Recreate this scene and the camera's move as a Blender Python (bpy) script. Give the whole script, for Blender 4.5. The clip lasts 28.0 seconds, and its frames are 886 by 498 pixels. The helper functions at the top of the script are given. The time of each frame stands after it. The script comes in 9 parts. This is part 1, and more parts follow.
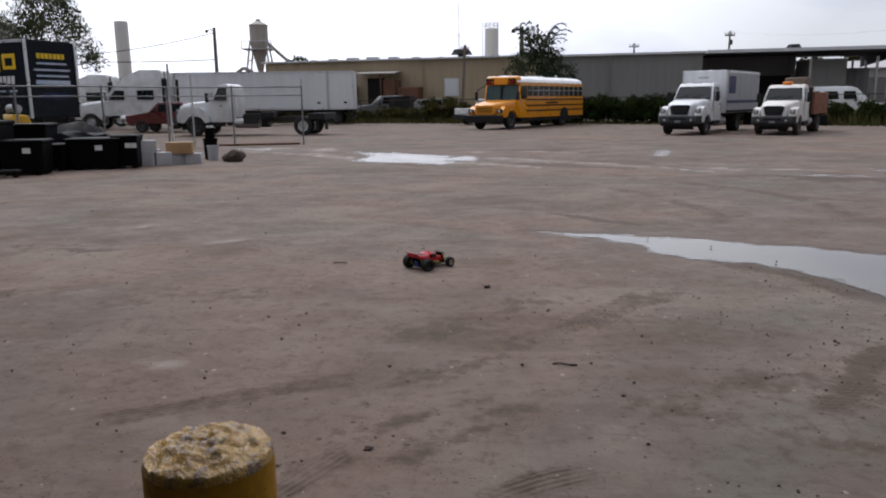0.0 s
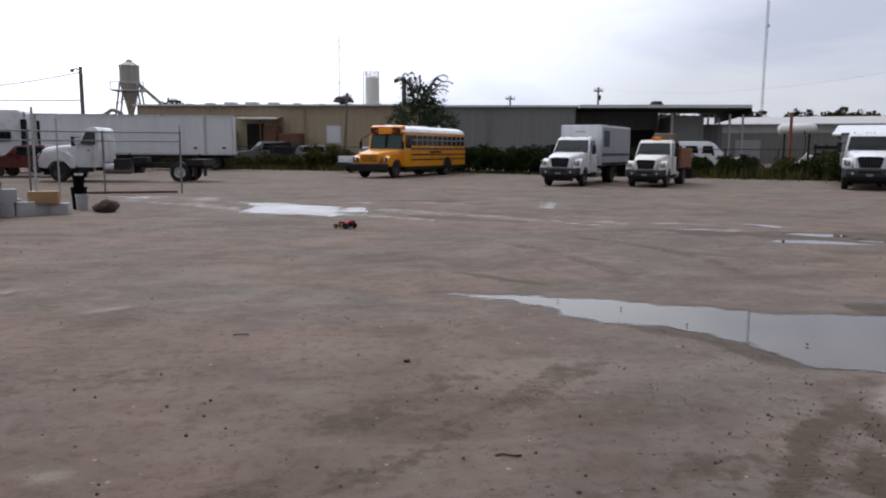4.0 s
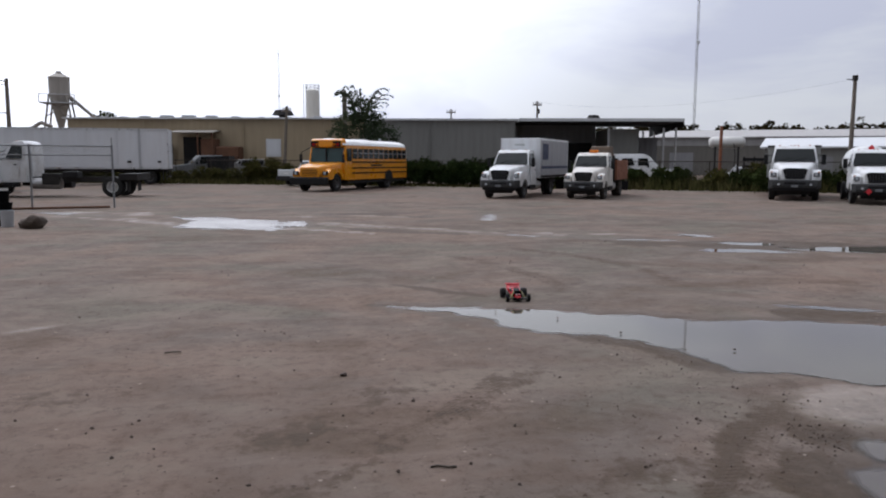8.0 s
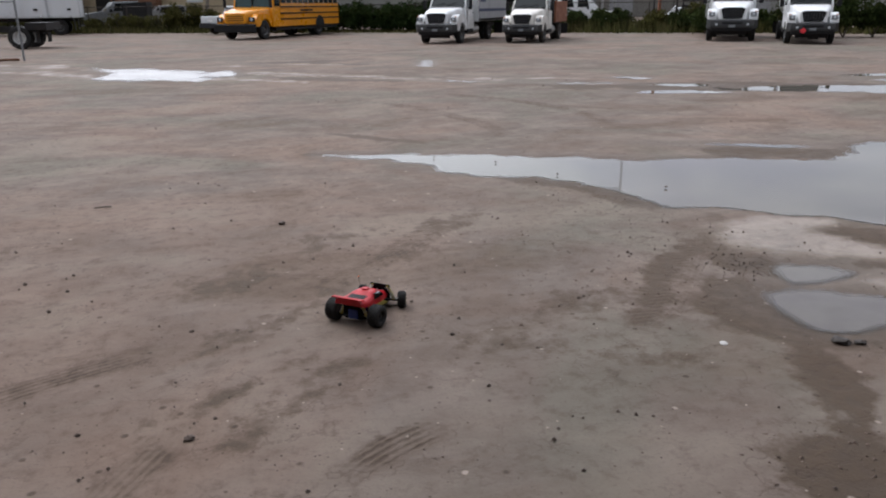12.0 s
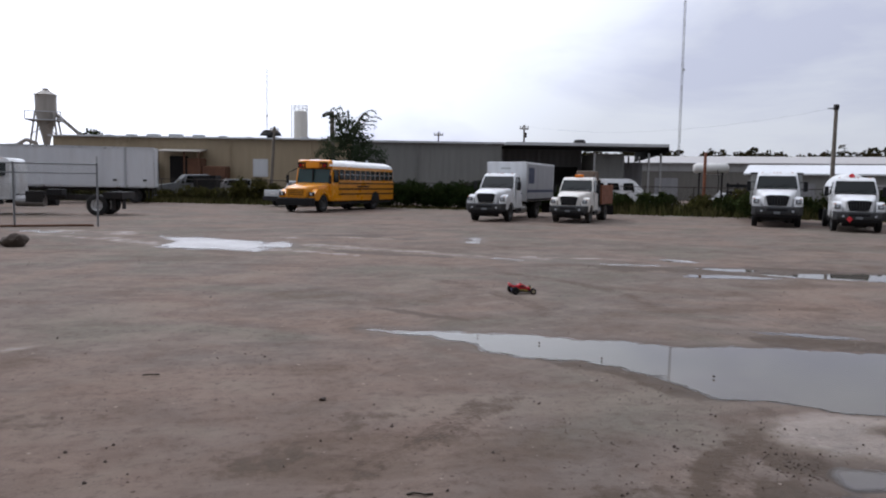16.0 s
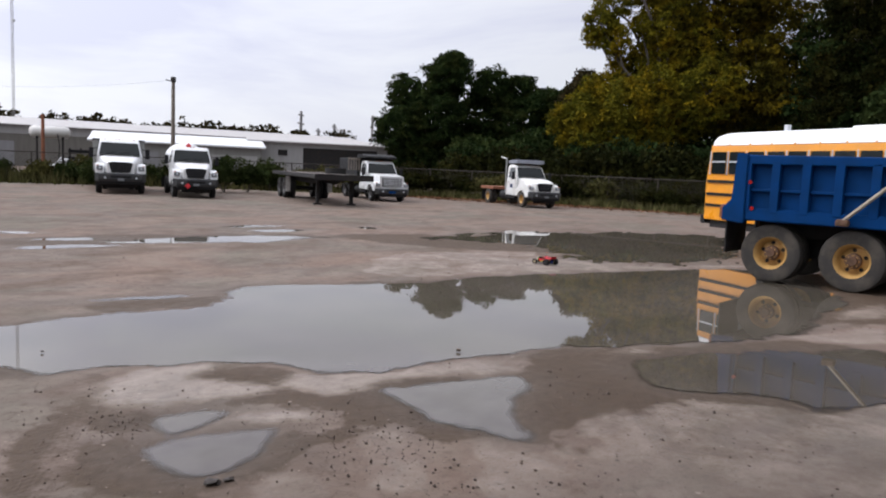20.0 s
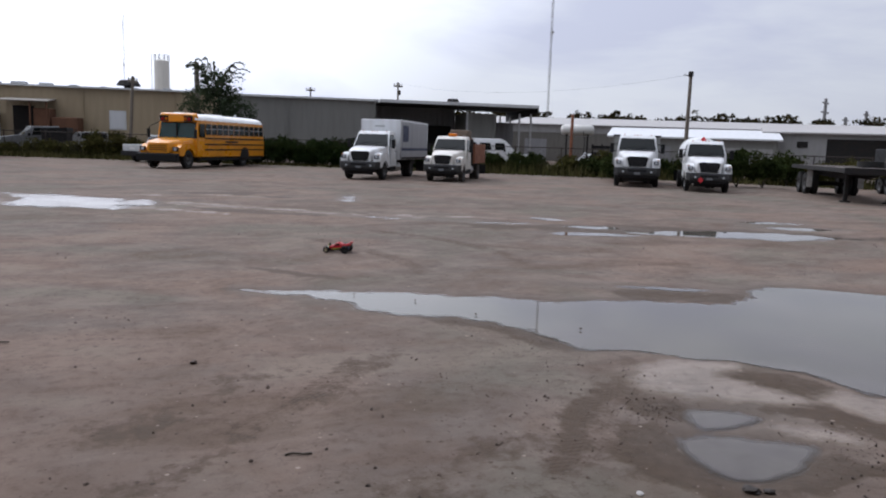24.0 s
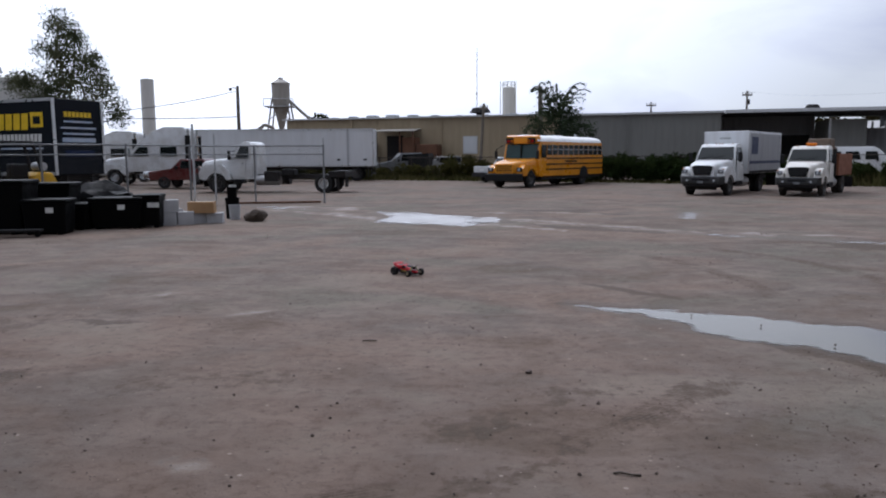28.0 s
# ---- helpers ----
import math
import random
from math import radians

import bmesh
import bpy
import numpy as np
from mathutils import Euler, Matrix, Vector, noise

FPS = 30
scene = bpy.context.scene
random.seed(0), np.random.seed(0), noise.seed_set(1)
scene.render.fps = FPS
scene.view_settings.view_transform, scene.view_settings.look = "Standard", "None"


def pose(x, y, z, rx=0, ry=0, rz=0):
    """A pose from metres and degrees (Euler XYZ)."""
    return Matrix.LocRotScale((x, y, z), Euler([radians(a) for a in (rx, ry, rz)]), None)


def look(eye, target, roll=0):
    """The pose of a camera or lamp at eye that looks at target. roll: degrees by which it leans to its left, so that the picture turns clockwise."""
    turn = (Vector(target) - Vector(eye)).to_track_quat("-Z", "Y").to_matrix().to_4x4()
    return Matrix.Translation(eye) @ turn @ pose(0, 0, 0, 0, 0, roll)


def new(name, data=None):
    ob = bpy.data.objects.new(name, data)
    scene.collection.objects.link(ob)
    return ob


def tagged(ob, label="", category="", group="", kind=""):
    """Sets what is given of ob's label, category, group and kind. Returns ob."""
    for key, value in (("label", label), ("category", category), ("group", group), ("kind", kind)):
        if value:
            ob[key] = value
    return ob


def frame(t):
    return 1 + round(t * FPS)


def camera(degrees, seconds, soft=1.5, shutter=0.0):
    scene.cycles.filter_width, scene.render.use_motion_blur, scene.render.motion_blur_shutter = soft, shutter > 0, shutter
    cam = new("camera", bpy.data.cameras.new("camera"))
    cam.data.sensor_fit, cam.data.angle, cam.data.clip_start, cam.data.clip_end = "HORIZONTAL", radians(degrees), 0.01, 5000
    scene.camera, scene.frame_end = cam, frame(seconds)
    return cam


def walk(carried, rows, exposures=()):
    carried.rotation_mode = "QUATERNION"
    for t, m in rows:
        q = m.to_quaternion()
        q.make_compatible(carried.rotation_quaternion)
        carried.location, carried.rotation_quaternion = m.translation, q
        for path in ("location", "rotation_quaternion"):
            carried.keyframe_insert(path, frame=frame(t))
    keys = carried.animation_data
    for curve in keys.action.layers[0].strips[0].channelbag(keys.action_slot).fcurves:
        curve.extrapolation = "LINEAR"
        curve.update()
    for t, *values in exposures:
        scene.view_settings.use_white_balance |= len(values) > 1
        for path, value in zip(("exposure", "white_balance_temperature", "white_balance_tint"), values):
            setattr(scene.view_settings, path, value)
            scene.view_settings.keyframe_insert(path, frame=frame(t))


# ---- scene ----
cam = camera(61.44, 28.0, soft=2.0)
EYE = 1.70
# seconds, yaw, pitch, roll, sway in x, y, z
PATH = [
    (0, -0.00, -11.15, 0.65, 0.178, -0.332, -0.138), (0.5, -1.56, -9.32, 0.81, 0.119, -0.188, -0.118), (1, -9.33, -11.76, -1.32, 0.068, -0.079, -0.088),
    (1.5, -20.63, -11.30, -2.25, -0.041, -0.009, -0.044), (2, -27.68, -7.99, -2.66, -0.052, 0.039, -0.042), (2.5, -24.33, -7.73, -1.67, -0.063, 0.032, -0.023),
    (3, -21.68, -8.24, -2.03, -0.079, 0.051, -0.026), (3.5, -15.52, -8.76, -0.74, -0.097, 0.061, -0.017), (4, -9.14, -7.70, -0.37, -0.108, 0.078, 0.001),
    (4.5, -1.87, -6.59, -0.53, -0.126, 0.090, -0.006), (6.5, -1.93, -7.33, -0.00, -0.095, 0.078, 0.005), (7, -6.38, -6.45, 0.18, -0.067, 0.066, 0.010),
    (7.5, -11.24, -6.53, -0.05, -0.052, 0.062, 0.000), (8, -13.55, -6.68, -0.20, -0.050, 0.059, -0.004), (8.5, -12.04, -8.46, -0.27, -0.079, 0.052, -0.010),
    (9, -17.35, -13.20, 1.78, 0.006, 0.042, -0.046), (9.5, -33.83, -15.88, 0.47, 0.051, -0.006, -0.060), (10, -42.65, -19.34, -0.39, 0.084, -0.029, -0.081),
    (10.5, -50.12, -19.44, -1.64, 0.092, -0.049, -0.060), (11, -45.03, -15.63, -1.15, 0.061, -0.018, -0.044), (11.5, -30.51, -16.59, -0.52, -0.010, 0.040, -0.053),
    (12, -18.36, -18.07, 0.49, -0.024, 0.072, -0.065), (12.5, -16.68, -18.72, 0.29, -0.022, 0.056, -0.059), (13, -14.72, -17.87, -0.15, -0.031, 0.080, -0.055),
    (13.5, -11.36, -14.32, 0.40, -0.045, 0.074, -0.024), (15.5, -6.58, -6.09, -0.81, -0.052, 0.037, 0.015), (16, -14.52, -5.00, -0.94, -0.014, 0.033, 0.024),
    (16.5, -21.87, -4.02, -1.06, 0.031, 0.003, 0.021), (17, -31.75, -3.71, -1.60, 0.040, -0.044, 0.033), (17.5, -41.29, -3.86, -1.90, 0.071, -0.082, 0.037),
    (18, -50.68, -4.87, -3.20, 0.076, -0.125, 0.031), (18.5, -57.17, -5.51, -3.31, 0.084, -0.151, 0.030), (19, -61.07, -5.91, -3.10, 0.107, -0.147, 0.022),
    (19.5, -61.93, -5.82, -2.68, 0.107, -0.146, 0.025), (20, -61.55, -6.03, -2.51, 0.121, -0.158, 0.030), (20.5, -66.42, -5.54, -3.32, 0.110, -0.200, 0.048),
    (22.5, -58.28, -6.40, -3.55, 0.110, -0.110, 0.028), (23, -51.68, -6.59, -3.30, 0.096, -0.068, 0.017), (23.3, -45.42, -6.92, -3.16, 0.081, -0.028, 0.018),
    (23.5, -40.70, -7.19, -2.71, 0.070, -0.008, 0.012), (24, -24.14, -7.95, -1.84, -0.028, 0.067, 0.015), (24.4, -5.17, -7.42, -0.54, -0.106, 0.084, 0.023),
    (24.5, -2.55, -7.20, -0.48, -0.102, 0.084, 0.010), (25, 3.84, -6.83, 0.04, -0.049, 0.099, 0.012), (25.5, 2.34, -6.72, -0.57, -0.065, 0.080, 0.003),
    (26, 5.03, -6.62, 0.14, -0.063, 0.087, 0.017), (26.5, 7.54, -7.03, -0.03, -0.090, 0.087, -0.004), (26.8, 8.80, -7.14, 0.58, -0.074, 0.089, 0.006),
    (27, 8.48, -7.01, 0.15, -0.058, 0.078, -0.006), (27.5, 4.89, -7.12, 0.07, -0.033, 0.066, -0.003), (28, 1.26, -6.97, 0.32, -0.009, 0.054, 0.013),
]
walk(cam, [(t, pose(x, y, EYE + z, 90 + p, r, w)) for t, w, p, r, x, y, z in PATH],
     exposures=[(0, -0.37, 6350, 9), (1.5, -0.38, 6300, 9), (4.5, -0.40, 6270, 9), (8.5, -0.45, 6280, 9), (9.2, -0.36, 6400, 10), (10, -0.03, 6580, 10), (11, -0.12, 6520, 10), (12, 0.02, 6350, 7), (12.5, 0.06, 6300, 6), (13, 0.20, 6300, 6), (13.5, 0.08, 6300, 7), (15.5, -0.40, 6150, 9), (17, -0.26, 6400, 10), (18, -0.14, 6450, 10), (19.2, 0.12, 6450, 10), (22.5, 0.06, 6450, 10), (23.5, -0.10, 6350, 10), (24.5, -0.44, 6050, 9), (28, -0.50, 5950, 9)])

# ---- light: bright overcast, the sun behind thin cloud ahead and to the left ----
SUN_AZ, SUN_EL = 28.0, 48.0          # degrees to the left of ahead, degrees above the horizon
sun_dir = Vector((-math.sin(radians(SUN_AZ)) * math.cos(radians(SUN_EL)), math.cos(radians(SUN_AZ)) * math.cos(radians(SUN_EL)), math.sin(radians(SUN_EL))))
sun = new("sun", bpy.data.lights.new("sun", "SUN"))
sun.data.energy, sun.data.angle, sun.data.color = 0.9, radians(12), (1.0, 0.95, 0.88)
sun.matrix_world = look((0, 0, 60), Vector((0, 0, 60)) - sun_dir)

world = bpy.data.worlds.new("overcast_sky")
scene.world = world
world.use_nodes = True
wn, wl = world.node_tree.nodes, world.node_tree.links
wn.clear()


def wnode(kind, **sets):
    n = wn.new(kind)
    for k, v in sets.items():
        n.inputs[k].default_value = v
    return n


w_out, w_bg = wn.new("ShaderNodeOutputWorld"), wn.new("ShaderNodeBackground")
w_sky = wn.new("ShaderNodeTexSky")
w_sky.sky_type, w_sky.sun_disc = "NISHITA", False
w_sky.sun_elevation, w_sky.sun_rotation = radians(SUN_EL), radians(-SUN_AZ)
w_co = wn.new("ShaderNodeTexCoord")
w_map = wnode("ShaderNodeMapping", Scale=(1.0, 1.0, 3.6))
w_noise = wnode("ShaderNodeTexNoise", Scale=2.2, Detail=6.0, Roughness=0.55, Distortion=0.6)
w_ramp = wn.new("ShaderNodeValToRGB")
w_ramp.color_ramp.elements[0].position, w_ramp.color_ramp.elements[0].color = 0.34, (0.74, 0.75, 0.90, 1)
w_ramp.color_ramp.elements[1].position, w_ramp.color_ramp.elements[1].color = 0.52, (0.91, 0.92, 1.0, 1)
w_dot = wn.new("ShaderNodeVectorMath")
w_dot.operation, w_dot.inputs[1].default_value = "DOT_PRODUCT", sun_dir
w_glow = wnode("ShaderNodeMapRange", **{"From Min": -0.55, "From Max": 0.9, "To Min": 0.53, "To Max": 1.4})
w_glare = wnode("ShaderNodeMapRange", **{"From Min": 0.45, "From Max": 1.0, "To Min": 0.0, "To Max": 2.2})
w_sum = wn.new("ShaderNodeMath")
w_up = wn.new("ShaderNodeSeparateXYZ")
w_dome = wnode("ShaderNodeMapRange", **{"From Min": 0.05, "From Max": 0.75, "To Min": 0.95, "To Max": 1.14})
w_level = wn.new("ShaderNodeMath")
w_level.operation = "MULTIPLY"
w_mul = wn.new("ShaderNodeVectorMath")
w_mul.operation = "SCALE"
w_dim = wn.new("ShaderNodeVectorMath")
w_dim.operation, w_dim.inputs["Scale"].default_value = "SCALE", 0.10
w_mix = wn.new("ShaderNodeMix")
w_mix.data_type, w_mix.inputs["Factor"].default_value = "RGBA", 0.88
wl.new(w_co.outputs["Generated"], w_map.inputs["Vector"])
wl.new(w_map.outputs["Vector"], w_noise.inputs["Vector"])
wl.new(w_noise.outputs["Fac"], w_ramp.inputs["Fac"])
wl.new(w_co.outputs["Generated"], w_dot.inputs[0])
wl.new(w_dot.outputs["Value"], w_glow.inputs["Value"])
wl.new(w_ramp.outputs["Color"], w_mul.inputs[0])
wl.new(w_dot.outputs["Value"], w_glare.inputs["Value"])
wl.new(w_glow.outputs["Result"], w_sum.inputs[0])
wl.new(w_glare.outputs["Result"], w_sum.inputs[1])
wl.new(w_co.outputs["Generated"], w_up.inputs[0])
wl.new(w_up.outputs["Z"], w_dome.inputs["Value"])
wl.new(w_sum.outputs[0], w_level.inputs[0])
wl.new(w_dome.outputs["Result"], w_level.inputs[1])
wl.new(w_level.outputs[0], w_mul.inputs["Scale"])
wl.new(w_sky.outputs["Color"], w_dim.inputs[0])
wl.new(w_dim.outputs["Vector"], w_mix.inputs["A"])
wl.new(w_mul.outputs["Vector"], w_mix.inputs["B"])
wl.new(w_mix.outputs["Result"], w_bg.inputs["Color"])
w_bg.inputs["Strength"].default_value = 1.0
wl.new(w_bg.outputs["Background"], w_out.inputs["Surface"])
scene.view_settings.exposure = 0.0

# ---- materials ----
def nodes_of(name):
    m = bpy.data.materials.new(name)
    m.use_nodes = True
    nt = m.node_tree
    return m, nt, nt.nodes["Principled BSDF"]


def nmath(nt, op, a, b=None):
    n = nt.nodes.new("ShaderNodeMath")
    n.operation = op
    for i, v in enumerate((a, b)):
        if v is None:
            continue
        if isinstance(v, (int, float)):
            n.inputs[i].default_value = v
        else:
            nt.links.new(v, n.inputs[i])
    return n.outputs[0]


def nnoise(nt, vec, scale, detail=4.0, rough=0.55):
    n = nt.nodes.new("ShaderNodeTexNoise")
    n.inputs["Scale"].default_value, n.inputs["Detail"].default_value, n.inputs["Roughness"].default_value = scale, detail, rough
    if vec is not None:
        nt.links.new(vec, n.inputs["Vector"])
    return n.outputs["Fac"]


def nmap(nt, v, lo, hi, a, b):
    n = nt.nodes.new("ShaderNodeMapRange")
    n.inputs["From Min"].default_value, n.inputs["From Max"].default_value = lo, hi
    n.inputs["To Min"].default_value, n.inputs["To Max"].default_value = a, b
    nt.links.new(v, n.inputs["Value"])
    return n.outputs["Result"]


def nmix(nt, fac, a, b):
    n = nt.nodes.new("ShaderNodeMix")
    n.data_type = "RGBA"
    for key, v in (("Factor", fac), ("A", a), ("B", b)):
        if isinstance(v, (int, float)):
            n.inputs[key].default_value = v
        elif isinstance(v, tuple):
            n.inputs[key].default_value = (*v, 1)
        else:
            nt.links.new(v, n.inputs[key])
    return n.outputs["Result"]


def nbump(nt, bsdf, height, strength, distance):
    n = nt.nodes.new("ShaderNodeBump")
    n.inputs["Strength"].default_value, n.inputs["Distance"].default_value = strength, distance
    nt.links.new(height, n.inputs["Height"])
    nt.links.new(n.outputs["Normal"], bsdf.inputs["Normal"])


def surface(name, base, rough=0.5, metal=0.0, dirt=None, amount=0.35, scale=3.0, grain=40.0, vary=0.12, bump=0.15, depth=0.004, coat=0.0, spec=0.35):
    """A surface with large blotches of dirt, fine grain and slight relief."""
    m, nt, b = nodes_of(name)
    co = nt.nodes.new("ShaderNodeTexCoord").outputs["Object"]
    big, fine = nnoise(nt, co, scale, 5), nnoise(nt, co, grain, 3)
    dirt = dirt or tuple(c * 0.45 for c in base)
    col = nmix(nt, nmap(nt, big, 0.42, 0.72, 0.0, amount), base, dirt)
    dark = tuple(c * (1 - vary) for c in base)
    col = nmix(nt, nmap(nt, fine, 0.35, 0.7, 0.0, min(1.0, vary * 4)), col, nmix(nt, 0.5, col, dark))
    nt.links.new(col, b.inputs["Base Color"])
    nt.links.new(nmap(nt, big, 0.3, 0.75, max(0.02, rough - 0.08), min(1.0, rough + 0.18)), b.inputs["Roughness"])
    b.inputs["Metallic"].default_value = metal
    b.inputs["Coat Weight"].default_value = coat
    b.inputs["Specular IOR Level"].default_value = spec
    nbump(nt, b, fine, bump, depth)
    return m


def streaked(name, base, streak, rough=0.5, metal=0.0, amount=0.5, rib=0.0, rib_axis=0, coat=0.0):
    """Sheet metal or paint with rain streaks, and ribs if asked for."""
    m, nt, b = nodes_of(name)
    co = nt.nodes.new("ShaderNodeTexCoord").outputs["Object"]
    mp = nt.nodes.new("ShaderNodeMapping")
    mp.inputs["Scale"].default_value = (1.0, 1.0, 0.12)
    nt.links.new(co, mp.inputs["Vector"])
    st, fine = nnoise(nt, mp.outputs["Vector"], 2.6, 6, 0.65), nnoise(nt, co, 0.35, 3)
    fac = nmath(nt, "MULTIPLY", nmap(nt, st, 0.42, 0.72, 0.0, amount), nmap(nt, fine, 0.3, 0.7, 0.5, 1.2))
    nt.links.new(nmix(nt, fac, base, streak), b.inputs["Base Color"])
    nt.links.new(nmap(nt, st, 0.3, 0.7, max(0.05, rough - 0.1), min(1, rough + 0.15)), b.inputs["Roughness"])
    b.inputs["Metallic"].default_value = metal
    b.inputs["Coat Weight"].default_value = coat
    if rib:
        sep = nt.nodes.new("ShaderNodeSeparateXYZ")
        nt.links.new(co, sep.inputs[0])
        wave = nmath(nt, "SINE", nmath(nt, "MULTIPLY", sep.outputs[rib_axis], 2 * math.pi / rib))
        nbump(nt, b, wave, 0.6, 0.02)
    else:
        nbump(nt, b, st, 0.08, 0.004)
    return m


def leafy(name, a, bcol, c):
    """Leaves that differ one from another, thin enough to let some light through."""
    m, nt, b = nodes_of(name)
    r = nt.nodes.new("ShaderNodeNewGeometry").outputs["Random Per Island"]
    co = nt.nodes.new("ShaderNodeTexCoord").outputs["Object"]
    big, clump_shade = nnoise(nt, co, 0.45, 3), nnoise(nt, co, 1.1, 3)
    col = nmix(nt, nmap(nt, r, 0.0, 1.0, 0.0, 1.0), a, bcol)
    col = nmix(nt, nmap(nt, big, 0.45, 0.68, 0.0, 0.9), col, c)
    # clump-sized dark blotches put the crown's inner shade into the leaf colour
    col = nmix(nt, nmap(nt, clump_shade, 0.44, 0.60, 0.0, 0.75), col, tuple(v * 0.4 for v in a))
    nt.links.new(col, b.inputs["Base Color"])
    b.inputs["Roughness"].default_value = 0.85
    b.inputs["Specular IOR Level"].default_value = 0.03
    tr = nt.nodes.new("ShaderNodeBsdfTranslucent")
    nt.links.new(col, tr.inputs["Color"])
    mx = nt.nodes.new("ShaderNodeMixShader")
    mx.inputs[0].default_value = 0.10
    nt.links.new(b.outputs[0], mx.inputs[1])
    nt.links.new(tr.outputs[0], mx.inputs[2])
    nt.links.new(mx.outputs[0], nt.nodes["Material Output"].inputs["Surface"])
    return m


def glassy(name, base=(0.004, 0.0065, 0.0065), rough=0.06):
    m, nt, b = nodes_of(name)
    co = nt.nodes.new("ShaderNodeTexCoord").outputs["Object"]
    n = nnoise(nt, co, 1.4, 4)
    nt.links.new(nmix(nt, nmap(nt, n, 0.4, 0.75, 0.0, 0.5), base, tuple(c * 1.8 for c in base)), b.inputs["Base Color"])
    nt.links.new(nmap(nt, n, 0.3, 0.7, rough, rough + 0.12), b.inputs["Roughness"])
    b.inputs["IOR"].default_value = 1.42
    return m


def lamp_lens(name, base, glow=0.0):
    m, nt, b = nodes_of(name)
    b.inputs["Base Color"].default_value = (*base, 1)
    b.inputs["Roughness"].default_value = 0.12
    b.inputs["Coat Weight"].default_value = 0.6
    if glow:
        b.inputs["Emission Color"].default_value = (*base, 1)
        b.inputs["Emission Strength"].default_value = glow
    return m


WHITE = surface("white_truck_paint", (0.64, 0.65, 0.655), 0.35, dirt=(0.34, 0.31, 0.27), amount=0.55, scale=1.6, vary=0.05, bump=0.02, coat=0.2)
WHITE2 = streaked("white_box_panel", (0.66, 0.68, 0.70), (0.36, 0.34, 0.31), 0.42, amount=0.45)
TRAILER_WHITE = streaked("white_trailer_panel", (0.60, 0.61, 0.625), (0.44, 0.43, 0.42), 0.45, amount=0.35, rib=1.2, rib_axis=1)
YELLOW = surface("school_bus_yellow", (0.66, 0.255, 0.008), 0.3, dirt=(0.42, 0.17, 0.02), amount=0.4, scale=1.2, vary=0.06, bump=0.02, coat=0.4)
BUS_ROOF = surface("white_bus_roof", (0.78, 0.78, 0.77), 0.35, dirt=(0.5, 0.47, 0.42), amount=0.35, scale=1.1, bump=0.02)
BLACK = surface("black_trim", (0.008, 0.008, 0.009), 0.65, dirt=(0.022, 0.02, 0.018), amount=0.5, scale=4, spec=0.2)
CHASSIS = surface("chassis_black_grime", (0.011, 0.010, 0.010), 0.85, dirt=(0.035, 0.028, 0.023), amount=0.6, scale=3, bump=0.4)
RUBBER = surface("tyre_rubber", (0.011, 0.011, 0.011), 0.88, dirt=(0.032, 0.027, 0.023), amount=0.6, scale=5, grain=60, bump=0.4)
MUDDY = surface("muddy_tyre_rubber", (0.028, 0.025, 0.022), 0.85, dirt=(0.095, 0.080, 0.064), amount=0.75, scale=4, grain=60, bump=0.4)
STEEL = surface("dull_steel", (0.38, 0.38, 0.38), 0.42, 0.85, dirt=(0.2, 0.17, 0.14), amount=0.5, scale=6)
ALU = surface("bright_aluminium", (0.62, 0.63, 0.64), 0.3, 0.9, dirt=(0.35, 0.33, 0.3), amount=0.3, scale=5)
RIM_WHITE = surface("white_steel_rim", (0.55, 0.55, 0.54), 0.45, dirt=(0.2, 0.17, 0.14), amount=0.6, scale=8)
# grimy rim, its base darkened as well for the shade on parked wheels
RIM_DARK = surface("grimy_shaded_rim", (0.075, 0.072, 0.07), 0.6, dirt=(0.03, 0.027, 0.024), amount=0.6, scale=8)
GRILLE_BAR = surface("dark_grille_bar", (0.05, 0.052, 0.055), 0.4, 0.5)
RIM_TAN = surface("mud_tan_rim", (0.42, 0.245, 0.075), 0.6, dirt=(0.16, 0.09, 0.035), amount=0.6, scale=7, bump=0.3)
GLASS = glassy("dark_window_glass")
CHROME = surface("chrome", (0.7, 0.71, 0.72), 0.15, 1.0, dirt=(0.4, 0.38, 0.36), amount=0.3, scale=6)
AMBER = lamp_lens("amber_lens", (0.75, 0.2, 0.012))
RED = lamp_lens("red_lens", (0.26, 0.010, 0.008))
DULL_AMBER = lamp_lens("dull_amber_lens", (0.35, 0.10, 0.008))
CLEAR = lamp_lens("clear_lens", (0.42, 0.44, 0.46))
BLUE = surface("blue_dump_body_paint", (0.0012, 0.030, 0.115), 0.5, dirt=(0.003, 0.017, 0.046), amount=0.5, scale=2.2, vary=0.2, bump=0.12, coat=0.0, spec=0.06)
RUST = surface("rusty_steel", (0.22, 0.085, 0.045), 0.8, 0.1, dirt=(0.10, 0.04, 0.025), amount=0.7, scale=3, bump=0.5)
GALV = surface("galvanised_steel", (0.44, 0.45, 0.46), 0.5, 0.45, dirt=(0.25, 0.24, 0.23), amount=0.4, scale=10)
WOOD_GREY = surface("weathered_wood", (0.17, 0.145, 0.12), 0.85, dirt=(0.08, 0.065, 0.055), amount=0.6, scale=5, grain=25, vary=0.3, bump=0.5)
DECK = surface("worn_deck_planks", (0.16, 0.135, 0.12), 0.85, dirt=(0.07, 0.06, 0.055), amount=0.7, scale=2.5, vary=0.3, bump=0.5)
CONCRETE = surface("grey_concrete", (0.36, 0.345, 0.32), 0.85, dirt=(0.22, 0.2, 0.18), amount=0.5, scale=1.2, bump=0.4)
TAN_WALL = streaked("tan_metal_wall", (0.31, 0.245, 0.155), (0.23, 0.18, 0.115), 0.6, amount=0.4, rib=0.6)
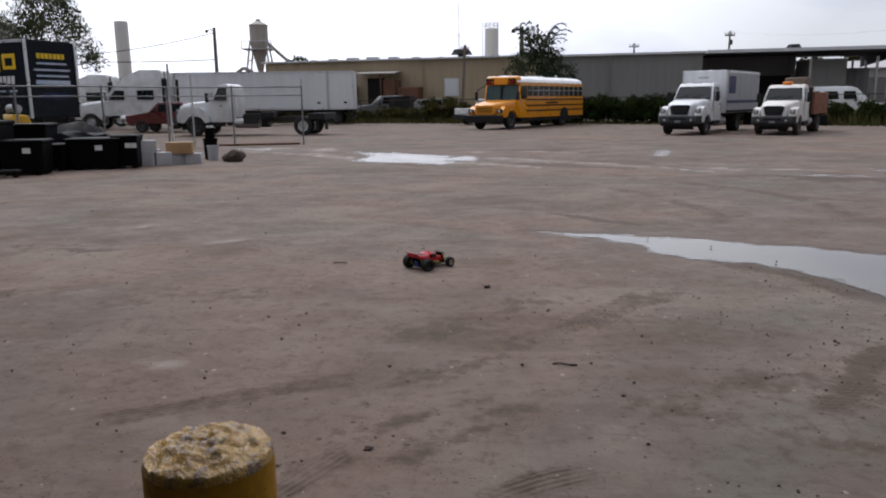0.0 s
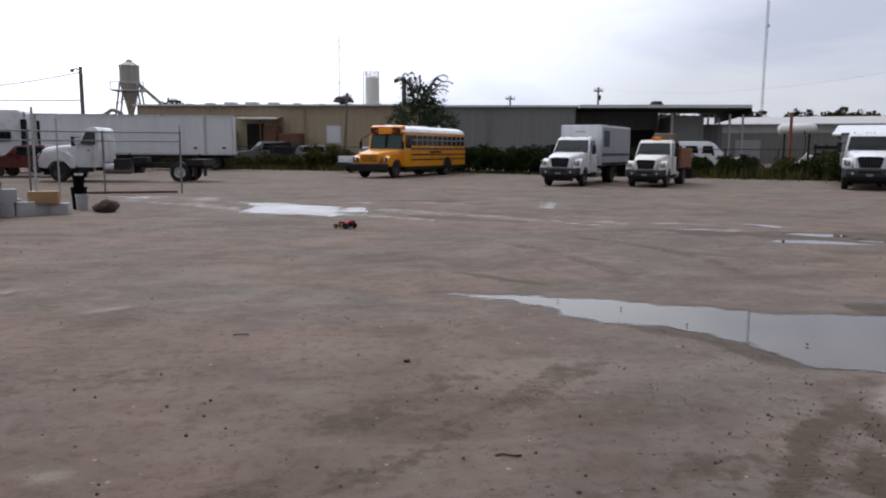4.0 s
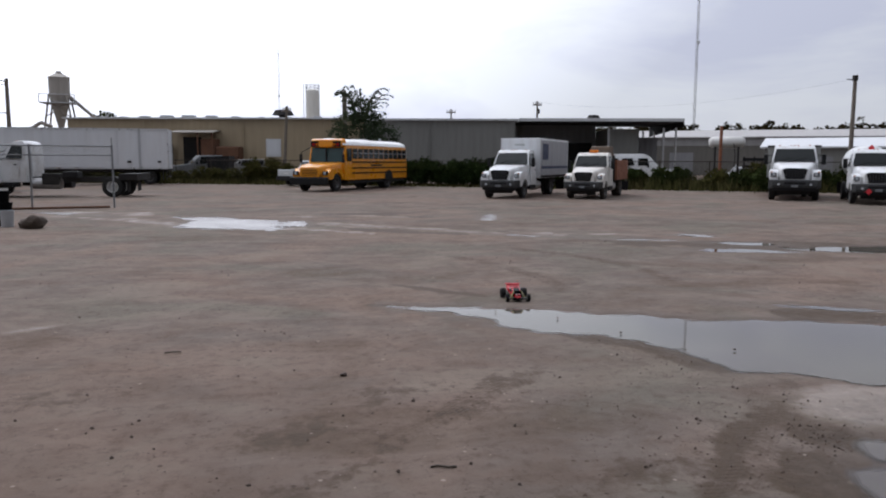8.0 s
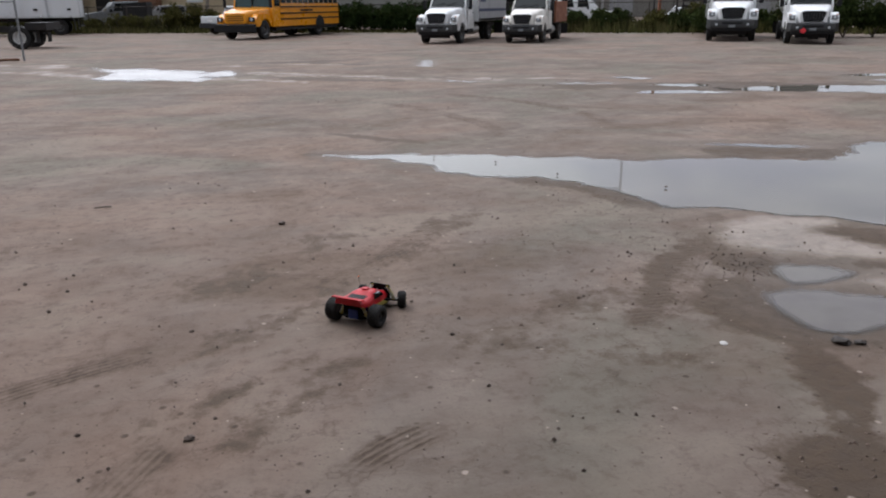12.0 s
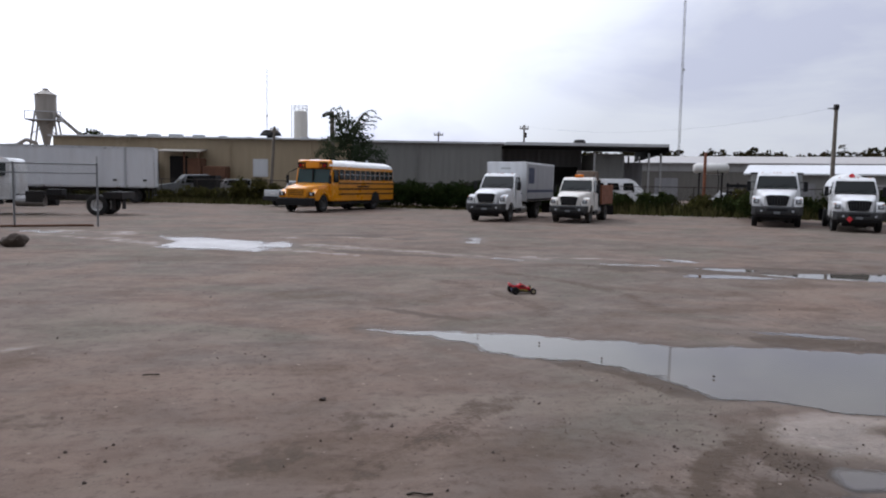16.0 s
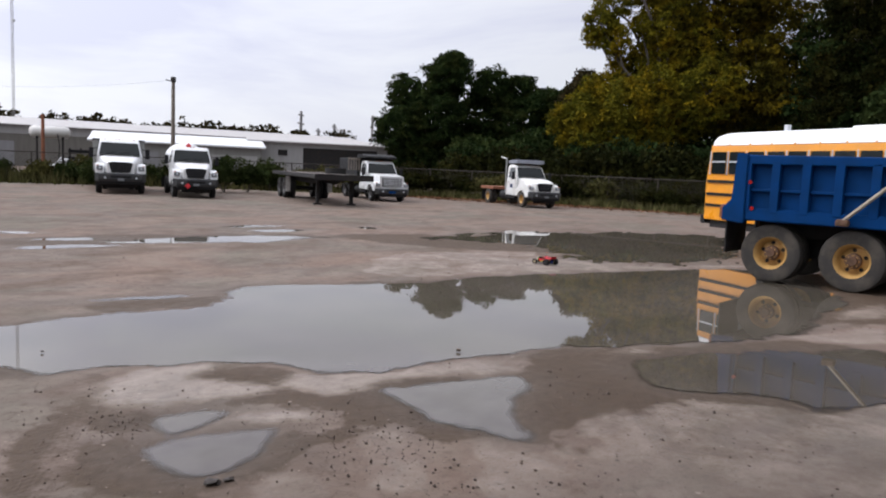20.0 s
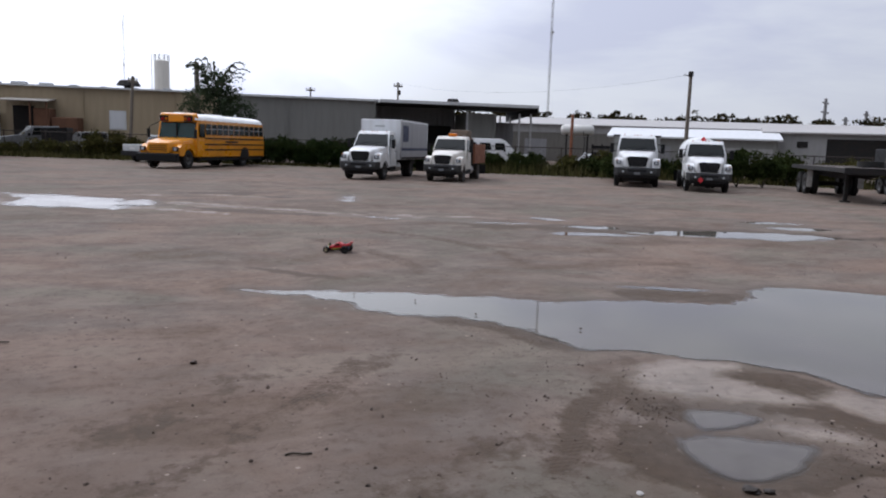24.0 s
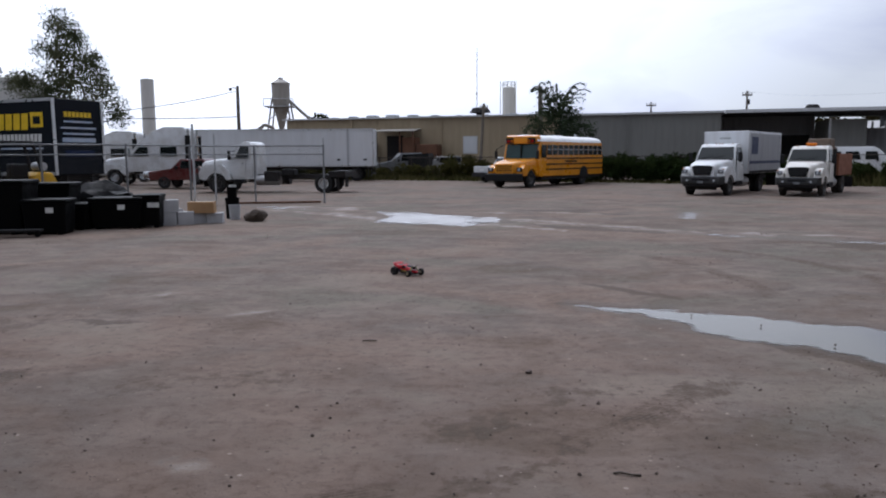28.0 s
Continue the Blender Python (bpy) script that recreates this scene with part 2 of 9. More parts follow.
GREY_WALL = streaked("grey_metal_wall", (0.170, 0.170, 0.158), (0.125, 0.124, 0.116), 0.6, amount=0.4, rib=0.6)
DARK_WALL = streaked("dark_dock_wall", (0.20, 0.20, 0.205), (0.14, 0.14, 0.145), 0.7, amount=0.4, rib=0.6)
ROOF_WHITE = streaked("white_metal_roof", (0.56, 0.57, 0.58), (0.42, 0.42, 0.42), 0.45, amount=0.3)
ROOF_GREY = streaked("dull_grey_roof", (0.34, 0.325, 0.315), (0.24, 0.225, 0.215), 0.6, amount=0.4)
FASCIA = streaked("pale_roof_fascia", (0.52, 0.53, 0.54), (0.34, 0.33, 0.32), 0.5, amount=0.4)
LIGHT_WALL = streaked("pale_metal_wall", (0.27, 0.265, 0.26), (0.19, 0.185, 0.18), 0.6, amount=0.4, rib=0.8)
SILO = streaked("pale_silo_steel", (0.56, 0.55, 0.52), (0.40, 0.385, 0.355), 0.5, amount=0.4)
HOPPER = streaked("weathered_hopper_steel", (0.29, 0.265, 0.235), (0.20, 0.175, 0.15), 0.6, amount=0.5)
GREEN_WALL = streaked("pale_green_metal_wall", (0.075, 0.092, 0.086), (0.045, 0.056, 0.052), 0.55, amount=0.35, rib=0.3)
GREEN_TRIM = surface("dark_green_trim", (0.012, 0.035, 0.026), 0.5)
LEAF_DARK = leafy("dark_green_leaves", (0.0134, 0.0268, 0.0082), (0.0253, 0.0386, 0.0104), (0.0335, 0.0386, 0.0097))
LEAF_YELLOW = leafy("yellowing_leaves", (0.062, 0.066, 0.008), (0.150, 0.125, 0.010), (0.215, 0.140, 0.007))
# olive leaves darkened to carry the shade of the trees' far side and foot
LEAF_OLIVE_SHADE = leafy("shaded_olive_leaves", (0.0097, 0.0127, 0.0034), (0.0167, 0.0179, 0.0037), (0.0279, 0.0230, 0.0037))
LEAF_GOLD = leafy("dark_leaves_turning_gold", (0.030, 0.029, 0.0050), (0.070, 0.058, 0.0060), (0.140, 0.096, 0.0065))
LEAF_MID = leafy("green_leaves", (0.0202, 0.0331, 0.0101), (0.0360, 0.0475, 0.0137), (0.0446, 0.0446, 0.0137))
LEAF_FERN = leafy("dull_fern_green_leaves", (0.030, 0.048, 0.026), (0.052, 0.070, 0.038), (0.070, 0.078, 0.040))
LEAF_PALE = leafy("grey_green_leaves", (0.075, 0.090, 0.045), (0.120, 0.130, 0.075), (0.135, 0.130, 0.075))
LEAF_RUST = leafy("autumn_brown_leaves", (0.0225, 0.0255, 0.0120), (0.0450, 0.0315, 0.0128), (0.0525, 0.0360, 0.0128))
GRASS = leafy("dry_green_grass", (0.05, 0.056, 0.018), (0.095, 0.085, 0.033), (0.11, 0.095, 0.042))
BARK = surface("tree_bark", (0.085, 0.07, 0.055), 0.9, dirt=(0.04, 0.033, 0.028), amount=0.6, scale=6, bump=0.7, depth=0.02)
BLACK_PLASTIC = surface("black_plastic", (0.0025, 0.0026, 0.003), 0.5, dirt=(0.005, 0.005, 0.0045), amount=0.4, scale=4, spec=0.05)
PAPER = surface("pale_paper", (0.62, 0.62, 0.6), 0.8)
CARD = surface("brown_cardboard", (0.36, 0.22, 0.11), 0.85, dirt=(0.2, 0.12, 0.06), amount=0.4)
REDCAR = surface("dark_red_car_paint", (0.10, 0.015, 0.014), 0.3, dirt=(0.06, 0.03, 0.025), amount=0.4, coat=0.4)


# ---- mesh helpers ----
def vec(*a):
    return Vector(a)


def part(name, bm, material, parent, label=""):
    """One mesh object under a thing or a part."""
    if isinstance(bm, bpy.types.Mesh):
        me = bm
    else:
        bmesh.ops.recalc_face_normals(bm, faces=bm.faces)
        me = bpy.data.meshes.new(name)
        bm.to_mesh(me)
        bm.free()
        me.materials.append(material)
    ob = new(name, me)
    ob.parent = parent
    if label:
        tagged(ob, label)
    return ob


def thing(name, m, label, category, group="", kind=""):
    ob = new(name)
    ob.empty_display_size = 0.2
    ob.matrix_basis = m
    return tagged(ob, label, category, group, kind)


def solo(name, bm, material, m, label, category, group="", kind="", smooth=False):
    """A thing that is one mesh."""
    ob = part(name, bm, material, None)
    ob.matrix_basis = m
    if smooth:
        shade(ob)
    return tagged(ob, label, category, group, kind)


def shade(ob, angle=40):
    me = ob.data
    me.polygons.foreach_set("use_smooth", [True] * len(me.polygons))
    me.set_sharp_from_angle(angle=radians(angle))
    return ob


def box(bm, x0, x1, y0, y1, z0, z1, bev=0.0, seg=2):
    vs = [bm.verts.new((x, y, z)) for x in (x0, x1) for y in (y0, y1) for z in (z0, z1)]
    fs = [bm.faces.new([vs[i] for i in q]) for q in ((0, 1, 3, 2), (4, 6, 7, 5), (0, 4, 5, 1), (2, 3, 7, 6), (0, 2, 6, 4), (1, 5, 7, 3))]
    if bev:
        es = list({e for f in fs for e in f.edges})
        bmesh.ops.bevel(bm, geom=es, offset=bev, segments=seg, profile=0.6, affect="EDGES")
    return bm


def boxed(*a, **k):
    return box(bmesh.new(), *a, **k)


def cyl(bm, a, b, r0, r1=None, n=12, cap=True):
    a, b = Vector(a), Vector(b)
    r1 = r0 if r1 is None else r1
    q = (b - a).to_track_quat("Z", "Y")
    rings = []
    for p, r in ((a, r0), (b, r1)):
        rings.append([bm.verts.new(p + q @ Vector((r * math.cos(2 * math.pi * i / n), r * math.sin(2 * math.pi * i / n), 0))) for i in range(n)])
    for i in range(n):
        j = (i + 1) % n
        bm.faces.new((rings[0][i], rings[0][j], rings[1][j], rings[1][i]))
    if cap:
        bm.faces.new(rings[0][::-1])
        bm.faces.new(rings[1])
    return bm


def tube(bm, pts, r, n=6):
    for a, b in zip(pts, pts[1:]):
        cyl(bm, a, b, r, n=n)
    return bm


def lathe(bm, prof, n=24, axis="X"):
    """Spin a closed profile of (radius, along) round an axis."""
    rings = []
    for i in range(n):
        c, s = math.cos(2 * math.pi * i / n), math.sin(2 * math.pi * i / n)
        ring = []
        for r, h in prof:
            ring.append(bm.verts.new((h, r * c, r * s) if axis == "X" else (r * c, r * s, h)))
        rings.append(ring)
    k = len(prof)
    for i in range(n):
        j = (i + 1) % n
        for u in range(k - 1):
            bm.faces.new((rings[i][u], rings[j][u], rings[j][u + 1], rings[i][u + 1]))
    bmesh.ops.remove_doubles(bm, verts=bm.verts, dist=1e-5)
    return bm


def prism(bm, prof, half, bev=0.0):
    """A side profile of (y, z) given width by half(y, z) on both sides."""
    if not callable(half):
        w = half
        half = lambda y, z: w
    left = [bm.verts.new((-half(y, z), y, z)) for y, z in prof]
    right = [bm.verts.new((half(y, z), y, z)) for y, z in prof]
    n = len(prof)
    fs = [bm.faces.new(left), bm.faces.new(right[::-1])]
    for i in range(n):
        j = (i + 1) % n
        fs.append(bm.faces.new((left[i], right[i], right[j], left[j])))
    if bev:
        bmesh.ops.bevel(bm, geom=list({e for f in fs for e in f.edges}), offset=bev, segments=2, profile=0.6, affect="EDGES")
    return bm


def slab(bm, prof, x0, x1, bev=0.0):
    """A side profile of (y, z) pulled from x0 to x1."""
    a = [bm.verts.new((x0, y, z)) for y, z in prof]
    b = [bm.verts.new((x1, y, z)) for y, z in prof]
    n = len(prof)
    fs = [bm.faces.new(a), bm.faces.new(b[::-1])]
    for i in range(n):
        j = (i + 1) % n
        fs.append(bm.faces.new((a[i], b[i], b[j], a[j])))
    if bev:
        bmesh.ops.bevel(bm, geom=list({e for f in fs for e in f.edges}), offset=bev, segments=2, affect="EDGES")
    return bm


def loft(bm, rings, cap=True):
    vs = [[bm.verts.new(p) for p in r] for r in rings]
    for a, b in zip(vs, vs[1:]):
        for i in range(len(a)):
            j = (i + 1) % len(a)
            bm.faces.new((a[i], a[j], b[j], b[i]))
    if cap:
        bm.faces.new(vs[0][::-1])
        bm.faces.new(vs[-1])
    return bm


def rrect(y, w, z0, z1, r, n=3, cx=0.0):
    """A ring at y: a rectangle with rounded corners in x and z."""
    out = []
    for sx, sz, a0 in ((1, 1, 0), (-1, 1, 90), (-1, -1, 180), (1, -1, 270)):
        ox, oz = cx + sx * (w - r), (z1 - r) if sz > 0 else (z0 + r)
        for i in range(n + 1):
            a = radians(a0 + 90 * i / n)
            out.append((ox + r * math.cos(a), y, oz + r * math.sin(a)))
    return out


def rrect_z(z, w, d, r=0.06, n=3):
    out = []
    for sx, sy, a0 in ((1, 1, 0), (-1, 1, 90), (-1, -1, 180), (1, -1, 270)):
        for i in range(n + 1):
            a = radians(a0 + 90 * i / n)
            out.append((sx * (w - r) + r * math.cos(a), sy * (d - r) + r * math.sin(a), z))
    return out


def slab_y(prof, y0, y1):
    bm = bmesh.new()
    a = [bm.verts.new((x, y0, z)) for x, z in prof]
    b = [bm.verts.new((x, y1, z)) for x, z in prof]
    n = len(prof)
    bm.faces.new(a), bm.faces.new(b[::-1])
    for i in range(n):
        j = (i + 1) % n
        bm.faces.new((a[i], b[i], b[j], a[j]))
    return bm


MESHES = {}


def wheel_meshes(r, w, tyre_mat, rim_mat):
    key = (r, w, tyre_mat.name, rim_mat.name)
    if key not in MESHES:
        h, ri = w / 2, r * 0.56
        bm = lathe(bmesh.new(), [(ri, -h * 0.8), (r * 0.86, -h), (r * 0.97, -h * 0.86), (r, -h * 0.6), (r, h * 0.6), (r * 0.97, h * 0.86), (r * 0.86, h), (ri, h * 0.8), (ri, -h * 0.8)], 28)
        t = bpy.data.meshes.new("tyre")
        bmesh.ops.recalc_face_normals(bm, faces=bm.faces)
        bm.to_mesh(t), bm.free(), t.materials.append(tyre_mat)
        bm = lathe(bmesh.new(), [(0.0, h * 0.62), (r * 0.12, h * 0.62), (r * 0.13, h * 0.35), (r * 0.24, h * 0.30), (r * 0.26, -h * 0.45), (r * 0.43, -h * 0.55), (r * 0.50, h * 0.62), (ri, h * 0.82), (ri, -h * 0.8), (0.0, -h * 0.7)], 24)
        for k in range(8):
            a = 2 * math.pi * k / 8
            cyl(bm, (h * 0.28, r * 0.18 * math.cos(a), r * 0.18 * math.sin(a)), (h * 0.44, r * 0.18 * math.cos(a), r * 0.18 * math.sin(a)), r * 0.028, n=6)
        m = bpy.data.meshes.new("rim")
        bmesh.ops.recalc_face_normals(bm, faces=bm.faces)
        bm.to_mesh(m), bm.free(), m.materials.append(rim_mat)
        for me in (t, m):
            me.polygons.foreach_set("use_smooth", [True] * len(me.polygons))
            me.set_sharp_from_angle(angle=radians(38))
        MESHES[key] = (t, m)
    return MESHES[key]


def wheel(parent, x, y, r=0.5, w=0.28, tyre=None, rim=None, side=1):
    t, m = wheel_meshes(r, w, tyre or RUBBER, rim or RIM_DARK)
    ob = part("wheel", t, None, parent)
    ob.matrix_basis = pose(x, y, r, 0, 0, 0 if side > 0 else 180)
    part("rim", m, None, ob)
    return ob


def from_arrays(name, verts, faces, material):
    me = bpy.data.meshes.new(name)
    me.from_pydata(verts.tolist(), [], faces.tolist())
    me.materials.append(material)
    return me

# ---- the ground: one sheet of packed dirt with hollows where the rain stands ----
def lattice(ix, iy, seed):
    h = (ix * 374761393 + iy * 668265263 + seed * 974634777) & 0xFFFFFFFF
    h = ((h ^ (h >> 13)) * 1274126177) & 0xFFFFFFFF
    return ((h ^ (h >> 16)) & 0xFFFF) / 65535.0


def vnoise(x, y, seed):
    ix, iy = np.floor(x).astype(np.int64), np.floor(y).astype(np.int64)
    fx, fy = x - ix, y - iy
    fx, fy = fx * fx * (3 - 2 * fx), fy * fy * (3 - 2 * fy)
    a = lattice(ix, iy, seed) * (1 - fx) + lattice(ix + 1, iy, seed) * fx
    b = lattice(ix, iy + 1, seed) * (1 - fx) + lattice(ix + 1, iy + 1, seed) * fx
    return (a * (1 - fy) + b * fy) * 2 - 1


def fbm(x, y, seed, octaves=4):
    out, amp, tot = 0.0, 1.0, 0.0
    for o in range(octaves):
        out, tot = out + amp * vnoise(x * 2 ** o + 17.3 * o, y * 2 ** o - 9.1 * o, seed + o), tot + amp
        amp *= 0.5
    return out / tot


def smooth(a, b, v):
    t = np.clip((v - a) / (b - a), 0, 1)
    return t * t * (3 - 2 * t)


# shorelines of the standing water, walked round corner by corner
SHORES = [
    # the long pool: its far shore with a muddy spit, then its near shore
    [(1.36, 8.66), (1.90, 8.52), (2.85, 8.20), (3.75, 7.65), (4.60, 7.12), (5.30, 6.95), (5.90, 6.74), (6.55, 6.40), (7.00, 6.60), (7.40, 7.02), (7.90, 7.10), (8.50, 6.75),
     (9.40, 6.00), (10.1, 5.42), (11.1, 5.20), (12.3, 4.50), (13.5, 3.70), (15.1, 2.60), (16.3, 1.45), (15.2, 0.40), (13.1, -0.30), (11.4, -0.04), (9.90, 0.18), (8.95, 0.66),
     (8.45, 1.15), (7.80, 1.80), (7.10, 2.35), (6.60, 2.60), (6.10, 2.95), (5.50, 3.18), (5.15, 3.50), (5.00, 3.97), (4.86, 4.45), (4.40, 4.85), (3.95, 5.15), (3.72, 5.48),
     (3.69, 5.95), (3.45, 6.45), (3.02, 6.78), (2.56, 7.18), (2.08, 8.00)],
    # the pool beside the dump truck
    [(7.10, 1.50), (7.90, 1.10), (8.50, 0.46), (9.00, -0.12), (9.45, -0.66), (8.30, -0.85), (7.40, -0.70), (6.74, -0.33), (6.44, -0.04), (6.66, 0.13), (6.66, 0.39), (6.45, 0.94), (6.66, 1.33)],
    # two shallow films in the near mud
    [(4.97, 2.90), (5.33, 2.73), (5.98, 2.28), (5.80, 2.02), (5.22, 1.93), (4.70, 1.57), (4.54, 1.64), (4.60, 1.86), (4.57, 2.16), (4.73, 2.52)],
    [(3.06, 3.38), (2.97, 3.08), (3.00, 2.84), (3.26, 2.78), (3.60, 2.89), (3.83, 3.02), (3.59, 3.24), (3.38, 3.36), (3.24, 3.40)],
    [(3.47, 3.77), (3.70, 3.74), (3.90, 3.50), (3.56, 3.44), (3.36, 3.50)],
    # the bright sheet across the yard and its broken end
    [(-2.34, 20.60), (-2.03, 19.88), (-1.76, 19.82), (-1.10, 19.66), (-0.42, 19.35), (0.26, 19.03), (0.39, 21.82), (-0.47, 22.63), (-1.27, 23.47), (-1.92, 23.84), (-2.33, 23.93), (-2.74, 24.49), (-2.42, 23.29), (-2.07, 22.18), (-2.20, 21.45)],
    [(0.32, 19.18), (0.53, 19.77), (0.81, 19.88), (1.08, 20.16), (1.08, 21.66), (0.75, 21.74), (0.40, 21.23)],
    [(6.2, 21.1), (6.6, 21.2), (7.2, 22.9), (7.2, 23.6), (6.8, 22.9)]]
# the broad pool below the trees, broken by mud
BROAD = [
    [(16.8, 9.10), (19.2, 9.20), (21.2, 8.50), (22.0, 7.50), (23.6, 6.70), (25.5, 4.50), (25.5, 2.50), (20.0, 1.95), (17.3, 2.10), (16.0, 3.00), (15.3, 4.25), (15.9, 5.60), (16.9, 6.70), (16.7, 7.70)]]
# smaller hollows: centre x, y, half-length, half-width, turn in degrees
POOLS = [
    (12.4, 12.0, 2.20, 0.60, -27), (9.95, 13.85, 0.62, 0.28, -25), (9.05, 12.70, 0.75, 0.28, -22), (9.80, 15.65, 0.50, 0.26, -40),
    (15.4, 14.0, 0.8, 0.28, -25), (15.0, 12.75, 0.80, 0.28, -25), (17.9, 11.85, 0.34, 0.26, -50), (6.45, 7.45, 0.50, 0.11, -28)]
# thin rippled sheets on the far side
WET = [(-6.4, 26.4, 1.5, 0.20, -42), (8.2, 15.0, 0.7, 0.18, -20), (5.9, 16.5, 0.8, 0.16, -30)]
# dark damp mud, truck shade and pale dried silt: their outlines, then single patches
MUD_SHAPES = [
    [(4.48, 3.52), (4.65, 3.11), (5.08, 2.98), (5.53, 2.65), (6.03, 2.28), (6.62, 2.40), (7.50, 1.99), (8.33, 1.07), (9.31, 0.25), (9.40, -0.26), (8.85, -0.75), (6.69, -0.35), (6.30, -0.01), (6.34, 0.36), (6.02, 0.86),
     (5.29, 1.27), (4.92, 1.43), (4.74, 1.18), (4.43, 1.19), (4.44, 1.50), (4.56, 1.86), (4.13, 1.90), (4.18, 2.31), (3.90, 2.39), (3.65, 2.57), (3.32, 2.60), (3.14, 2.70), (3.57, 2.83), (4.16, 2.80), (4.26, 3.00), (4.10, 3.36), (4.05, 3.57)],
    [(4.34, 4.42), (4.87, 4.12), (4.95, 3.72), (4.45, 3.60), (4.36, 3.91)], [(3.20, 4.06), (3.54, 3.96), (3.46, 3.66), (3.12, 3.78)],
    [(2.79, 3.63), (2.50, 3.18), (2.60, 2.83), (2.80, 2.66), (3.05, 2.58), (3.02, 2.80), (2.96, 3.10), (3.05, 3.42), (3.14, 3.70)],
    [(2.62, 7.12), (3.10, 6.74), (3.45, 6.50), (3.68, 5.98), (3.78, 5.37), (3.50, 5.30), (3.30, 5.75), (3.22, 6.15), (2.80, 6.60)], [(9.26, 6.23), (10.8, 5.06), (9.96, 4.72), (9.06, 5.44)]]
SILT_SHAPES = [
    [(4.60, 3.40), (4.70, 3.13), (5.14, 3.00), (5.59, 2.74), (5.82, 2.42), (6.16, 2.33), (6.32, 2.56), (6.00, 2.90), (5.47, 3.14), (5.09, 3.46), (4.92, 3.72), (4.62, 3.66)],
    [(3.53, 4.36), (3.62, 4.06), (3.84, 3.84), (4.17, 3.74), (4.43, 3.59), (4.44, 3.82), (4.30, 4.26), (4.70, 4.43), (4.55, 4.62), (4.16, 4.80), (3.73, 4.62)],
    [(3.66, 3.42), (3.77, 3.14), (4.03, 2.95), (4.22, 2.85), (4.23, 3.00), (4.07, 3.30), (3.82, 3.46)],
    [(9.51, 0.27), (10.3, -0.31), (10.8, -0.73), (9.90, -0.69), (9.49, -0.14)], [(11.2, -0.15), (13.2, -0.82), (11.8, -0.80)]]
DRY_SHAPES = [
    [(-4.24, 23.49), (-3.29, 21.52), (-2.94, 21.44), (-2.40, 20.28), (-2.47, 21.33), (-3.37, 23.08), (-3.81, 24.04)],
    [(0.31, 19.18), (0.89, 18.74), (1.64, 18.12), (2.34, 17.39), (2.41, 17.94), (1.69, 18.70), (0.92, 19.35), (0.53, 19.77)], [(1.29, 20.65), (2.39, 19.86), (2.58, 19.14), (1.79, 19.65)], [(-6.57, 27.67), (-6.19, 25.99), (-5.03, 25.73), (-5.23, 26.82)], [(-4.83, 26.46), (-4.40, 24.86), (-3.54, 24.91), (-3.63, 26.19)], [(0.41, 23.55), (1.44, 22.86), (1.17, 23.85)],
    [(11.6, 7.30), (13.0, 7.60), (15.6, 6.20), (15.0, 5.40), (15.0, 4.20), (15.7, 3.00), (17.0, 1.70), (16.4, 1.65), (13.5, 3.90), (12.1, 4.90), (10.9, 5.60), (10.2, 6.30), (10.6, 6.90)],
    [(4.42, 1.86), (4.38, 1.59), (4.41, 1.22), (4.74, 1.15), (4.95, 1.41), (5.28, 1.26), (6.00, 0.85), (6.36, 0.36), (6.33, -0.01), (6.62, -0.29), (7.23, -0.20), (7.60, -0.70), (6.60, -1.40), (4.94, -0.50), (4.44, 0.30), (3.80, 1.00), (3.74, 1.35), (4.02, 1.60)],
    [(4.01, 2.46), (4.15, 2.34), (3.97, 2.09), (3.60, 1.74), (3.36, 1.96), (3.72, 2.17)], [(3.20, 2.54), (3.30, 2.28), (3.15, 2.15), (3.00, 2.37)],
    [(1.5, 20.2), (2.4, 19.3), (3.3, 18.7), (4.4, 18.0), (4.6, 18.3), (3.4, 19.4), (2.3, 20.5), (1.6, 21.1)], [(4.0, 17.9), (4.9, 17.3), (5.5, 16.9), (5.4, 17.4), (4.6, 18.0)], [(5.9, 16.7), (6.5, 16.1), (6.8, 16.5), (6.2, 17.0)], [(2.6, 23.3), (4.2, 22.4), (4.4, 22.8), (3.0, 23.7)]]
DAMP_AND_SHADE = [
    (2.62, 3.74, 0.85, 0.11, 45), (2.18, 1.76, 0.33, 0.26, -30), (1.75, 1.28, 0.18, 0.12, 0), (2.62, 2.45, 0.62, 0.14, 62), (2.84, 3.10, 0.42, 0.11, 100),
    (2.76, 0.80, 0.21, 0.12, -45), (2.90, 1.52, 0.24, 0.08, -40), (0.02, 3.17, 0.32, 0.09, 33), (1.20, 8.75, 0.30, 0.08, -15)]
# the last two patches paint the shade under the trucks on the left
DAMP_AND_SHADE += [
    (2.2, 9.6, 0.8, 0.12, -45), (11.0, 12.9, 4.2, 0.85, -24), (17.6, 6.0, 5.5, 1.9, -62), (6.3, 7.0, 0.7, 0.30, -25),
    (-3.85, 7.88, 0.42, 0.10, -5), (-7.70, 11.1, 1.10, 0.22, 55), (10.05, 27.2, 0.75, 0.45, -20), (7.3, 26.8, 0.9, 0.3, 0), (3.4, 24.2, 1.3, 0.6, -5), (4.6, 22.6, 0.8, 0.3, -30), (3.2, 18.0, 2.2, 0.35, -38), (12.5, 0.6, 4.2, 1.6, -40), (-18.5, 44.0, 7.0, 3.0, 25), (-12.5, 38.0, 4.0, 1.6, 10)]
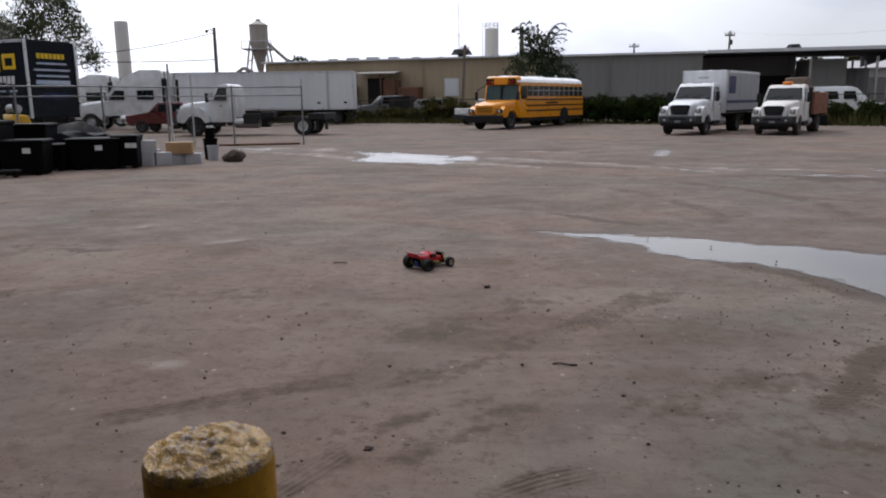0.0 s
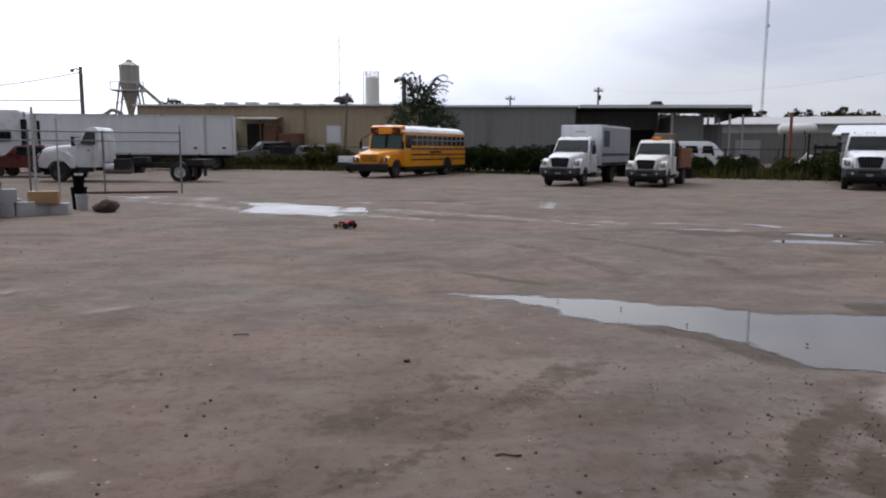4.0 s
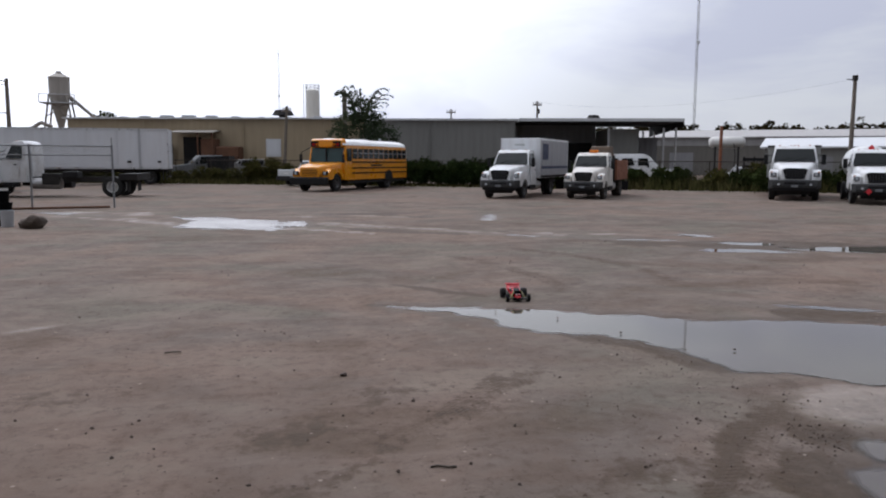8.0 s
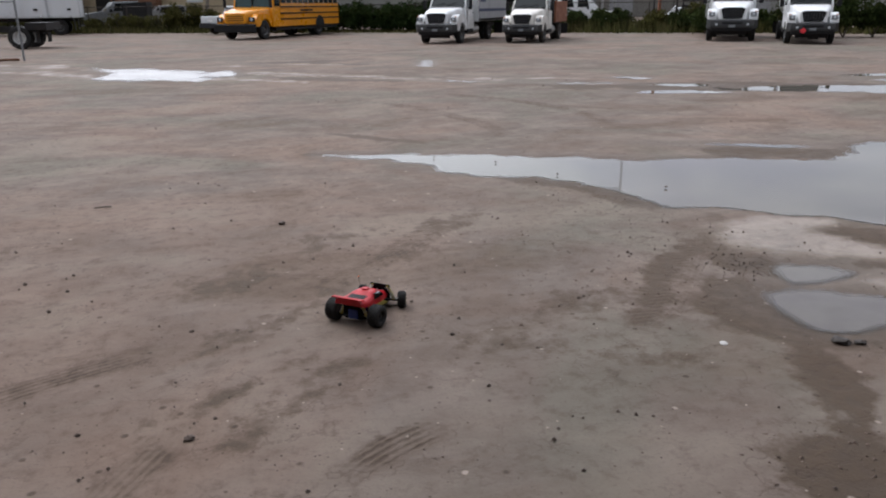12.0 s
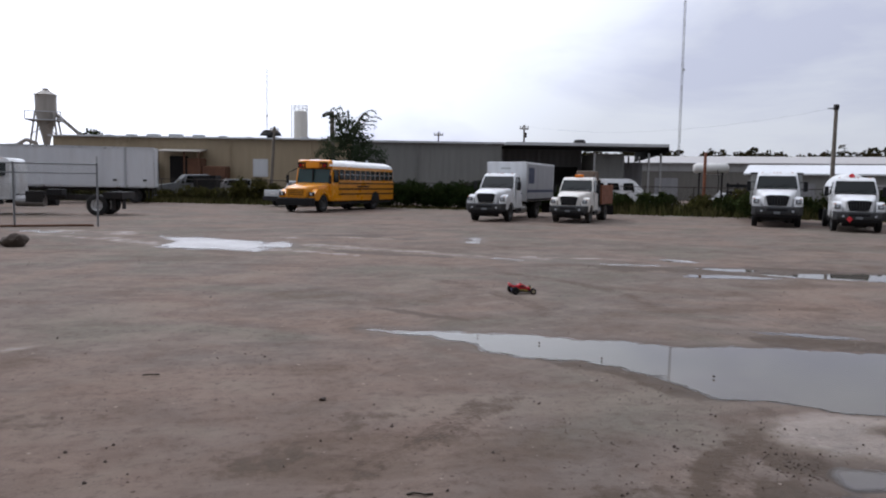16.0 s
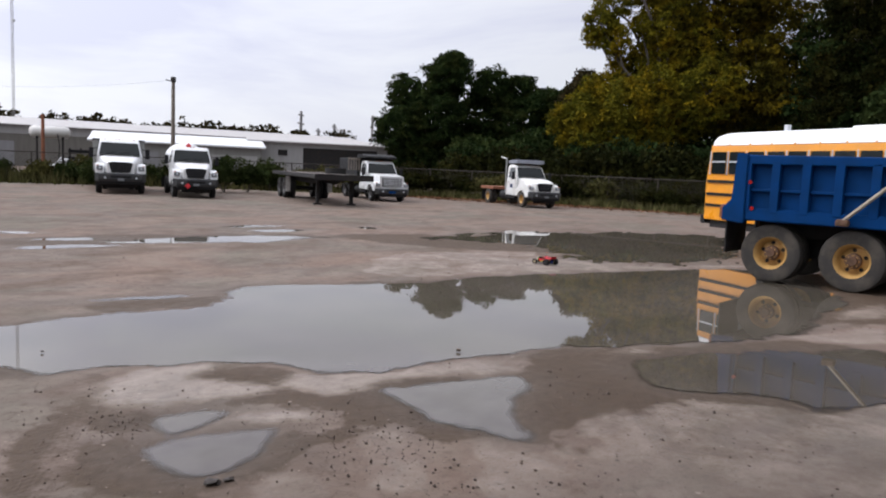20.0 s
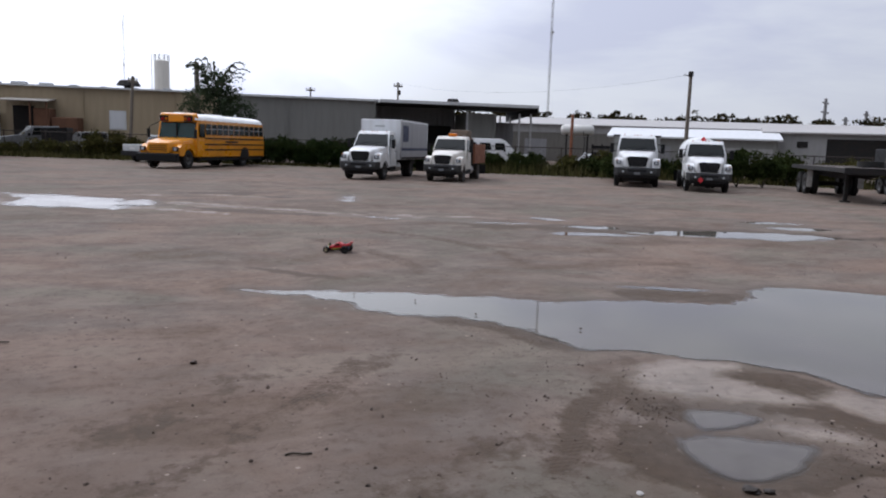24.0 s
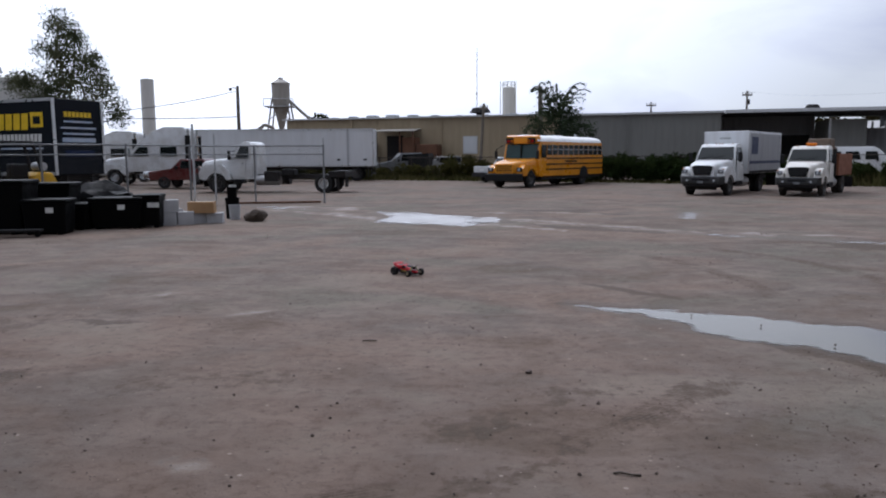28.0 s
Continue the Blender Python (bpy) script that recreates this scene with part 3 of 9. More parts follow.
# old stains, nearly dry
FAINT = [
    (0.85, 5.28, 0.34, 0.13, 50), (1.22, 5.40, 0.20, 0.10, 45), (1.80, 5.42, 0.42, 0.12, 45), (1.05, 4.60, 0.55, 0.12, 38), (0.42, 4.05, 0.40, 0.10, 42), (-0.05, 4.68, 0.50, 0.24, -5), (-3.45, 4.20, 0.50, 0.42, -30), (-3.95, 5.55, 0.75, 0.14, 35), (3.45, 4.55, 0.60, 0.12, 44),
    (2.05, 3.55, 0.50, 0.20, 20), (0.25, 3.05, 0.40, 0.10, 40), (1.55, 3.20, 0.60, 0.16, -30), (-2.0, 5.6, 0.7, 0.2, 10), (-5.2, 7.6, 1.2, 0.3, 25)]
SILT = [
    (-4.6, 23.4, 2.6, 0.14, -44), (-2.6, 21.9, 1.4, 0.10, -30), (7.6, 16.4, 1.2, 0.10, -28),
    (-2.30, 8.26, 0.24, 0.06, 30), (-3.78, 9.30, 0.16, 0.05, 40), (-1.6, 4.09, 0.06, 0.03, 0), (7.6, 1.62, 0.20, 0.07, -45), (7.85, 0.86, 0.20, 0.08, -45), (2.60, 1.90, 0.20, 0.10, 50)]
# tyre marks: from x, y to x, y, bow to the side, width, depth
TREADS = [
    (0.49, 4.22, 1.98, 5.51, 0.03, 0.24, 1.0), (2.12, 3.20, 3.40, 4.50, -0.06, 0.23, 0.7), (-1.60, 3.17, -0.36, 3.74, 0.02, 0.20, 1.4), (-0.56, 2.40, -0.26, 2.86, 0.0, 0.17, 1.35), (0.36, 2.40, 0.80, 2.62, 0.02, 0.17, 1.3),
    (3.05, 13.4, 3.85, 8.90, 0.35, 0.31, 1.0), (4.20, 14.6, 5.60, 9.10, 0.75, 0.31, 1.0), (2.76, 1.78, 3.02, 1.38, 0.0, 0.17, 1.3), (-4.6, 5.1, -3.3, 6.05, 0.05, 0.21, 1.1), (4.4, 0.3, 6.1, 1.2, 0.1, 0.21, 0.5), (-9.0, 9.6, -6.6, 12.4, 0.2, 0.29, 1.1)]
LEVEL = -0.012


def blobs(x, y, spots, wobble=0.35, seed=5):
    """How far inside the nearest hollow or stain, in metres (negative: outside)."""
    best = np.full(x.shape, -9.0)
    n = fbm(x * 1.3, y * 1.3, seed, 4) + 0.55 * fbm(x * 5.0, y * 5.0, seed + 9, 4)
    wx_, wy_ = fbm(x * 1.1, y * 1.1, seed + 3, 4), fbm(x * 1.1, y * 1.1, seed + 4, 4)
    x, y = x + 0.20 * wx_, y + 0.20 * wy_
    for cx, cy, a, b, turn in spots:
        c, s = math.cos(radians(turn)), math.sin(radians(turn))
        u, v = ((x - cx) * c + (y - cy) * s) / a, (-(x - cx) * s + (y - cy) * c) / b
        best = np.maximum(best, (1 - np.sqrt(u * u + v * v)) * b + n * wobble * min(b, 0.7))
    return best


def rounded(ring, cuts=4):
    """A closed outline drawn out to a smooth curve through its corners."""
    p = np.array(ring)
    q, r, o = np.roll(p, -1, 0), np.roll(p, -2, 0), np.roll(p, 1, 0)
    out = [p + 0.5 * t * (q - o) + t * t * (o - 2.5 * p + 2 * q - 0.5 * r) + t ** 3 * (1.5 * p - 1.5 * q + 0.5 * r - 0.5 * o) for t in np.arange(cuts) / cuts]
    return np.stack(out, 1).reshape(-1, 2)


def inside(x, y, rings, ragged, seed):
    """How far within the nearest of the outlines, in metres (negative: outside)."""
    best = np.full(x.shape, -9.0)
    for ring in rings:
        p = rounded(ring)
        lo, hi = p.min(0) - 1.6, p.max(0) + 1.6
        w = (x > lo[0]) & (x < hi[0]) & (y > lo[1]) & (y < hi[1])
        u, v = x[w], y[w]
        near, odd = np.full(u.shape, 1e9), np.zeros(u.shape, bool)
        for (x0, y0), (x1, y1) in zip(p, np.roll(p, -1, 0)):
            dx, dy = x1 - x0, y1 - y0
            t = np.clip(((u - x0) * dx + (v - y0) * dy) / (dx * dx + dy * dy + 1e-12), 0, 1)
            near = np.minimum(near, (u - x0 - t * dx) ** 2 + (v - y0 - t * dy) ** 2)
            odd ^= ((y0 > v) != (y1 > v)) & (u < x0 + (v - y0) * dx / (dy if abs(dy) > 1e-9 else 1e-9))
        size = min(1.0, 0.35 * min(np.ptp(p[:, 0]), np.ptp(p[:, 1])))
        n = fbm(u * 2.2, v * 2.2, seed, 4) + 0.6 * fbm(u * 7.0, v * 7.0, seed + 7, 3)
        best[w] = np.maximum(best[w], np.where(odd, 1, -1) * np.sqrt(near) + n * ragged * size)
    return best


def tyre_marks(x, y):
    """Mask of the tyre marks, and the way along and across them in metres."""
    mask, along, across = np.zeros(x.shape), np.zeros(x.shape), np.zeros(x.shape)
    for x0, y0, x1, y1, bow, w, deep in TREADS:
        long = math.hypot(x1 - x0, y1 - y0)
        ux, uy = (x1 - x0) / long, (y1 - y0) / long
        u = (x - x0) * ux + (y - y0) * uy
        v = -(x - x0) * uy + (y - y0) * ux - bow * 4 * (u / long) * (1 - u / long)
        m = smooth(-0.10, 0.18, np.minimum(u, long - u) / max(long, 0.8)) * (1 - smooth(0.75, 1.1, np.abs(v) / w * 2 + 0.25 * fbm(x * 4, y * 4, 88, 2)))
        m = m * deep
        hit_ = m > mask
        mask, along, across = np.where(hit_, m, mask), np.where(hit_, u, along), np.where(hit_, v, across)
    return mask, along, across


def damp_shade_at(x, y):
    faint = np.minimum(blobs(x, y, FAINT, 0.7, 47), -0.002)
    return np.maximum(np.maximum(blobs(x, y, DAMP_AND_SHADE, 0.45, 41), faint), inside(x, y, MUD_SHAPES, 0.22, 43))


def silt_at(x, y):
    thin = np.minimum(inside(x, y, DRY_SHAPES, 0.25, 65), 0.004)
    return np.maximum(np.maximum(blobs(x, y, SILT, 0.45, 61), thin), inside(x, y, SILT_SHAPES, 0.18, 63))


def ground_height(x, y):
    near = np.exp(-((x - 3) ** 2 + (y - 4) ** 2) / 500.0)
    h = 0.0035 * fbm(x * 0.8, y * 0.8, 21, 3) * np.exp(-(x ** 2 + y ** 2) / 110.0) + near * (0.0035 * fbm(x * 4.0, y * 4.0, 31, 3) + 0.0030 * np.abs(fbm(x * 9.0, y * 9.0, 35, 2)))
    mud = smooth(-0.05, 0.12, damp_shade_at(x, y)) * near
    h = h + mud * (0.006 * np.abs(fbm(x * 8.0, y * 8.0, 51, 2)) - 0.002)
    p = np.maximum(blobs(x, y, POOLS + WET, 0.42), np.maximum(inside(x, y, SHORES, 0.16, 6), inside(x, y, BROAD, 0.9, 12) - 0.25))
    return h - 0.05 * smooth(-0.16, 0.22, p), p


def axis(lo, hi, fine, growth, far_lo, far_hi):
    mid = np.arange(lo, hi, fine)
    up, down = [hi], [lo]
    while up[-1] < far_hi:
        up.append(up[-1] + fine + growth * (up[-1] - hi))
    while down[-1] > far_lo:
        down.append(down[-1] - fine - growth * (lo - down[-1]))
    return np.array(down[:0:-1] + list(mid) + up)


def sheet(name, xs, ys, zz, material):
    nx, ny = len(xs), len(ys)
    X, Y = np.meshgrid(xs, ys)
    co = np.stack([X, Y, zz], -1).reshape(-1, 3)
    i = np.arange(nx * ny).reshape(ny, nx)
    q = np.stack([i[:-1, :-1], i[:-1, 1:], i[1:, 1:], i[1:, :-1]], -1).reshape(-1, 4)
    me = bpy.data.meshes.new(name)
    me.vertices.add(len(co)), me.loops.add(q.size), me.polygons.add(len(q))
    me.vertices.foreach_set("co", co.ravel())
    me.loops.foreach_set("vertex_index", q.ravel())
    me.polygons.foreach_set("loop_start", np.arange(0, q.size, 4))
    me.polygons.foreach_set("use_smooth", np.ones(len(q), bool))
    me.update(calc_edges=True)
    me.materials.append(material)
    return me


def nvoronoi(nt, vec, scale):
    n = nt.nodes.new("ShaderNodeTexVoronoi")
    n.inputs["Scale"].default_value = scale
    nt.links.new(vec, n.inputs["Vector"])
    sep = nt.nodes.new("ShaderNodeSeparateColor")
    nt.links.new(n.outputs["Color"], sep.inputs[0])
    return n.outputs["Distance"], sep.outputs[0], sep.outputs[1]


def nsmear(nt, vec, turn, sx, sy, scale, detail, rough, distort):
    """Noise drawn out along one direction."""
    mp = nt.nodes.new("ShaderNodeMapping")
    mp.inputs["Rotation"].default_value, mp.inputs["Scale"].default_value = (0, 0, radians(turn)), (sx, sy, 1)
    nt.links.new(vec, mp.inputs["Vector"])
    n = nt.nodes.new("ShaderNodeTexNoise")
    for k, v in (("Scale", scale), ("Detail", detail), ("Roughness", rough), ("Distortion", distort)):
        n.inputs[k].default_value = v
    nt.links.new(mp.outputs["Vector"], n.inputs["Vector"])
    return n.outputs["Fac"]


def dirt_material():
    m, nt, b = nodes_of("packed_dirt")
    co = nt.nodes.new("ShaderNodeNewGeometry").outputs["Position"]

    def attr(name):
        a = nt.nodes.new("ShaderNodeAttribute")
        a.attribute_name = name
        return a.outputs["Fac"]

    def edge(v, lo, hi, amount):
        return nmap(nt, v, lo, hi, 0.0, amount)
    big, mid, fine, grit = nnoise(nt, co, 0.24, 5), nnoise(nt, co, 1.7, 8, 0.64), nnoise(nt, co, 9.0, 6, 0.68), nnoise(nt, co, 60.0, 3, 0.6)
    smear = nsmear(nt, co, 33, 0.8, 1.3, 1.6, 8, 0.60, 0.8)
    cross = nsmear(nt, co, -40, 0.8, 1.4, 2.3, 8, 0.62, 1.0)
    clay = nsmear(nt, co, 10, 0.8, 1.2, 0.9, 9, 0.60, 1.4)
    col = nmix(nt, edge(mid, 0.40, 0.60, 1.0), (0.170, 0.132, 0.110), (0.129, 0.098, 0.081))
    col = nmix(nt, edge(big, 0.42, 0.60, 0.85), col, nmix(nt, edge(mid, 0.38, 0.62, 1.0), (0.145, 0.122, 0.106), (0.114, 0.094, 0.081)))
    col = nmix(nt, edge(clay, 0.51, 0.62, 0.40), col, (0.131, 0.092, 0.070))
    col = nmix(nt, edge(clay, 0.47, 0.38, 0.42), col, (0.196, 0.158, 0.134))
    col = nmix(nt, edge(smear, 0.52, 0.66, 0.24), col, (0.091, 0.066, 0.053))
    col = nmix(nt, edge(cross, 0.53, 0.66, 0.24), col, (0.100, 0.076, 0.061))
    col = nmix(nt, edge(cross, 0.46, 0.34, 0.26), col, (0.192, 0.160, 0.137))
    # pinkish clay, greenish grey grit and brown loam in ragged drifts
    hue, loam = nsmear(nt, co, 62, 0.9, 1.1, 0.30, 8, 0.58, 0.8), nsmear(nt, co, -18, 0.8, 1.2, 0.62, 8, 0.60, 0.8)
    col = nmix(nt, edge(hue, 0.50, 0.62, 0.50), col, nmix(nt, edge(fine, 0.36, 0.64, 1.0), (0.207, 0.147, 0.115), (0.161, 0.109, 0.084)))
    col = nmix(nt, edge(hue, 0.48, 0.38, 0.55), col, nmix(nt, edge(fine, 0.36, 0.64, 1.0), (0.137, 0.127, 0.102), (0.100, 0.093, 0.073)))
    col = nmix(nt, edge(loam, 0.53, 0.66, 0.60), col, nmix(nt, edge(fine, 0.36, 0.64, 1.0), (0.108, 0.078, 0.056), (0.072, 0.051, 0.037)))
    col = nmix(nt, edge(loam, 0.46, 0.35, 0.40), col, (0.201, 0.168, 0.137))
    ragged = nmath(nt, "ADD", nmath(nt, "MULTIPLY", nmath(nt, "SUBTRACT", fine, 0.5), 0.22), nmath(nt, "MULTIPLY", nmath(nt, "SUBTRACT", mid, 0.5), 0.30))
    pool_edge = nmath(nt, "ADD", attr("pool"), nmath(nt, "MULTIPLY", ragged, 2.0))
    ring = edge(pool_edge, -0.34, -0.10, 0.5)
    silt = edge(nmath(nt, "ADD", attr("silt"), nmath(nt, "MULTIPLY", ragged, 1.6)), -0.08, 0.10, 1.0)
    silt = nmath(nt, "MULTIPLY", silt, nmap(nt, attr("pool"), -0.1, 0.0, 1.0, 0.0))
    mud = nmath(nt, "MULTIPLY", edge(nmath(nt, "ADD", attr("damp_shade"), ragged), -0.02, 0.04, 1.0), nmap(nt, fine, 0.34, 0.6, 0.7, 0.95))
    tone = nmix(nt, edge(fine, 0.38, 0.64, 1.0), (0.050, 0.035, 0.024), (0.083, 0.059, 0.041))
    col = nmix(nt, ring, col, nmix(nt, 0.35, tone, (0.120, 0.092, 0.075)))
    col = nmix(nt, mud, col, tone)
    col = nmix(nt, nmath(nt, "MULTIPLY", silt, nmap(nt, mid, 0.38, 0.56, 0.30, 0.9)), col, nmix(nt, edge(fine, 0.36, 0.66, 1.0), (0.253, 0.205, 0.168), (0.198, 0.157, 0.127)))
    # tread ribs and lugs pressed into the dirt
    tread = attr("tread")
    slant = nmath(nt, "ADD", attr("along"), nmath(nt, "MULTIPLY", nmath(nt, "ABSOLUTE", attr("across")), 0.8))
    lug = nmath(nt, "SINE", nmath(nt, "MULTIPLY", slant, 2 * math.pi / 0.06))
    rows = nmath(nt, "SINE", nmath(nt, "MULTIPLY", attr("across"), 2 * math.pi / 0.036))
    relief = nmath(nt, "ADD", nmath(nt, "MULTIPLY", rows, nmap(nt, tread, 0.95, 1.25, 0.3, 1.3)), nmath(nt, "ADD", nmath(nt, "MULTIPLY", lug, 0.4), nmap(nt, fine, 0.3, 0.7, -0.7, 0.7)))
    worn = nmath(nt, "MULTIPLY", tread, nmath(nt, "MULTIPLY", nmap(nt, mid, 0.38, 0.56, 0.35, 1.0), nmap(nt, fine, 0.36, 0.58, 0.4, 1.0)))
    pressed = nmath(nt, "MULTIPLY", worn, nmap(nt, relief, -0.5, 0.7, 0.0, 1.0))
    col = nmix(nt, nmath(nt, "MULTIPLY", worn, 0.60), col, (0.089, 0.065, 0.049))
    col = nmix(nt, nmath(nt, "MULTIPLY", pressed, 0.5), col, (0.056, 0.040, 0.030))
    # hairline drying cracks, grains and specks
    n = nt.nodes.new("ShaderNodeTexVoronoi")
    n.feature = "DISTANCE_TO_EDGE"
    n.inputs["Scale"].default_value = 2.6
    warp = nt.nodes.new("ShaderNodeVectorMath")
    warp.operation = "ADD"
    nt.links.new(co, warp.inputs[0])
    nz = nt.nodes.new("ShaderNodeTexNoise")
    nz.inputs["Scale"].default_value, nz.inputs["Detail"].default_value = 3.0, 5
    nt.links.new(co, nz.inputs["Vector"])
    nt.links.new(nz.outputs["Color"], warp.inputs[1])
    nt.links.new(warp.outputs[0], n.inputs["Vector"])
    crack = nmath(nt, "MULTIPLY", nmap(nt, n.outputs["Distance"], 0.030, 0.006, 0.0, 1.0), edge(cross, 0.47, 0.56, 0.45))
    col = nmix(nt, crack, col, nmix(nt, 0.6, col, (0.058, 0.041, 0.033)))
    col = nmix(nt, edge(fine, 0.53, 0.68, 0.7), col, nmix(nt, 0.5, col, (0.058, 0.041, 0.031)))
    col = nmix(nt, edge(grit, 0.54, 0.68, 0.35), col, nmix(nt, 0.5, col, (0.058, 0.041, 0.033)))
    specks = 0.0
    for scale, share in ((14.0, 0.93), (34.0, 0.92)):
        d, r1, r2 = nvoronoi(nt, co, scale)
        dot = nmath(nt, "MULTIPLY", nmath(nt, "GREATER_THAN", r1, share), nmap(nt, d, 0.26, 0.14, 0.0, 1.0))
        col = nmix(nt, nmath(nt, "MULTIPLY", dot, 0.7), col, nmix(nt, nmath(nt, "GREATER_THAN", r2, 0.84), (0.053, 0.039, 0.030), (0.328, 0.270, 0.229)))
        specks = nmath(nt, "ADD", dot, specks)
    nt.links.new(col, b.inputs["Base Color"])
    gloss = nmath(nt, "MAXIMUM", nmath(nt, "MULTIPLY", mud, 0.6), nmath(nt, "MAXIMUM", silt, nmath(nt, "MULTIPLY", ring, 0.8)))
    nt.links.new(nmap(nt, gloss, 0.0, 1.0, 0.84, 0.45), b.inputs["Roughness"])
    nt.links.new(nmap(nt, nmath(nt, "MAXIMUM", silt, ring), 0.0, 1.0, 0.06, 0.24), b.inputs["Specular IOR Level"])
    height = nmath(nt, "ADD", nmath(nt, "MULTIPLY", fine, 1.3), nmath(nt, "MULTIPLY", grit, 0.22))
    height = nmath(nt, "ADD", height, nmath(nt, "MULTIPLY", mid, 0.5))
    height = nmath(nt, "ADD", height, nmath(nt, "MULTIPLY", smear, 0.5))
    height = nmath(nt, "ADD", height, nmath(nt, "MULTIPLY", specks, 0.4))
    height = nmath(nt, "SUBTRACT", height, nmath(nt, "MULTIPLY", pressed, 0.5))
    height = nmath(nt, "SUBTRACT", height, nmath(nt, "MULTIPLY", crack, 0.4))
    nbump(nt, b, height, 0.40, 0.022)
    return m


def water_material(name, rough, scale, ripple, broken=False, bed=((0.066, 0.057, 0.042), (0.098, 0.083, 0.067))):
    m, nt, b = nodes_of(name)
    co = nt.nodes.new("ShaderNodeNewGeometry").outputs["Position"]
    n = nnoise(nt, co, 0.8, 4)
    inner = nt.nodes.new("ShaderNodeAttribute")
    inner.attribute_name = "inner"
    murk = nmap(nt, inner.outputs["Fac"], 0.20, 0.46, 0.0, 1.0)
    silty = nmix(nt, nmap(nt, nnoise(nt, co, 3.0, 5), 0.35, 0.65, 0, 1), (0.108, 0.094, 0.081), (0.088, 0.075, 0.064))
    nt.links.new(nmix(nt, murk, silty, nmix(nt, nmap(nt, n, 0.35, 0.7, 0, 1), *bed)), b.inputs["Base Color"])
    b.inputs["Roughness"].default_value = rough
    b.inputs["IOR"].default_value = 1.333
    nbump(nt, b, nnoise(nt, co, scale, 2), ripple, 0.004 if rough < 0.1 else 0.03)
    # the film thins out over the shore until the mud shows through
    a = nt.nodes.new("ShaderNodeAttribute")
    a.attribute_name = "depth"
    film = nmath(nt, "ADD", a.outputs["Fac"], nmath(nt, "MULTIPLY", nmath(nt, "SUBTRACT", nnoise(nt, co, 7.0, 5, 0.65), 0.5), 0.012))
    film = nmap(nt, film, 0.0, 0.017, 0.0, 1.0)
    if broken:
        crumbs = nmap(nt, nsmear(nt, co, 12, 0.7, 1.4, 1.9, 6, 0.65, 0.6), 0.43, 0.49, 0.0, 1.0)
        film = nmath(nt, "MULTIPLY", film, nmath(nt, "MAXIMUM", crumbs, nmap(nt, inner.outputs["Fac"], 0.50, 0.70, 0.0, 1.0)))
    clear = nt.nodes.new("ShaderNodeBsdfTransparent")
    mx = nt.nodes.new("ShaderNodeMixShader")
    nt.links.new(film, mx.inputs[0])
    nt.links.new(clear.outputs[0], mx.inputs[1])
    nt.links.new(b.outputs[0], mx.inputs[2])
    nt.links.new(mx.outputs[0], nt.nodes["Material Output"].inputs["Surface"])
    return m


gx, gy = axis(-2.5, 8.0, 0.04, 0.04, -2500, 2500), axis(0.8, 9.0, 0.04, 0.04, -2500, 2500)
GX, GY = np.meshgrid(gx, gy)
gh, gp = ground_height(GX, GY)
far = np.sqrt(GX ** 2 + GY ** 2) > 70
gh[far] = np.where(gh[far] < -0.01, -0.006, gh[far])
ground = new("ground", sheet("ground", gx, gy, gh, dirt_material()))
tread, track_u, track_v = tyre_marks(GX, GY)
tread = tread * (1 - smooth(-0.1, 0.05, gp))
for key, val in (("damp_shade", damp_shade_at(GX, GY)), ("silt", silt_at(GX, GY)), ("pool", gp), ("tread", tread), ("along", track_u), ("across", track_v)):
    at = ground.data.attributes.new(key, "FLOAT", "POINT")
    at.data.foreach_set("value", np.clip(val, -3, 9).ravel().astype(np.float32))
tagged(ground, "packed reddish-grey dirt yard with wet hollows and tyre marks", "ground", kind="structure")
# pale bed colour stands in for the sky mirrored by the ripples
RIPPLED = water_material("sky_pale_rain_water", 0.27, 14.0, 0.9, True, ((0.36, 0.345, 0.335), (0.27, 0.255, 0.245)))


def pond(name, material, x0, x1, y0, y1):
    """Level water over part of the yard, with its depth kept at every point."""
    ix, iy = np.where((gx >= x0) & (gx <= x1))[0], np.where((gy >= y0) & (gy <= y1))[0]
    deep = LEVEL - gh[iy[0]:iy[-1] + 1, ix[0]:ix[-1] + 1]
    ob = new(name, sheet(name, gx[ix], gy[iy], np.full(deep.shape, LEVEL), material))
    for key, val in (("depth", deep), ("inner", inner[iy[0]:iy[-1] + 1, ix[0]:ix[-1] + 1])):
        at = ob.data.attributes.new(key, "FLOAT", "POINT")
        at.data.foreach_set("value", val.ravel().astype(np.float32))
    return ob


# pale silt clouds the small shallow puddles alone
inner = gp + 0.4 * smooth(1.7, 2.6, np.hypot(GX - 4.4, GY - 2.5))
split = gy[np.argmin(np.abs(gy - 14.5))]
tagged(pond("water", water_material("muddy_rain_water", 0.012, 3.0, 0.008), -12, 34, -8, split), "shallow muddy rainwater standing in the hollows of the yard", "puddle", kind="structure")
tagged(pond("water_far", RIPPLED, -12, 34, split, 34), "wind-rippled rainwater in shallow wheel tracks, coloured pale for reflected sky", "puddle", kind="structure")
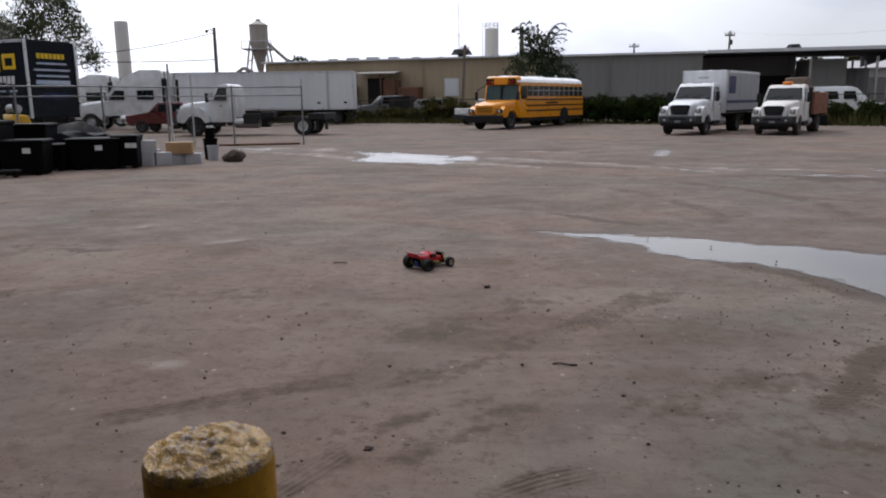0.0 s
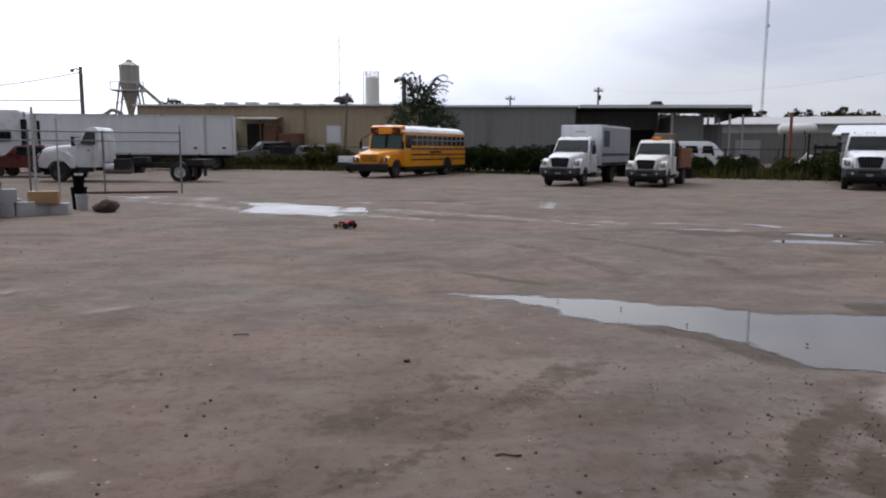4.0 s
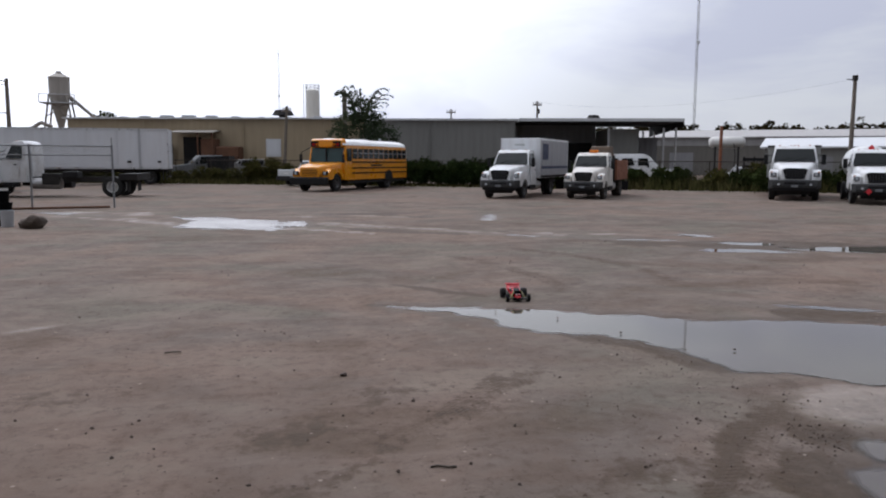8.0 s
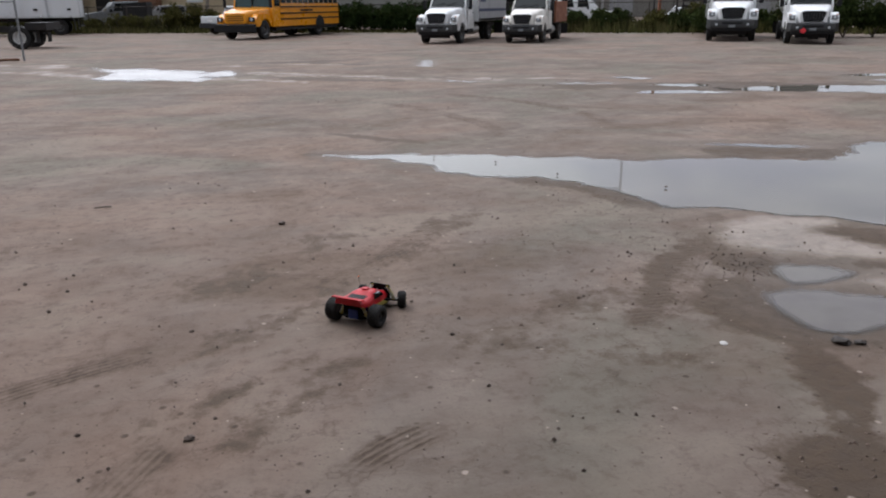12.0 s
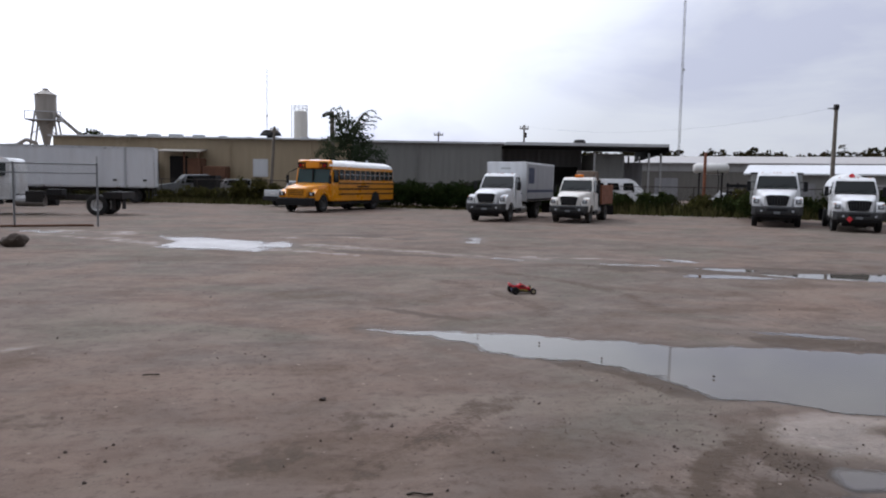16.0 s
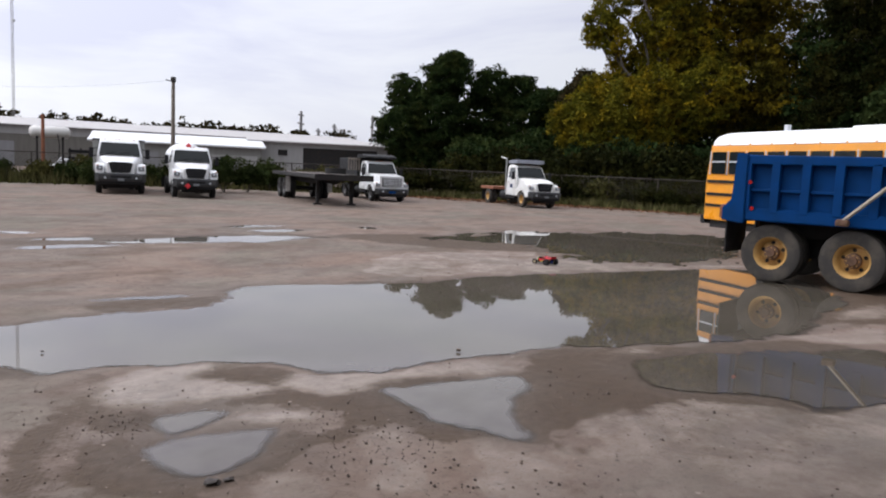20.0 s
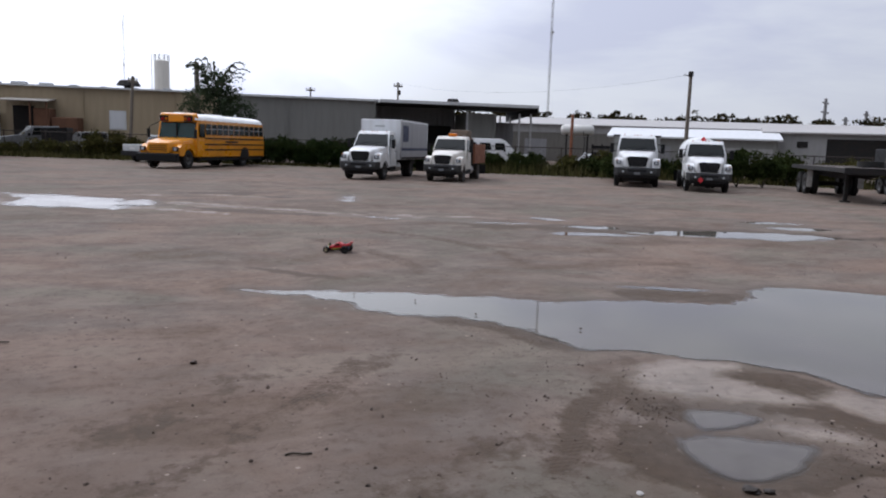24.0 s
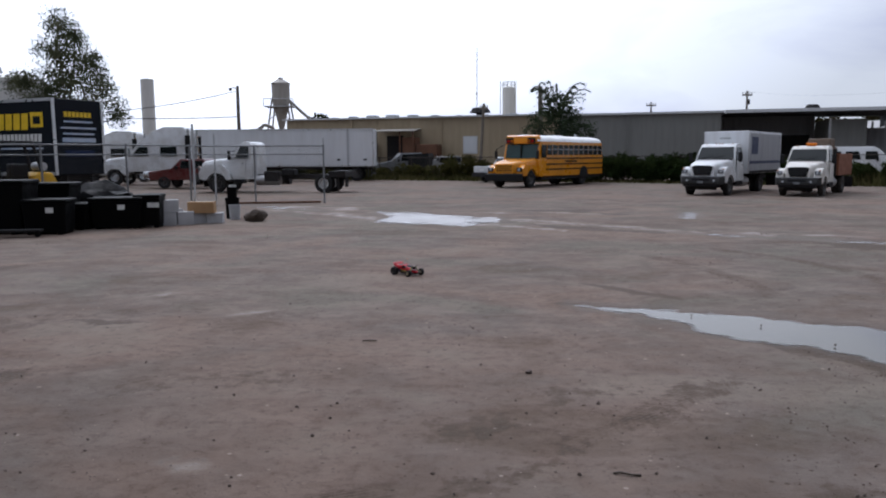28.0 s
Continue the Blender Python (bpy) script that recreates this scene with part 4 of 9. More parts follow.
# ---- buildings across the road ----
RUST_DARK = surface("dark_rusty_steel", (0.13, 0.062, 0.035), 0.9, dirt=(0.06, 0.035, 0.025), amount=0.7, scale=1.2, bump=0.5)
def warehouse():
    """Long metal warehouse: tan section, grey section, and an open loading canopy at its end."""
    root = thing("warehouse", pose(-17.65, 76.85, 0, 0, 0, -15.2), "long low metal warehouse, tan and grey, with covered dock", "warehouse")
    L1, L2, L3, D, Hh = 27.8, 41.75, 56.7, 30.0, 5.55
    w = part("wall", boxed(0, L1, 0, D, 0, Hh), TAN_WALL, root, "tan ribbed metal wall")
    part("wall", boxed(L1 + 0.02, L2, 0.05, D, 0, Hh - 0.1), GREY_WALL, root, "grey ribbed metal wall")
    part("wall", boxed(L2 + 0.02, L2 + 8.4, 6.0, D, 0, Hh - 0.2), DARK_WALL, root, "dark wall deep in the loading dock")
    part("wall", boxed(L2 + 8.42, L3 - 0.3, 6.6, D, 0, Hh - 1.4), DARK_WALL, root, "low dark wall at the open end of the dock")
    part("roof", boxed(-0.3, L1 + 0.3, -0.35, D, Hh, Hh + 0.14), FASCIA, root, "pale metal roof edge")
    part("roof", boxed(L1 + 0.32, L2 + 0.2, -0.25, D, Hh - 0.1, Hh + 0.08), FASCIA, root, "pale metal roof edge")
    part("canopy", slab(bmesh.new(), [(-1.6, Hh - 0.22), (-1.6, Hh + 0.05), (11, Hh + 0.22), (11, Hh - 0.02)], L2 + 0.22, L3), FASCIA, root, "long pale canopy roof over the dock")
    part("canopy_soffit", slab(bmesh.new(), [(-1.5, Hh - 0.32), (-1.5, Hh - 0.23), (11, Hh - 0.03), (11, Hh - 0.14)], L2 + 0.3, L3 - 0.1), CHASSIS, root, "dark underside of the canopy")
    part("canopy_end", slab(bmesh.new(), [(-1.6, Hh - 0.7), (-1.6, Hh - 0.23), (11, Hh - 0.03), (11, Hh - 1.2)], L3 - 0.08, L3 - 0.02), CHASSIS, root)
    for x in (L2 + 8.3, L3 - 1.7, L3 - 0.6):
        for y in (-0.9, 7.0):
            part("post", boxed(x, x + 0.16, y, y + 0.16, 0, Hh - 0.75), STEEL, root)
    part("dock_wall", boxed(L2 + 8.5, L2 + 11.4, 0.4, 6.5, 0, Hh - 0.8), GREY_WALL, root, "grey block beside the dock")
    # black panel paints the shade inside the open bay
    part("dock_opening", boxed(L2 + 5.2, L2 + 8.0, 5.9, 5.995, 0.8, 3.6), CHASSIS, root, "black panel for the shade in the dock bay")
    part("dock_door", boxed(L2 + 1.6, L2 + 4.6, 5.9, 5.995, 1.0, 3.9), LIGHT_WALL, root, "pale dock door")
    part("door_frame", boxed(18.65, 20.05, -0.03, -0.002, 2.1, 3.75), FASCIA, w)
    d = part("door", boxed(18.78, 19.92, -0.06, -0.031, 2.2, 3.62), ROOF_WHITE, w, "white roll-up door")
    part("awning", slab(bmesh.new(), [(-2.2, 4.20), (0.0, 4.45), (0.0, 4.55), (-2.2, 4.30)], 10.4, 14.4), HOPPER, root, "sagging rusty sheet awning")
    for x in (10.5, 12.9, 14.2):
        part("awning_post", boxed(x, x + 0.12, -2.1, -1.98, 0, 4.2), RUST_DARK, root)
    # another black panel for the shaded inside of a doorway
    part("opening", boxed(10.9, 12.6, -0.05, -0.002, 0.4, 3.9), CHASSIS, w, "black panel for the shade in the doorway")
    for x0, x1, z in ((8.9, 10.0, 3.3), (13.1, 14.4, 3.7), (14.5, 16.6, 3.0)):
        part("rusty_bin", boxed(x0, x1, -1.8, -0.2, 0.0, z, bev=0.12), RUST_DARK, root, "rusty orange bin under the awning")
    for k, x in enumerate(np.arange(1.5, L1, 2.3)):
        s = 0.5 + 0.5 * math.sin(x * 3.1)
        x += 0.7 * math.sin(x * 5.7)
        part("roof_vent", boxed(x, x + 0.4 + 0.8 * s, 2.0, 2.8, Hh + 0.14, Hh + 0.34 + 0.16 * s, bev=0.05), GALV, root)
    for x in (7.2, 16.5, 24.0, L1 + 6):
        part("downpipe", boxed(x, x + 0.10, -0.12, -0.004, 0, Hh), TAN_WALL if x < L1 else GREY_WALL, root)
    for x, r0 in ((19.35, 1.0), (L2 + 7.8, 0.6)):
        bm = cyl(bmesh.new(), (x, 4, Hh), (x, 4, Hh + 0.6 * r0), 0.4 * r0, n=12)
        cyl(bm, (x, 4, Hh + 0.6 * r0), (x, 4, Hh + 1.1 * r0), 1.1 * r0, 0.75 * r0, n=14)
        part("exhaust_fan", bm, CHASSIS, root, "dark mushroom roof fan")
    return root


# long building's wall: shade below the pale top band is put into the colour
SHADE_WALL = streaked("shaded_brown_grey_wall", (0.120, 0.112, 0.098), (0.080, 0.076, 0.068), 0.7, amount=0.4, rib=0.8)


def low_building(name, m, L, D, Hh, wall, roof, rise, label, bays=()):
    root = thing(name, m, label, "building")
    part("wall", boxed(0, L, 0, D, 0, Hh), wall, root)
    part("roof", slab(bmesh.new(), [(-0.5, Hh), (-0.5, Hh + 0.15), (D / 2, Hh + rise + 0.15), (D + 0.5, Hh + 0.15), (D + 0.5, Hh)], -0.4, L + 0.4), roof, root)
    for x0, x1, z0, z1, mat in bays:
        part("opening", boxed(x0, x1, -0.08, -0.003, z0, z1), mat, root)
    return root


warehouse()
low_building("long_building", pose(33, 104, 0, 0, 0, -33), 74, 22, 4.9, SHADE_WALL, ROOF_GREY, 1.3, "long pale single-storey building with a dull metal roof",
             [(0, 74, 3.9, 4.85, LIGHT_WALL), (3, 6, 0.2, 3.3, DARK_WALL), (15, 17, 0.2, 2.6, DARK_WALL), (24, 27, 0.2, 3.0, DARK_WALL), (36, 37.5, 1.2, 2.6, GLASS), (44, 52, 0.2, 3.2, DARK_WALL), (60, 68, 0.2, 3.2, DARK_WALL)])
shed = low_building("open_shed", pose(47.7, 64.1, 0, 0, 0, -42), 15.9, 9, 3.1, GREY_WALL, ROOF_WHITE, 0.95, "low shed with a white sheet-metal roof and grey wall",
                    [(1.0, 6.0, 0.1, 2.3, DARK_WALL), (7.5, 9.3, 0.1, 2.2, LIGHT_WALL), (10.5, 15.5, 0.1, 2.3, LIGHT_WALL)])
# its near-black bay panels paint the shade inside
low_building("side_building", pose(61.5, 56.8, 0, 0, 0, -46), 15.0, 16, 3.95, LIGHT_WALL, ROOF_GREY, 0.7, "pale metal building with an open dark bay",
             [(5.6, 13.8, 0.1, 3.5, CHASSIS), (2.9, 3.9, 2.6, 3.2, CHASSIS)])


PALE_SILO = streaked("chalky_silo_steel", (0.66, 0.65, 0.60), (0.46, 0.44, 0.40), 0.5, amount=0.4)


def tank_tower(name, x, y, r, z1, label, mat=None, dome=0.25, pipes=True):
    root = thing(name, pose(x, y, 0), label, "silo")
    bm = cyl(bmesh.new(), (0, 0, 0), (0, 0, z1), r, n=28, cap=False)
    cyl(bm, (0, 0, z1), (0, 0, z1 + r * dome), r, r * 0.35, n=28)
    shade(part("shell", bm, mat or SILO, root))
    if pipes:
        bm = bmesh.new()
        for i in range(10):
            a = 2 * math.pi * i / 10
            cyl(bm, (r * math.cos(a), r * math.sin(a), z1), (r * math.cos(a), r * math.sin(a), z1 + 0.9), 0.04, n=5)
        for z in (z1 + 0.45, z1 + 0.9):
            tube(bm, [(r * math.cos(2 * math.pi * i / 20), r * math.sin(2 * math.pi * i / 20), z) for i in range(21)], 0.035, n=4)
        part("railing", bm, GALV, root)
        bm = bmesh.new()
        for dx in (-0.25, 0.25):
            cyl(bm, (-r - 0.3, dx, 0), (-r - 0.3, dx, z1 + 1), 0.04, n=5)
        for k in range(int(z1 / 0.6)):
            cyl(bm, (-r - 0.3, -0.25, 0.5 + k * 0.6), (-r - 0.3, 0.25, 0.5 + k * 0.6), 0.025, n=4)
        part("ladder", bm, GALV, root)
    return root


tank_tower("tall_silo", -49.8, 120.2, 1.03, 14.4, "tall slender pale concrete silo", SILO, 0.15, pipes=False)
tank_tower("storage_silo", 7.85, 119.8, 1.08, 12.6, "pale storage silo with ladder and railing", PALE_SILO, 0.3)


def cyclone_hopper():
    root = thing("cyclone_hopper", pose(-23.0, 97.3, 0), "weathered steel cyclone hopper on braced legs with a chute", "hopper")
    part("drum", cyl(bmesh.new(), (0, 0, 9.2), (0, 0, 11.3), 1.15, n=24, cap=False), HOPPER, root)
    bm = cyl(bmesh.new(), (0, 0, 11.3), (0, 0, 11.85), 1.3, 0.35, n=24)
    cyl(bm, (0, 0, 11.85), (0, 0, 12.05), 0.35, 0.3, n=12)
    part("cap", bm, HOPPER, root)
    part("cone", cyl(bmesh.new(), (0, 0, 9.2), (0, 0, 5.4), 1.15, 0.3, n=24), HOPPER, root)
    for sx in (-1, 1):
        for sy in (-1, 1):
            part("leg", cyl(bmesh.new(), (sx * 0.95, sy * 0.9, 9.3), (sx * 2.3, sy * 1.4, 0), 0.11, n=8), HOPPER, root)
        part("brace", cyl(bmesh.new(), (sx * 1.5, -1.1, 6.6), (-sx * 1.2, -1.0, 8.4), 0.06, n=6), HOPPER, root)
    part("platform", boxed(-1.9, 1.9, -1.5, 1.5, 8.3, 8.42), GALV, root)
    bm = bmesh.new()
    for x in (-1.9, 1.9):
        cyl(bm, (x, -1.5, 8.4), (x, -1.5, 9.3), 0.05, n=5)
    tube(bm, [(-1.9, -1.5, 9.3), (1.9, -1.5, 9.3)], 0.05)
    part("railing", bm, GALV, root)
    part("chute", tube(bmesh.new(), [(0.9, 0, 9.3), (4.6, 0, 5.9), (10.0, 0, 5.6)], 0.2, n=8), HOPPER, root)
    part("duct", tube(bmesh.new(), [(-1.0, 0, 5.6), (-2.2, 0, 6.1), (-3.2, 0, 5.4), (-16, 0, 4.6)], 0.22, n=8), HOPPER, root)
    return root


cyclone_hopper()


def utility_pole(x, y, h, arm=0.0, lamp=False, lean=0.0, label="weathered wooden utility pole", r=0.15, drums=0):
    root = thing("utility_pole", pose(x, y, 0, 0, lean, 0), label, "utility pole")
    part("pole", cyl(bmesh.new(), (0, 0, -0.3), (0, 0, h), r, r * 0.72, n=12), WOOD_GREY, root)
    if arm:
        part("crossarm", boxed(-arm, arm, -0.07, 0.07, h - 0.55, h - 0.4), WOOD_GREY, root)
        for dx in (-arm * 0.9, -arm * 0.4, arm * 0.4, arm * 0.9):
            part("insulator", cyl(bmesh.new(), (dx, 0, h - 0.4), (dx, 0, h - 0.15), 0.06, n=8), CONCRETE, root)
    for k in range(drums):
        part("transformer", cyl(bmesh.new(), (0.2, 0, h - 1.5), (0.2, 0, h - 0.95), 0.14, n=12), CHASSIS, root)
    if lamp:
        part("lamp_arm", tube(bmesh.new(), [(0, 0, h - 0.35), (-0.35, -0.1, h - 0.2), (-0.62, -0.2, h - 0.25)], 0.05), CHASSIS, root)
        part("lamp_head", boxed(-0.82, -0.54, -0.36, -0.06, h - 0.52, h - 0.24, bev=0.06), RIM_DARK, root)
    return root


utility_pole(40.1, 44.64, 7.66, label="weathered wooden utility pole with a small top bracket", r=0.17)
tagged(bpy.data.objects["utility_pole"], category="utility pole")
part("top_bracket", boxed(-0.13, 0.13, -0.15, 0.15, 7.35, 7.75, bev=0.04), CHASSIS, bpy.data.objects["utility_pole"])
part("bracket_arm", tube(bmesh.new(), [(0, 0, 7.4), (-0.75, -0.1, 7.45)], 0.035), CHASSIS, bpy.data.objects["utility_pole"])
utility_pole(-22.55, 76.76, 9.1, lamp=True, label="wooden pole with a yard lamp", r=0.22)
utility_pole(6.55, 61.62, 7.43, lamp=True, label="wooden pole with a yard lamp behind a small tree", r=0.24)
utility_pole(1.85, 69.0, 6.6, arm=0.35, lean=3.2, label="leaning wooden service pole beside the warehouse")
utility_pole(32.38, 86.18, 9.0, arm=0.55, drums=1)
utility_pole(25.62, 101.9, 8.95, arm=0.65)


def sagging_wire(a, b, sag, r, label):
    pts = []
    for i in range(17):
        t = i / 16
        p = Vector(a).lerp(Vector(b), t)
        p.z -= sag * 4 * t * (1 - t)
        pts.append(p)
    return solo("overhead_wire", tube(bmesh.new(), pts, r, n=4), CHASSIS, Matrix(), label, "wire")


sagging_wire((40.1, 44.64, 7.5), (32.38, 86.18, 8.9), 1.2, 0.004, "thin overhead wire between two poles")
sagging_wire((-22.55, 76.76, 8.6), (-62, 82, 9.0), 2.2, 0.035, "thin overhead wire between yard poles")
sagging_wire((-22.55, 76.76, 6.0), (-60, 60, 8.2), 1.2, 0.04, "slack overhead cable beside the yard")


MAST_GREY = surface("dull_mast_paint", (0.27, 0.265, 0.27), 0.6)


def mast(x, y, h, w, label, guys=True):
    root = thing("radio_mast", pose(x, y, 0), label, "radio mast")
    bm = bmesh.new()
    legs = [(w * math.cos(a), w * math.sin(a)) for a in (0, 2.1, 4.2)]
    for lx, ly in legs:
        cyl(bm, (lx, ly, 0), (lx, ly, h), w * 0.17, n=4)
    k, z = 0, 0.0
    while z < h - 1:
        for i in range(3):
            a, b = legs[i], legs[(i + 1) % 3]
            cyl(bm, (*a, z), (*b, z + w * 3), w * 0.08, n=3)
        z += w * 3
    part("lattice", bm, MAST_GREY, root, "thin lattice of steel bars")
    part("dish", cyl(bmesh.new(), (0, -w, h * 0.62), (0, -w * 2.2, h * 0.62), w * 1.3, n=10), FASCIA, root)
    return root


mast(79.3, 127.4, 38.5, 0.22, "very tall slender lattice radio mast")
mast(2.75, 121.0, 19.0, 0.12, "slender lattice radio mast above the warehouse")


def pylon(x, y, h):
    root = thing("transmission_pylon", pose(x, y, 0, 0, 0, 25), "distant steel transmission pylon with crossarms", "pylon")
    bm = bmesh.new()
    for s in (-1, 1):
        cyl(bm, (s * 1.2, 0, 0), (s * 0.35, 0, h), 0.26, n=4)
    for i in range(8):
        z = h * i / 8
        w0, w1 = 1.2 - 0.85 * i / 8, 1.2 - 0.85 * (i + 1) / 8
        cyl(bm, (-w0, 0, z), (w1, 0, z + h / 8), 0.15, n=3)
        cyl(bm, (w0, 0, z), (-w1, 0, z + h / 8), 0.15, n=3)
    part("tower", bm, MAST_GREY, root)
    for z, w in ((h * 0.78, 3.0), (h * 0.92, 2.4)):
        part("crossarm", boxed(-w, w, -0.15, 0.15, z, z + 0.35), MAST_GREY, root)
    return root


for px, py, ph in ((155.0, 126.4, 15.4), (166.0, 111.5, 15.2), (160.3, 119.6, 12.5), (157.8, 122.9, 11.1)):
    pylon(px, py, ph)


# ---- small plant and barriers between the fence and the far buildings ----
def fuel_tank():
    root = thing("fuel_tank", pose(29.15, 43.0, 1.0, 0, 0, -32), "pale horizontal steel tank on dark legs behind the fence", "tank")
    rg = [[(x, k * math.cos(2 * math.pi * i / 20), 2.0 + k * math.sin(2 * math.pi * i / 20)) for i in range(20)] for x, k in ((-1.12, 0.12), (-1.05, 0.28), (-0.9, 0.36), (0.9, 0.36), (1.05, 0.28), (1.12, 0.12))]
    shade(part("shell", loft(bmesh.new(), rg), SILO, root))
    for x in (-0.7, 0.7):
        for y in (-0.25, 0.25):
            part("leg", boxed(x - 0.05, x + 0.05, y - 0.05, y + 0.05, -1.0, 1.72), CHASSIS, root)
        part("saddle", boxed(x - 0.07, x + 0.07, -0.32, 0.32, 1.60, 1.72), CHASSIS, root)
    part("hose", tube(bmesh.new(), [(0.4, -0.36, 1.9), (0.5, -0.5, 1.2), (0.45, -0.45, 0.4)], 0.03), BLACK, root)
    return root


def barrier(x, y, rz, n):
    root = thing("barrier", pose(x, y, 0, 0, 0, rz), "low black slatted barrier beside the fence", "barrier")
    for k in range(n + 1):
        part("post", boxed(k * 0.6 - 0.05, k * 0.6 + 0.05, -0.06, 0.06, 0, 2.1), BLACK, root)
    for z in (0.9, 1.35, 1.8):
        part("slat", boxed(-0.1, n * 0.6 + 0.1, -0.09, -0.062, z, z + 0.2), BLACK, root)
    return root


fuel_tank()
barrier(30.2, 42.6, -36, 2)
solo("marker_post", cyl(bmesh.new(), (0, 0, 0), (0, 0, 3.95), 0.11, 0.09, n=10), RUST, pose(27.7, 41.5, 0), "rusty brown steel post behind the fence", "post")


# ---- green shed and plant structures beyond the left fence ----
def green_shed():
    root = thing("metal_shed", pose(-22.2, 29.55, 0, 0, 0, 37), "pale green ribbed metal building with dark green trim", "building")
    part("wall", boxed(-22, 0, 0, 5.5, 0, 5.4), GREEN_WALL, root)
    part("corner_trim", boxed(-0.55, 0.06, -0.05, -0.003, 0, 5.4), GREEN_TRIM, root, "dark green corner trim")
    part("gutter", boxed(-22, 0.15, -0.3, -0.06, 5.4, 5.72, bev=0.04), GREEN_TRIM, root, "dark green gutter")
    part("roof", slab(bmesh.new(), [(-0.25, 5.73), (2.75, 6.1), (5.7, 5.7), (5.7, 5.5), (-0.25, 5.55)], -22, 0.12), GREEN_TRIM, root)
    part("downpipe", tube(bmesh.new(), [(0.35, -0.1, 0), (0.35, -0.1, 5.5)], 0.06), GALV, root)
    return root


TOWER_WALL = streaked("weathered_tower_metal", (0.22, 0.235, 0.235), (0.13, 0.14, 0.14), 0.6, amount=0.6, rib=0.45)


def dust_tower():
    root = thing("dust_tower", pose(-35.9, 48.1, 0, 0, 0, 37), "grey ribbed metal elevator tower with a sloping gallery", "tower")
    part("tower", boxed(-0.30, 1.45, 0, 3, 6.6, 10.7), TOWER_WALL, root)
    part("head", boxed(-0.15, 1.35, 0.4, 2.6, 10.95, 12.3, bev=0.06), TOWER_WALL, root)
    part("head_rim", boxed(-0.22, 1.42, 0.2, 2.8, 11.95, 12.1), FASCIA, root)
    part("head_base", boxed(-0.5, 1.6, -0.2, 3.2, 10.7, 10.95), STEEL, root)
    for k in range(5):
        part("head_vent", boxed(-0.08 + k * 0.28, 0.09 + k * 0.28, 0.5, 2.4, 12.3, 12.48), STEEL, root)
    bm = bmesh.new()
    for y0, y1 in ((0.5, 3.5),):
        a = [bm.verts.new(p) for p in ((-16, y0, 2.2), (-0.32, y0, 7.2), (-0.32, y0, 10.55), (-16, y0, 4.9))]
        b = [bm.verts.new((v.co.x, y1, v.co.z)) for v in a]
        bm.faces.new(a), bm.faces.new(b[::-1])
        for k in range(4):
            bm.faces.new((a[k], b[k], b[(k + 1) % 4], a[(k + 1) % 4]))
    part("gallery", bm, GREY_WALL, root, "sloping conveyor gallery")
    for x, y in ((-0.35, 0.0), (1.1, 0.0), (-0.35, 2.7), (1.1, 2.7)):
        part("leg", boxed(x, x + 0.3, y, y + 0.3, 0, 6.6), STEEL, root)
    return root


green_shed()
dust_tower()
tank_tower("storage_tank", -46.9, 65.8, 1.15, 10.9, "grey steel storage tank behind the tower", LIGHT_WALL, 0.1, pipes=False)
t = tank_tower("dome_tank", -43.6, 73.0, 3.0, 9.4, "wide pale steel tank with a domed top and pipe", SILO, 0.16, pipes=False)
part("vent_pipe", tube(bmesh.new(), [(-2.6, 0, 9.4), (-2.2, 0, 10.6), (-1.0, 0, 10.7), (-0.8, 0, 10.1)], 0.12, n=6), GALV, t)

# ---- unseen plain wall and overhang behind the viewer, added to shade the near ground ----
dock = thing("unseen_wall_south", pose(0, 0, 0), "unseen plain grey metal wall and overhang added to shade the near ground", "wall", kind="structure")
part("panel", boxed(-30, 5.5, -3.6, -3.2, 0, 7.5), GREY_WALL, dock)
part("panel", boxed(-30, -5.8, -3.19, 6.4, 0, 8.5), GREY_WALL, dock)
part("overhang", boxed(-5.79, 5.5, -3.19, 1.9, 4.2, 4.5), GREY_WALL, dock)

# ---- trucks: the nose points to -y, the origin lies under the front axle ----
def cab_half(y, z):
    return 1.08 if z < 1.75 else 1.08 - 0.17 * (z - 1.75) / 0.85


def both(fn):
    for s in (-1, 1):
        fn(s)


BUMPER = surface("dull_grey_bumper", (0.030, 0.032, 0.034), 0.6, dirt=(0.075, 0.068, 0.06), amount=0.5, scale=3, spec=0.25)
DULL_PLATE = surface("dull_number_plate", (0.16, 0.17, 0.18), 0.6)
LAMP_GREY = surface("grey_lamp_glass", (0.16, 0.17, 0.18), 0.2, dirt=(0.08, 0.08, 0.08), amount=0.5, scale=9, coat=0.5)


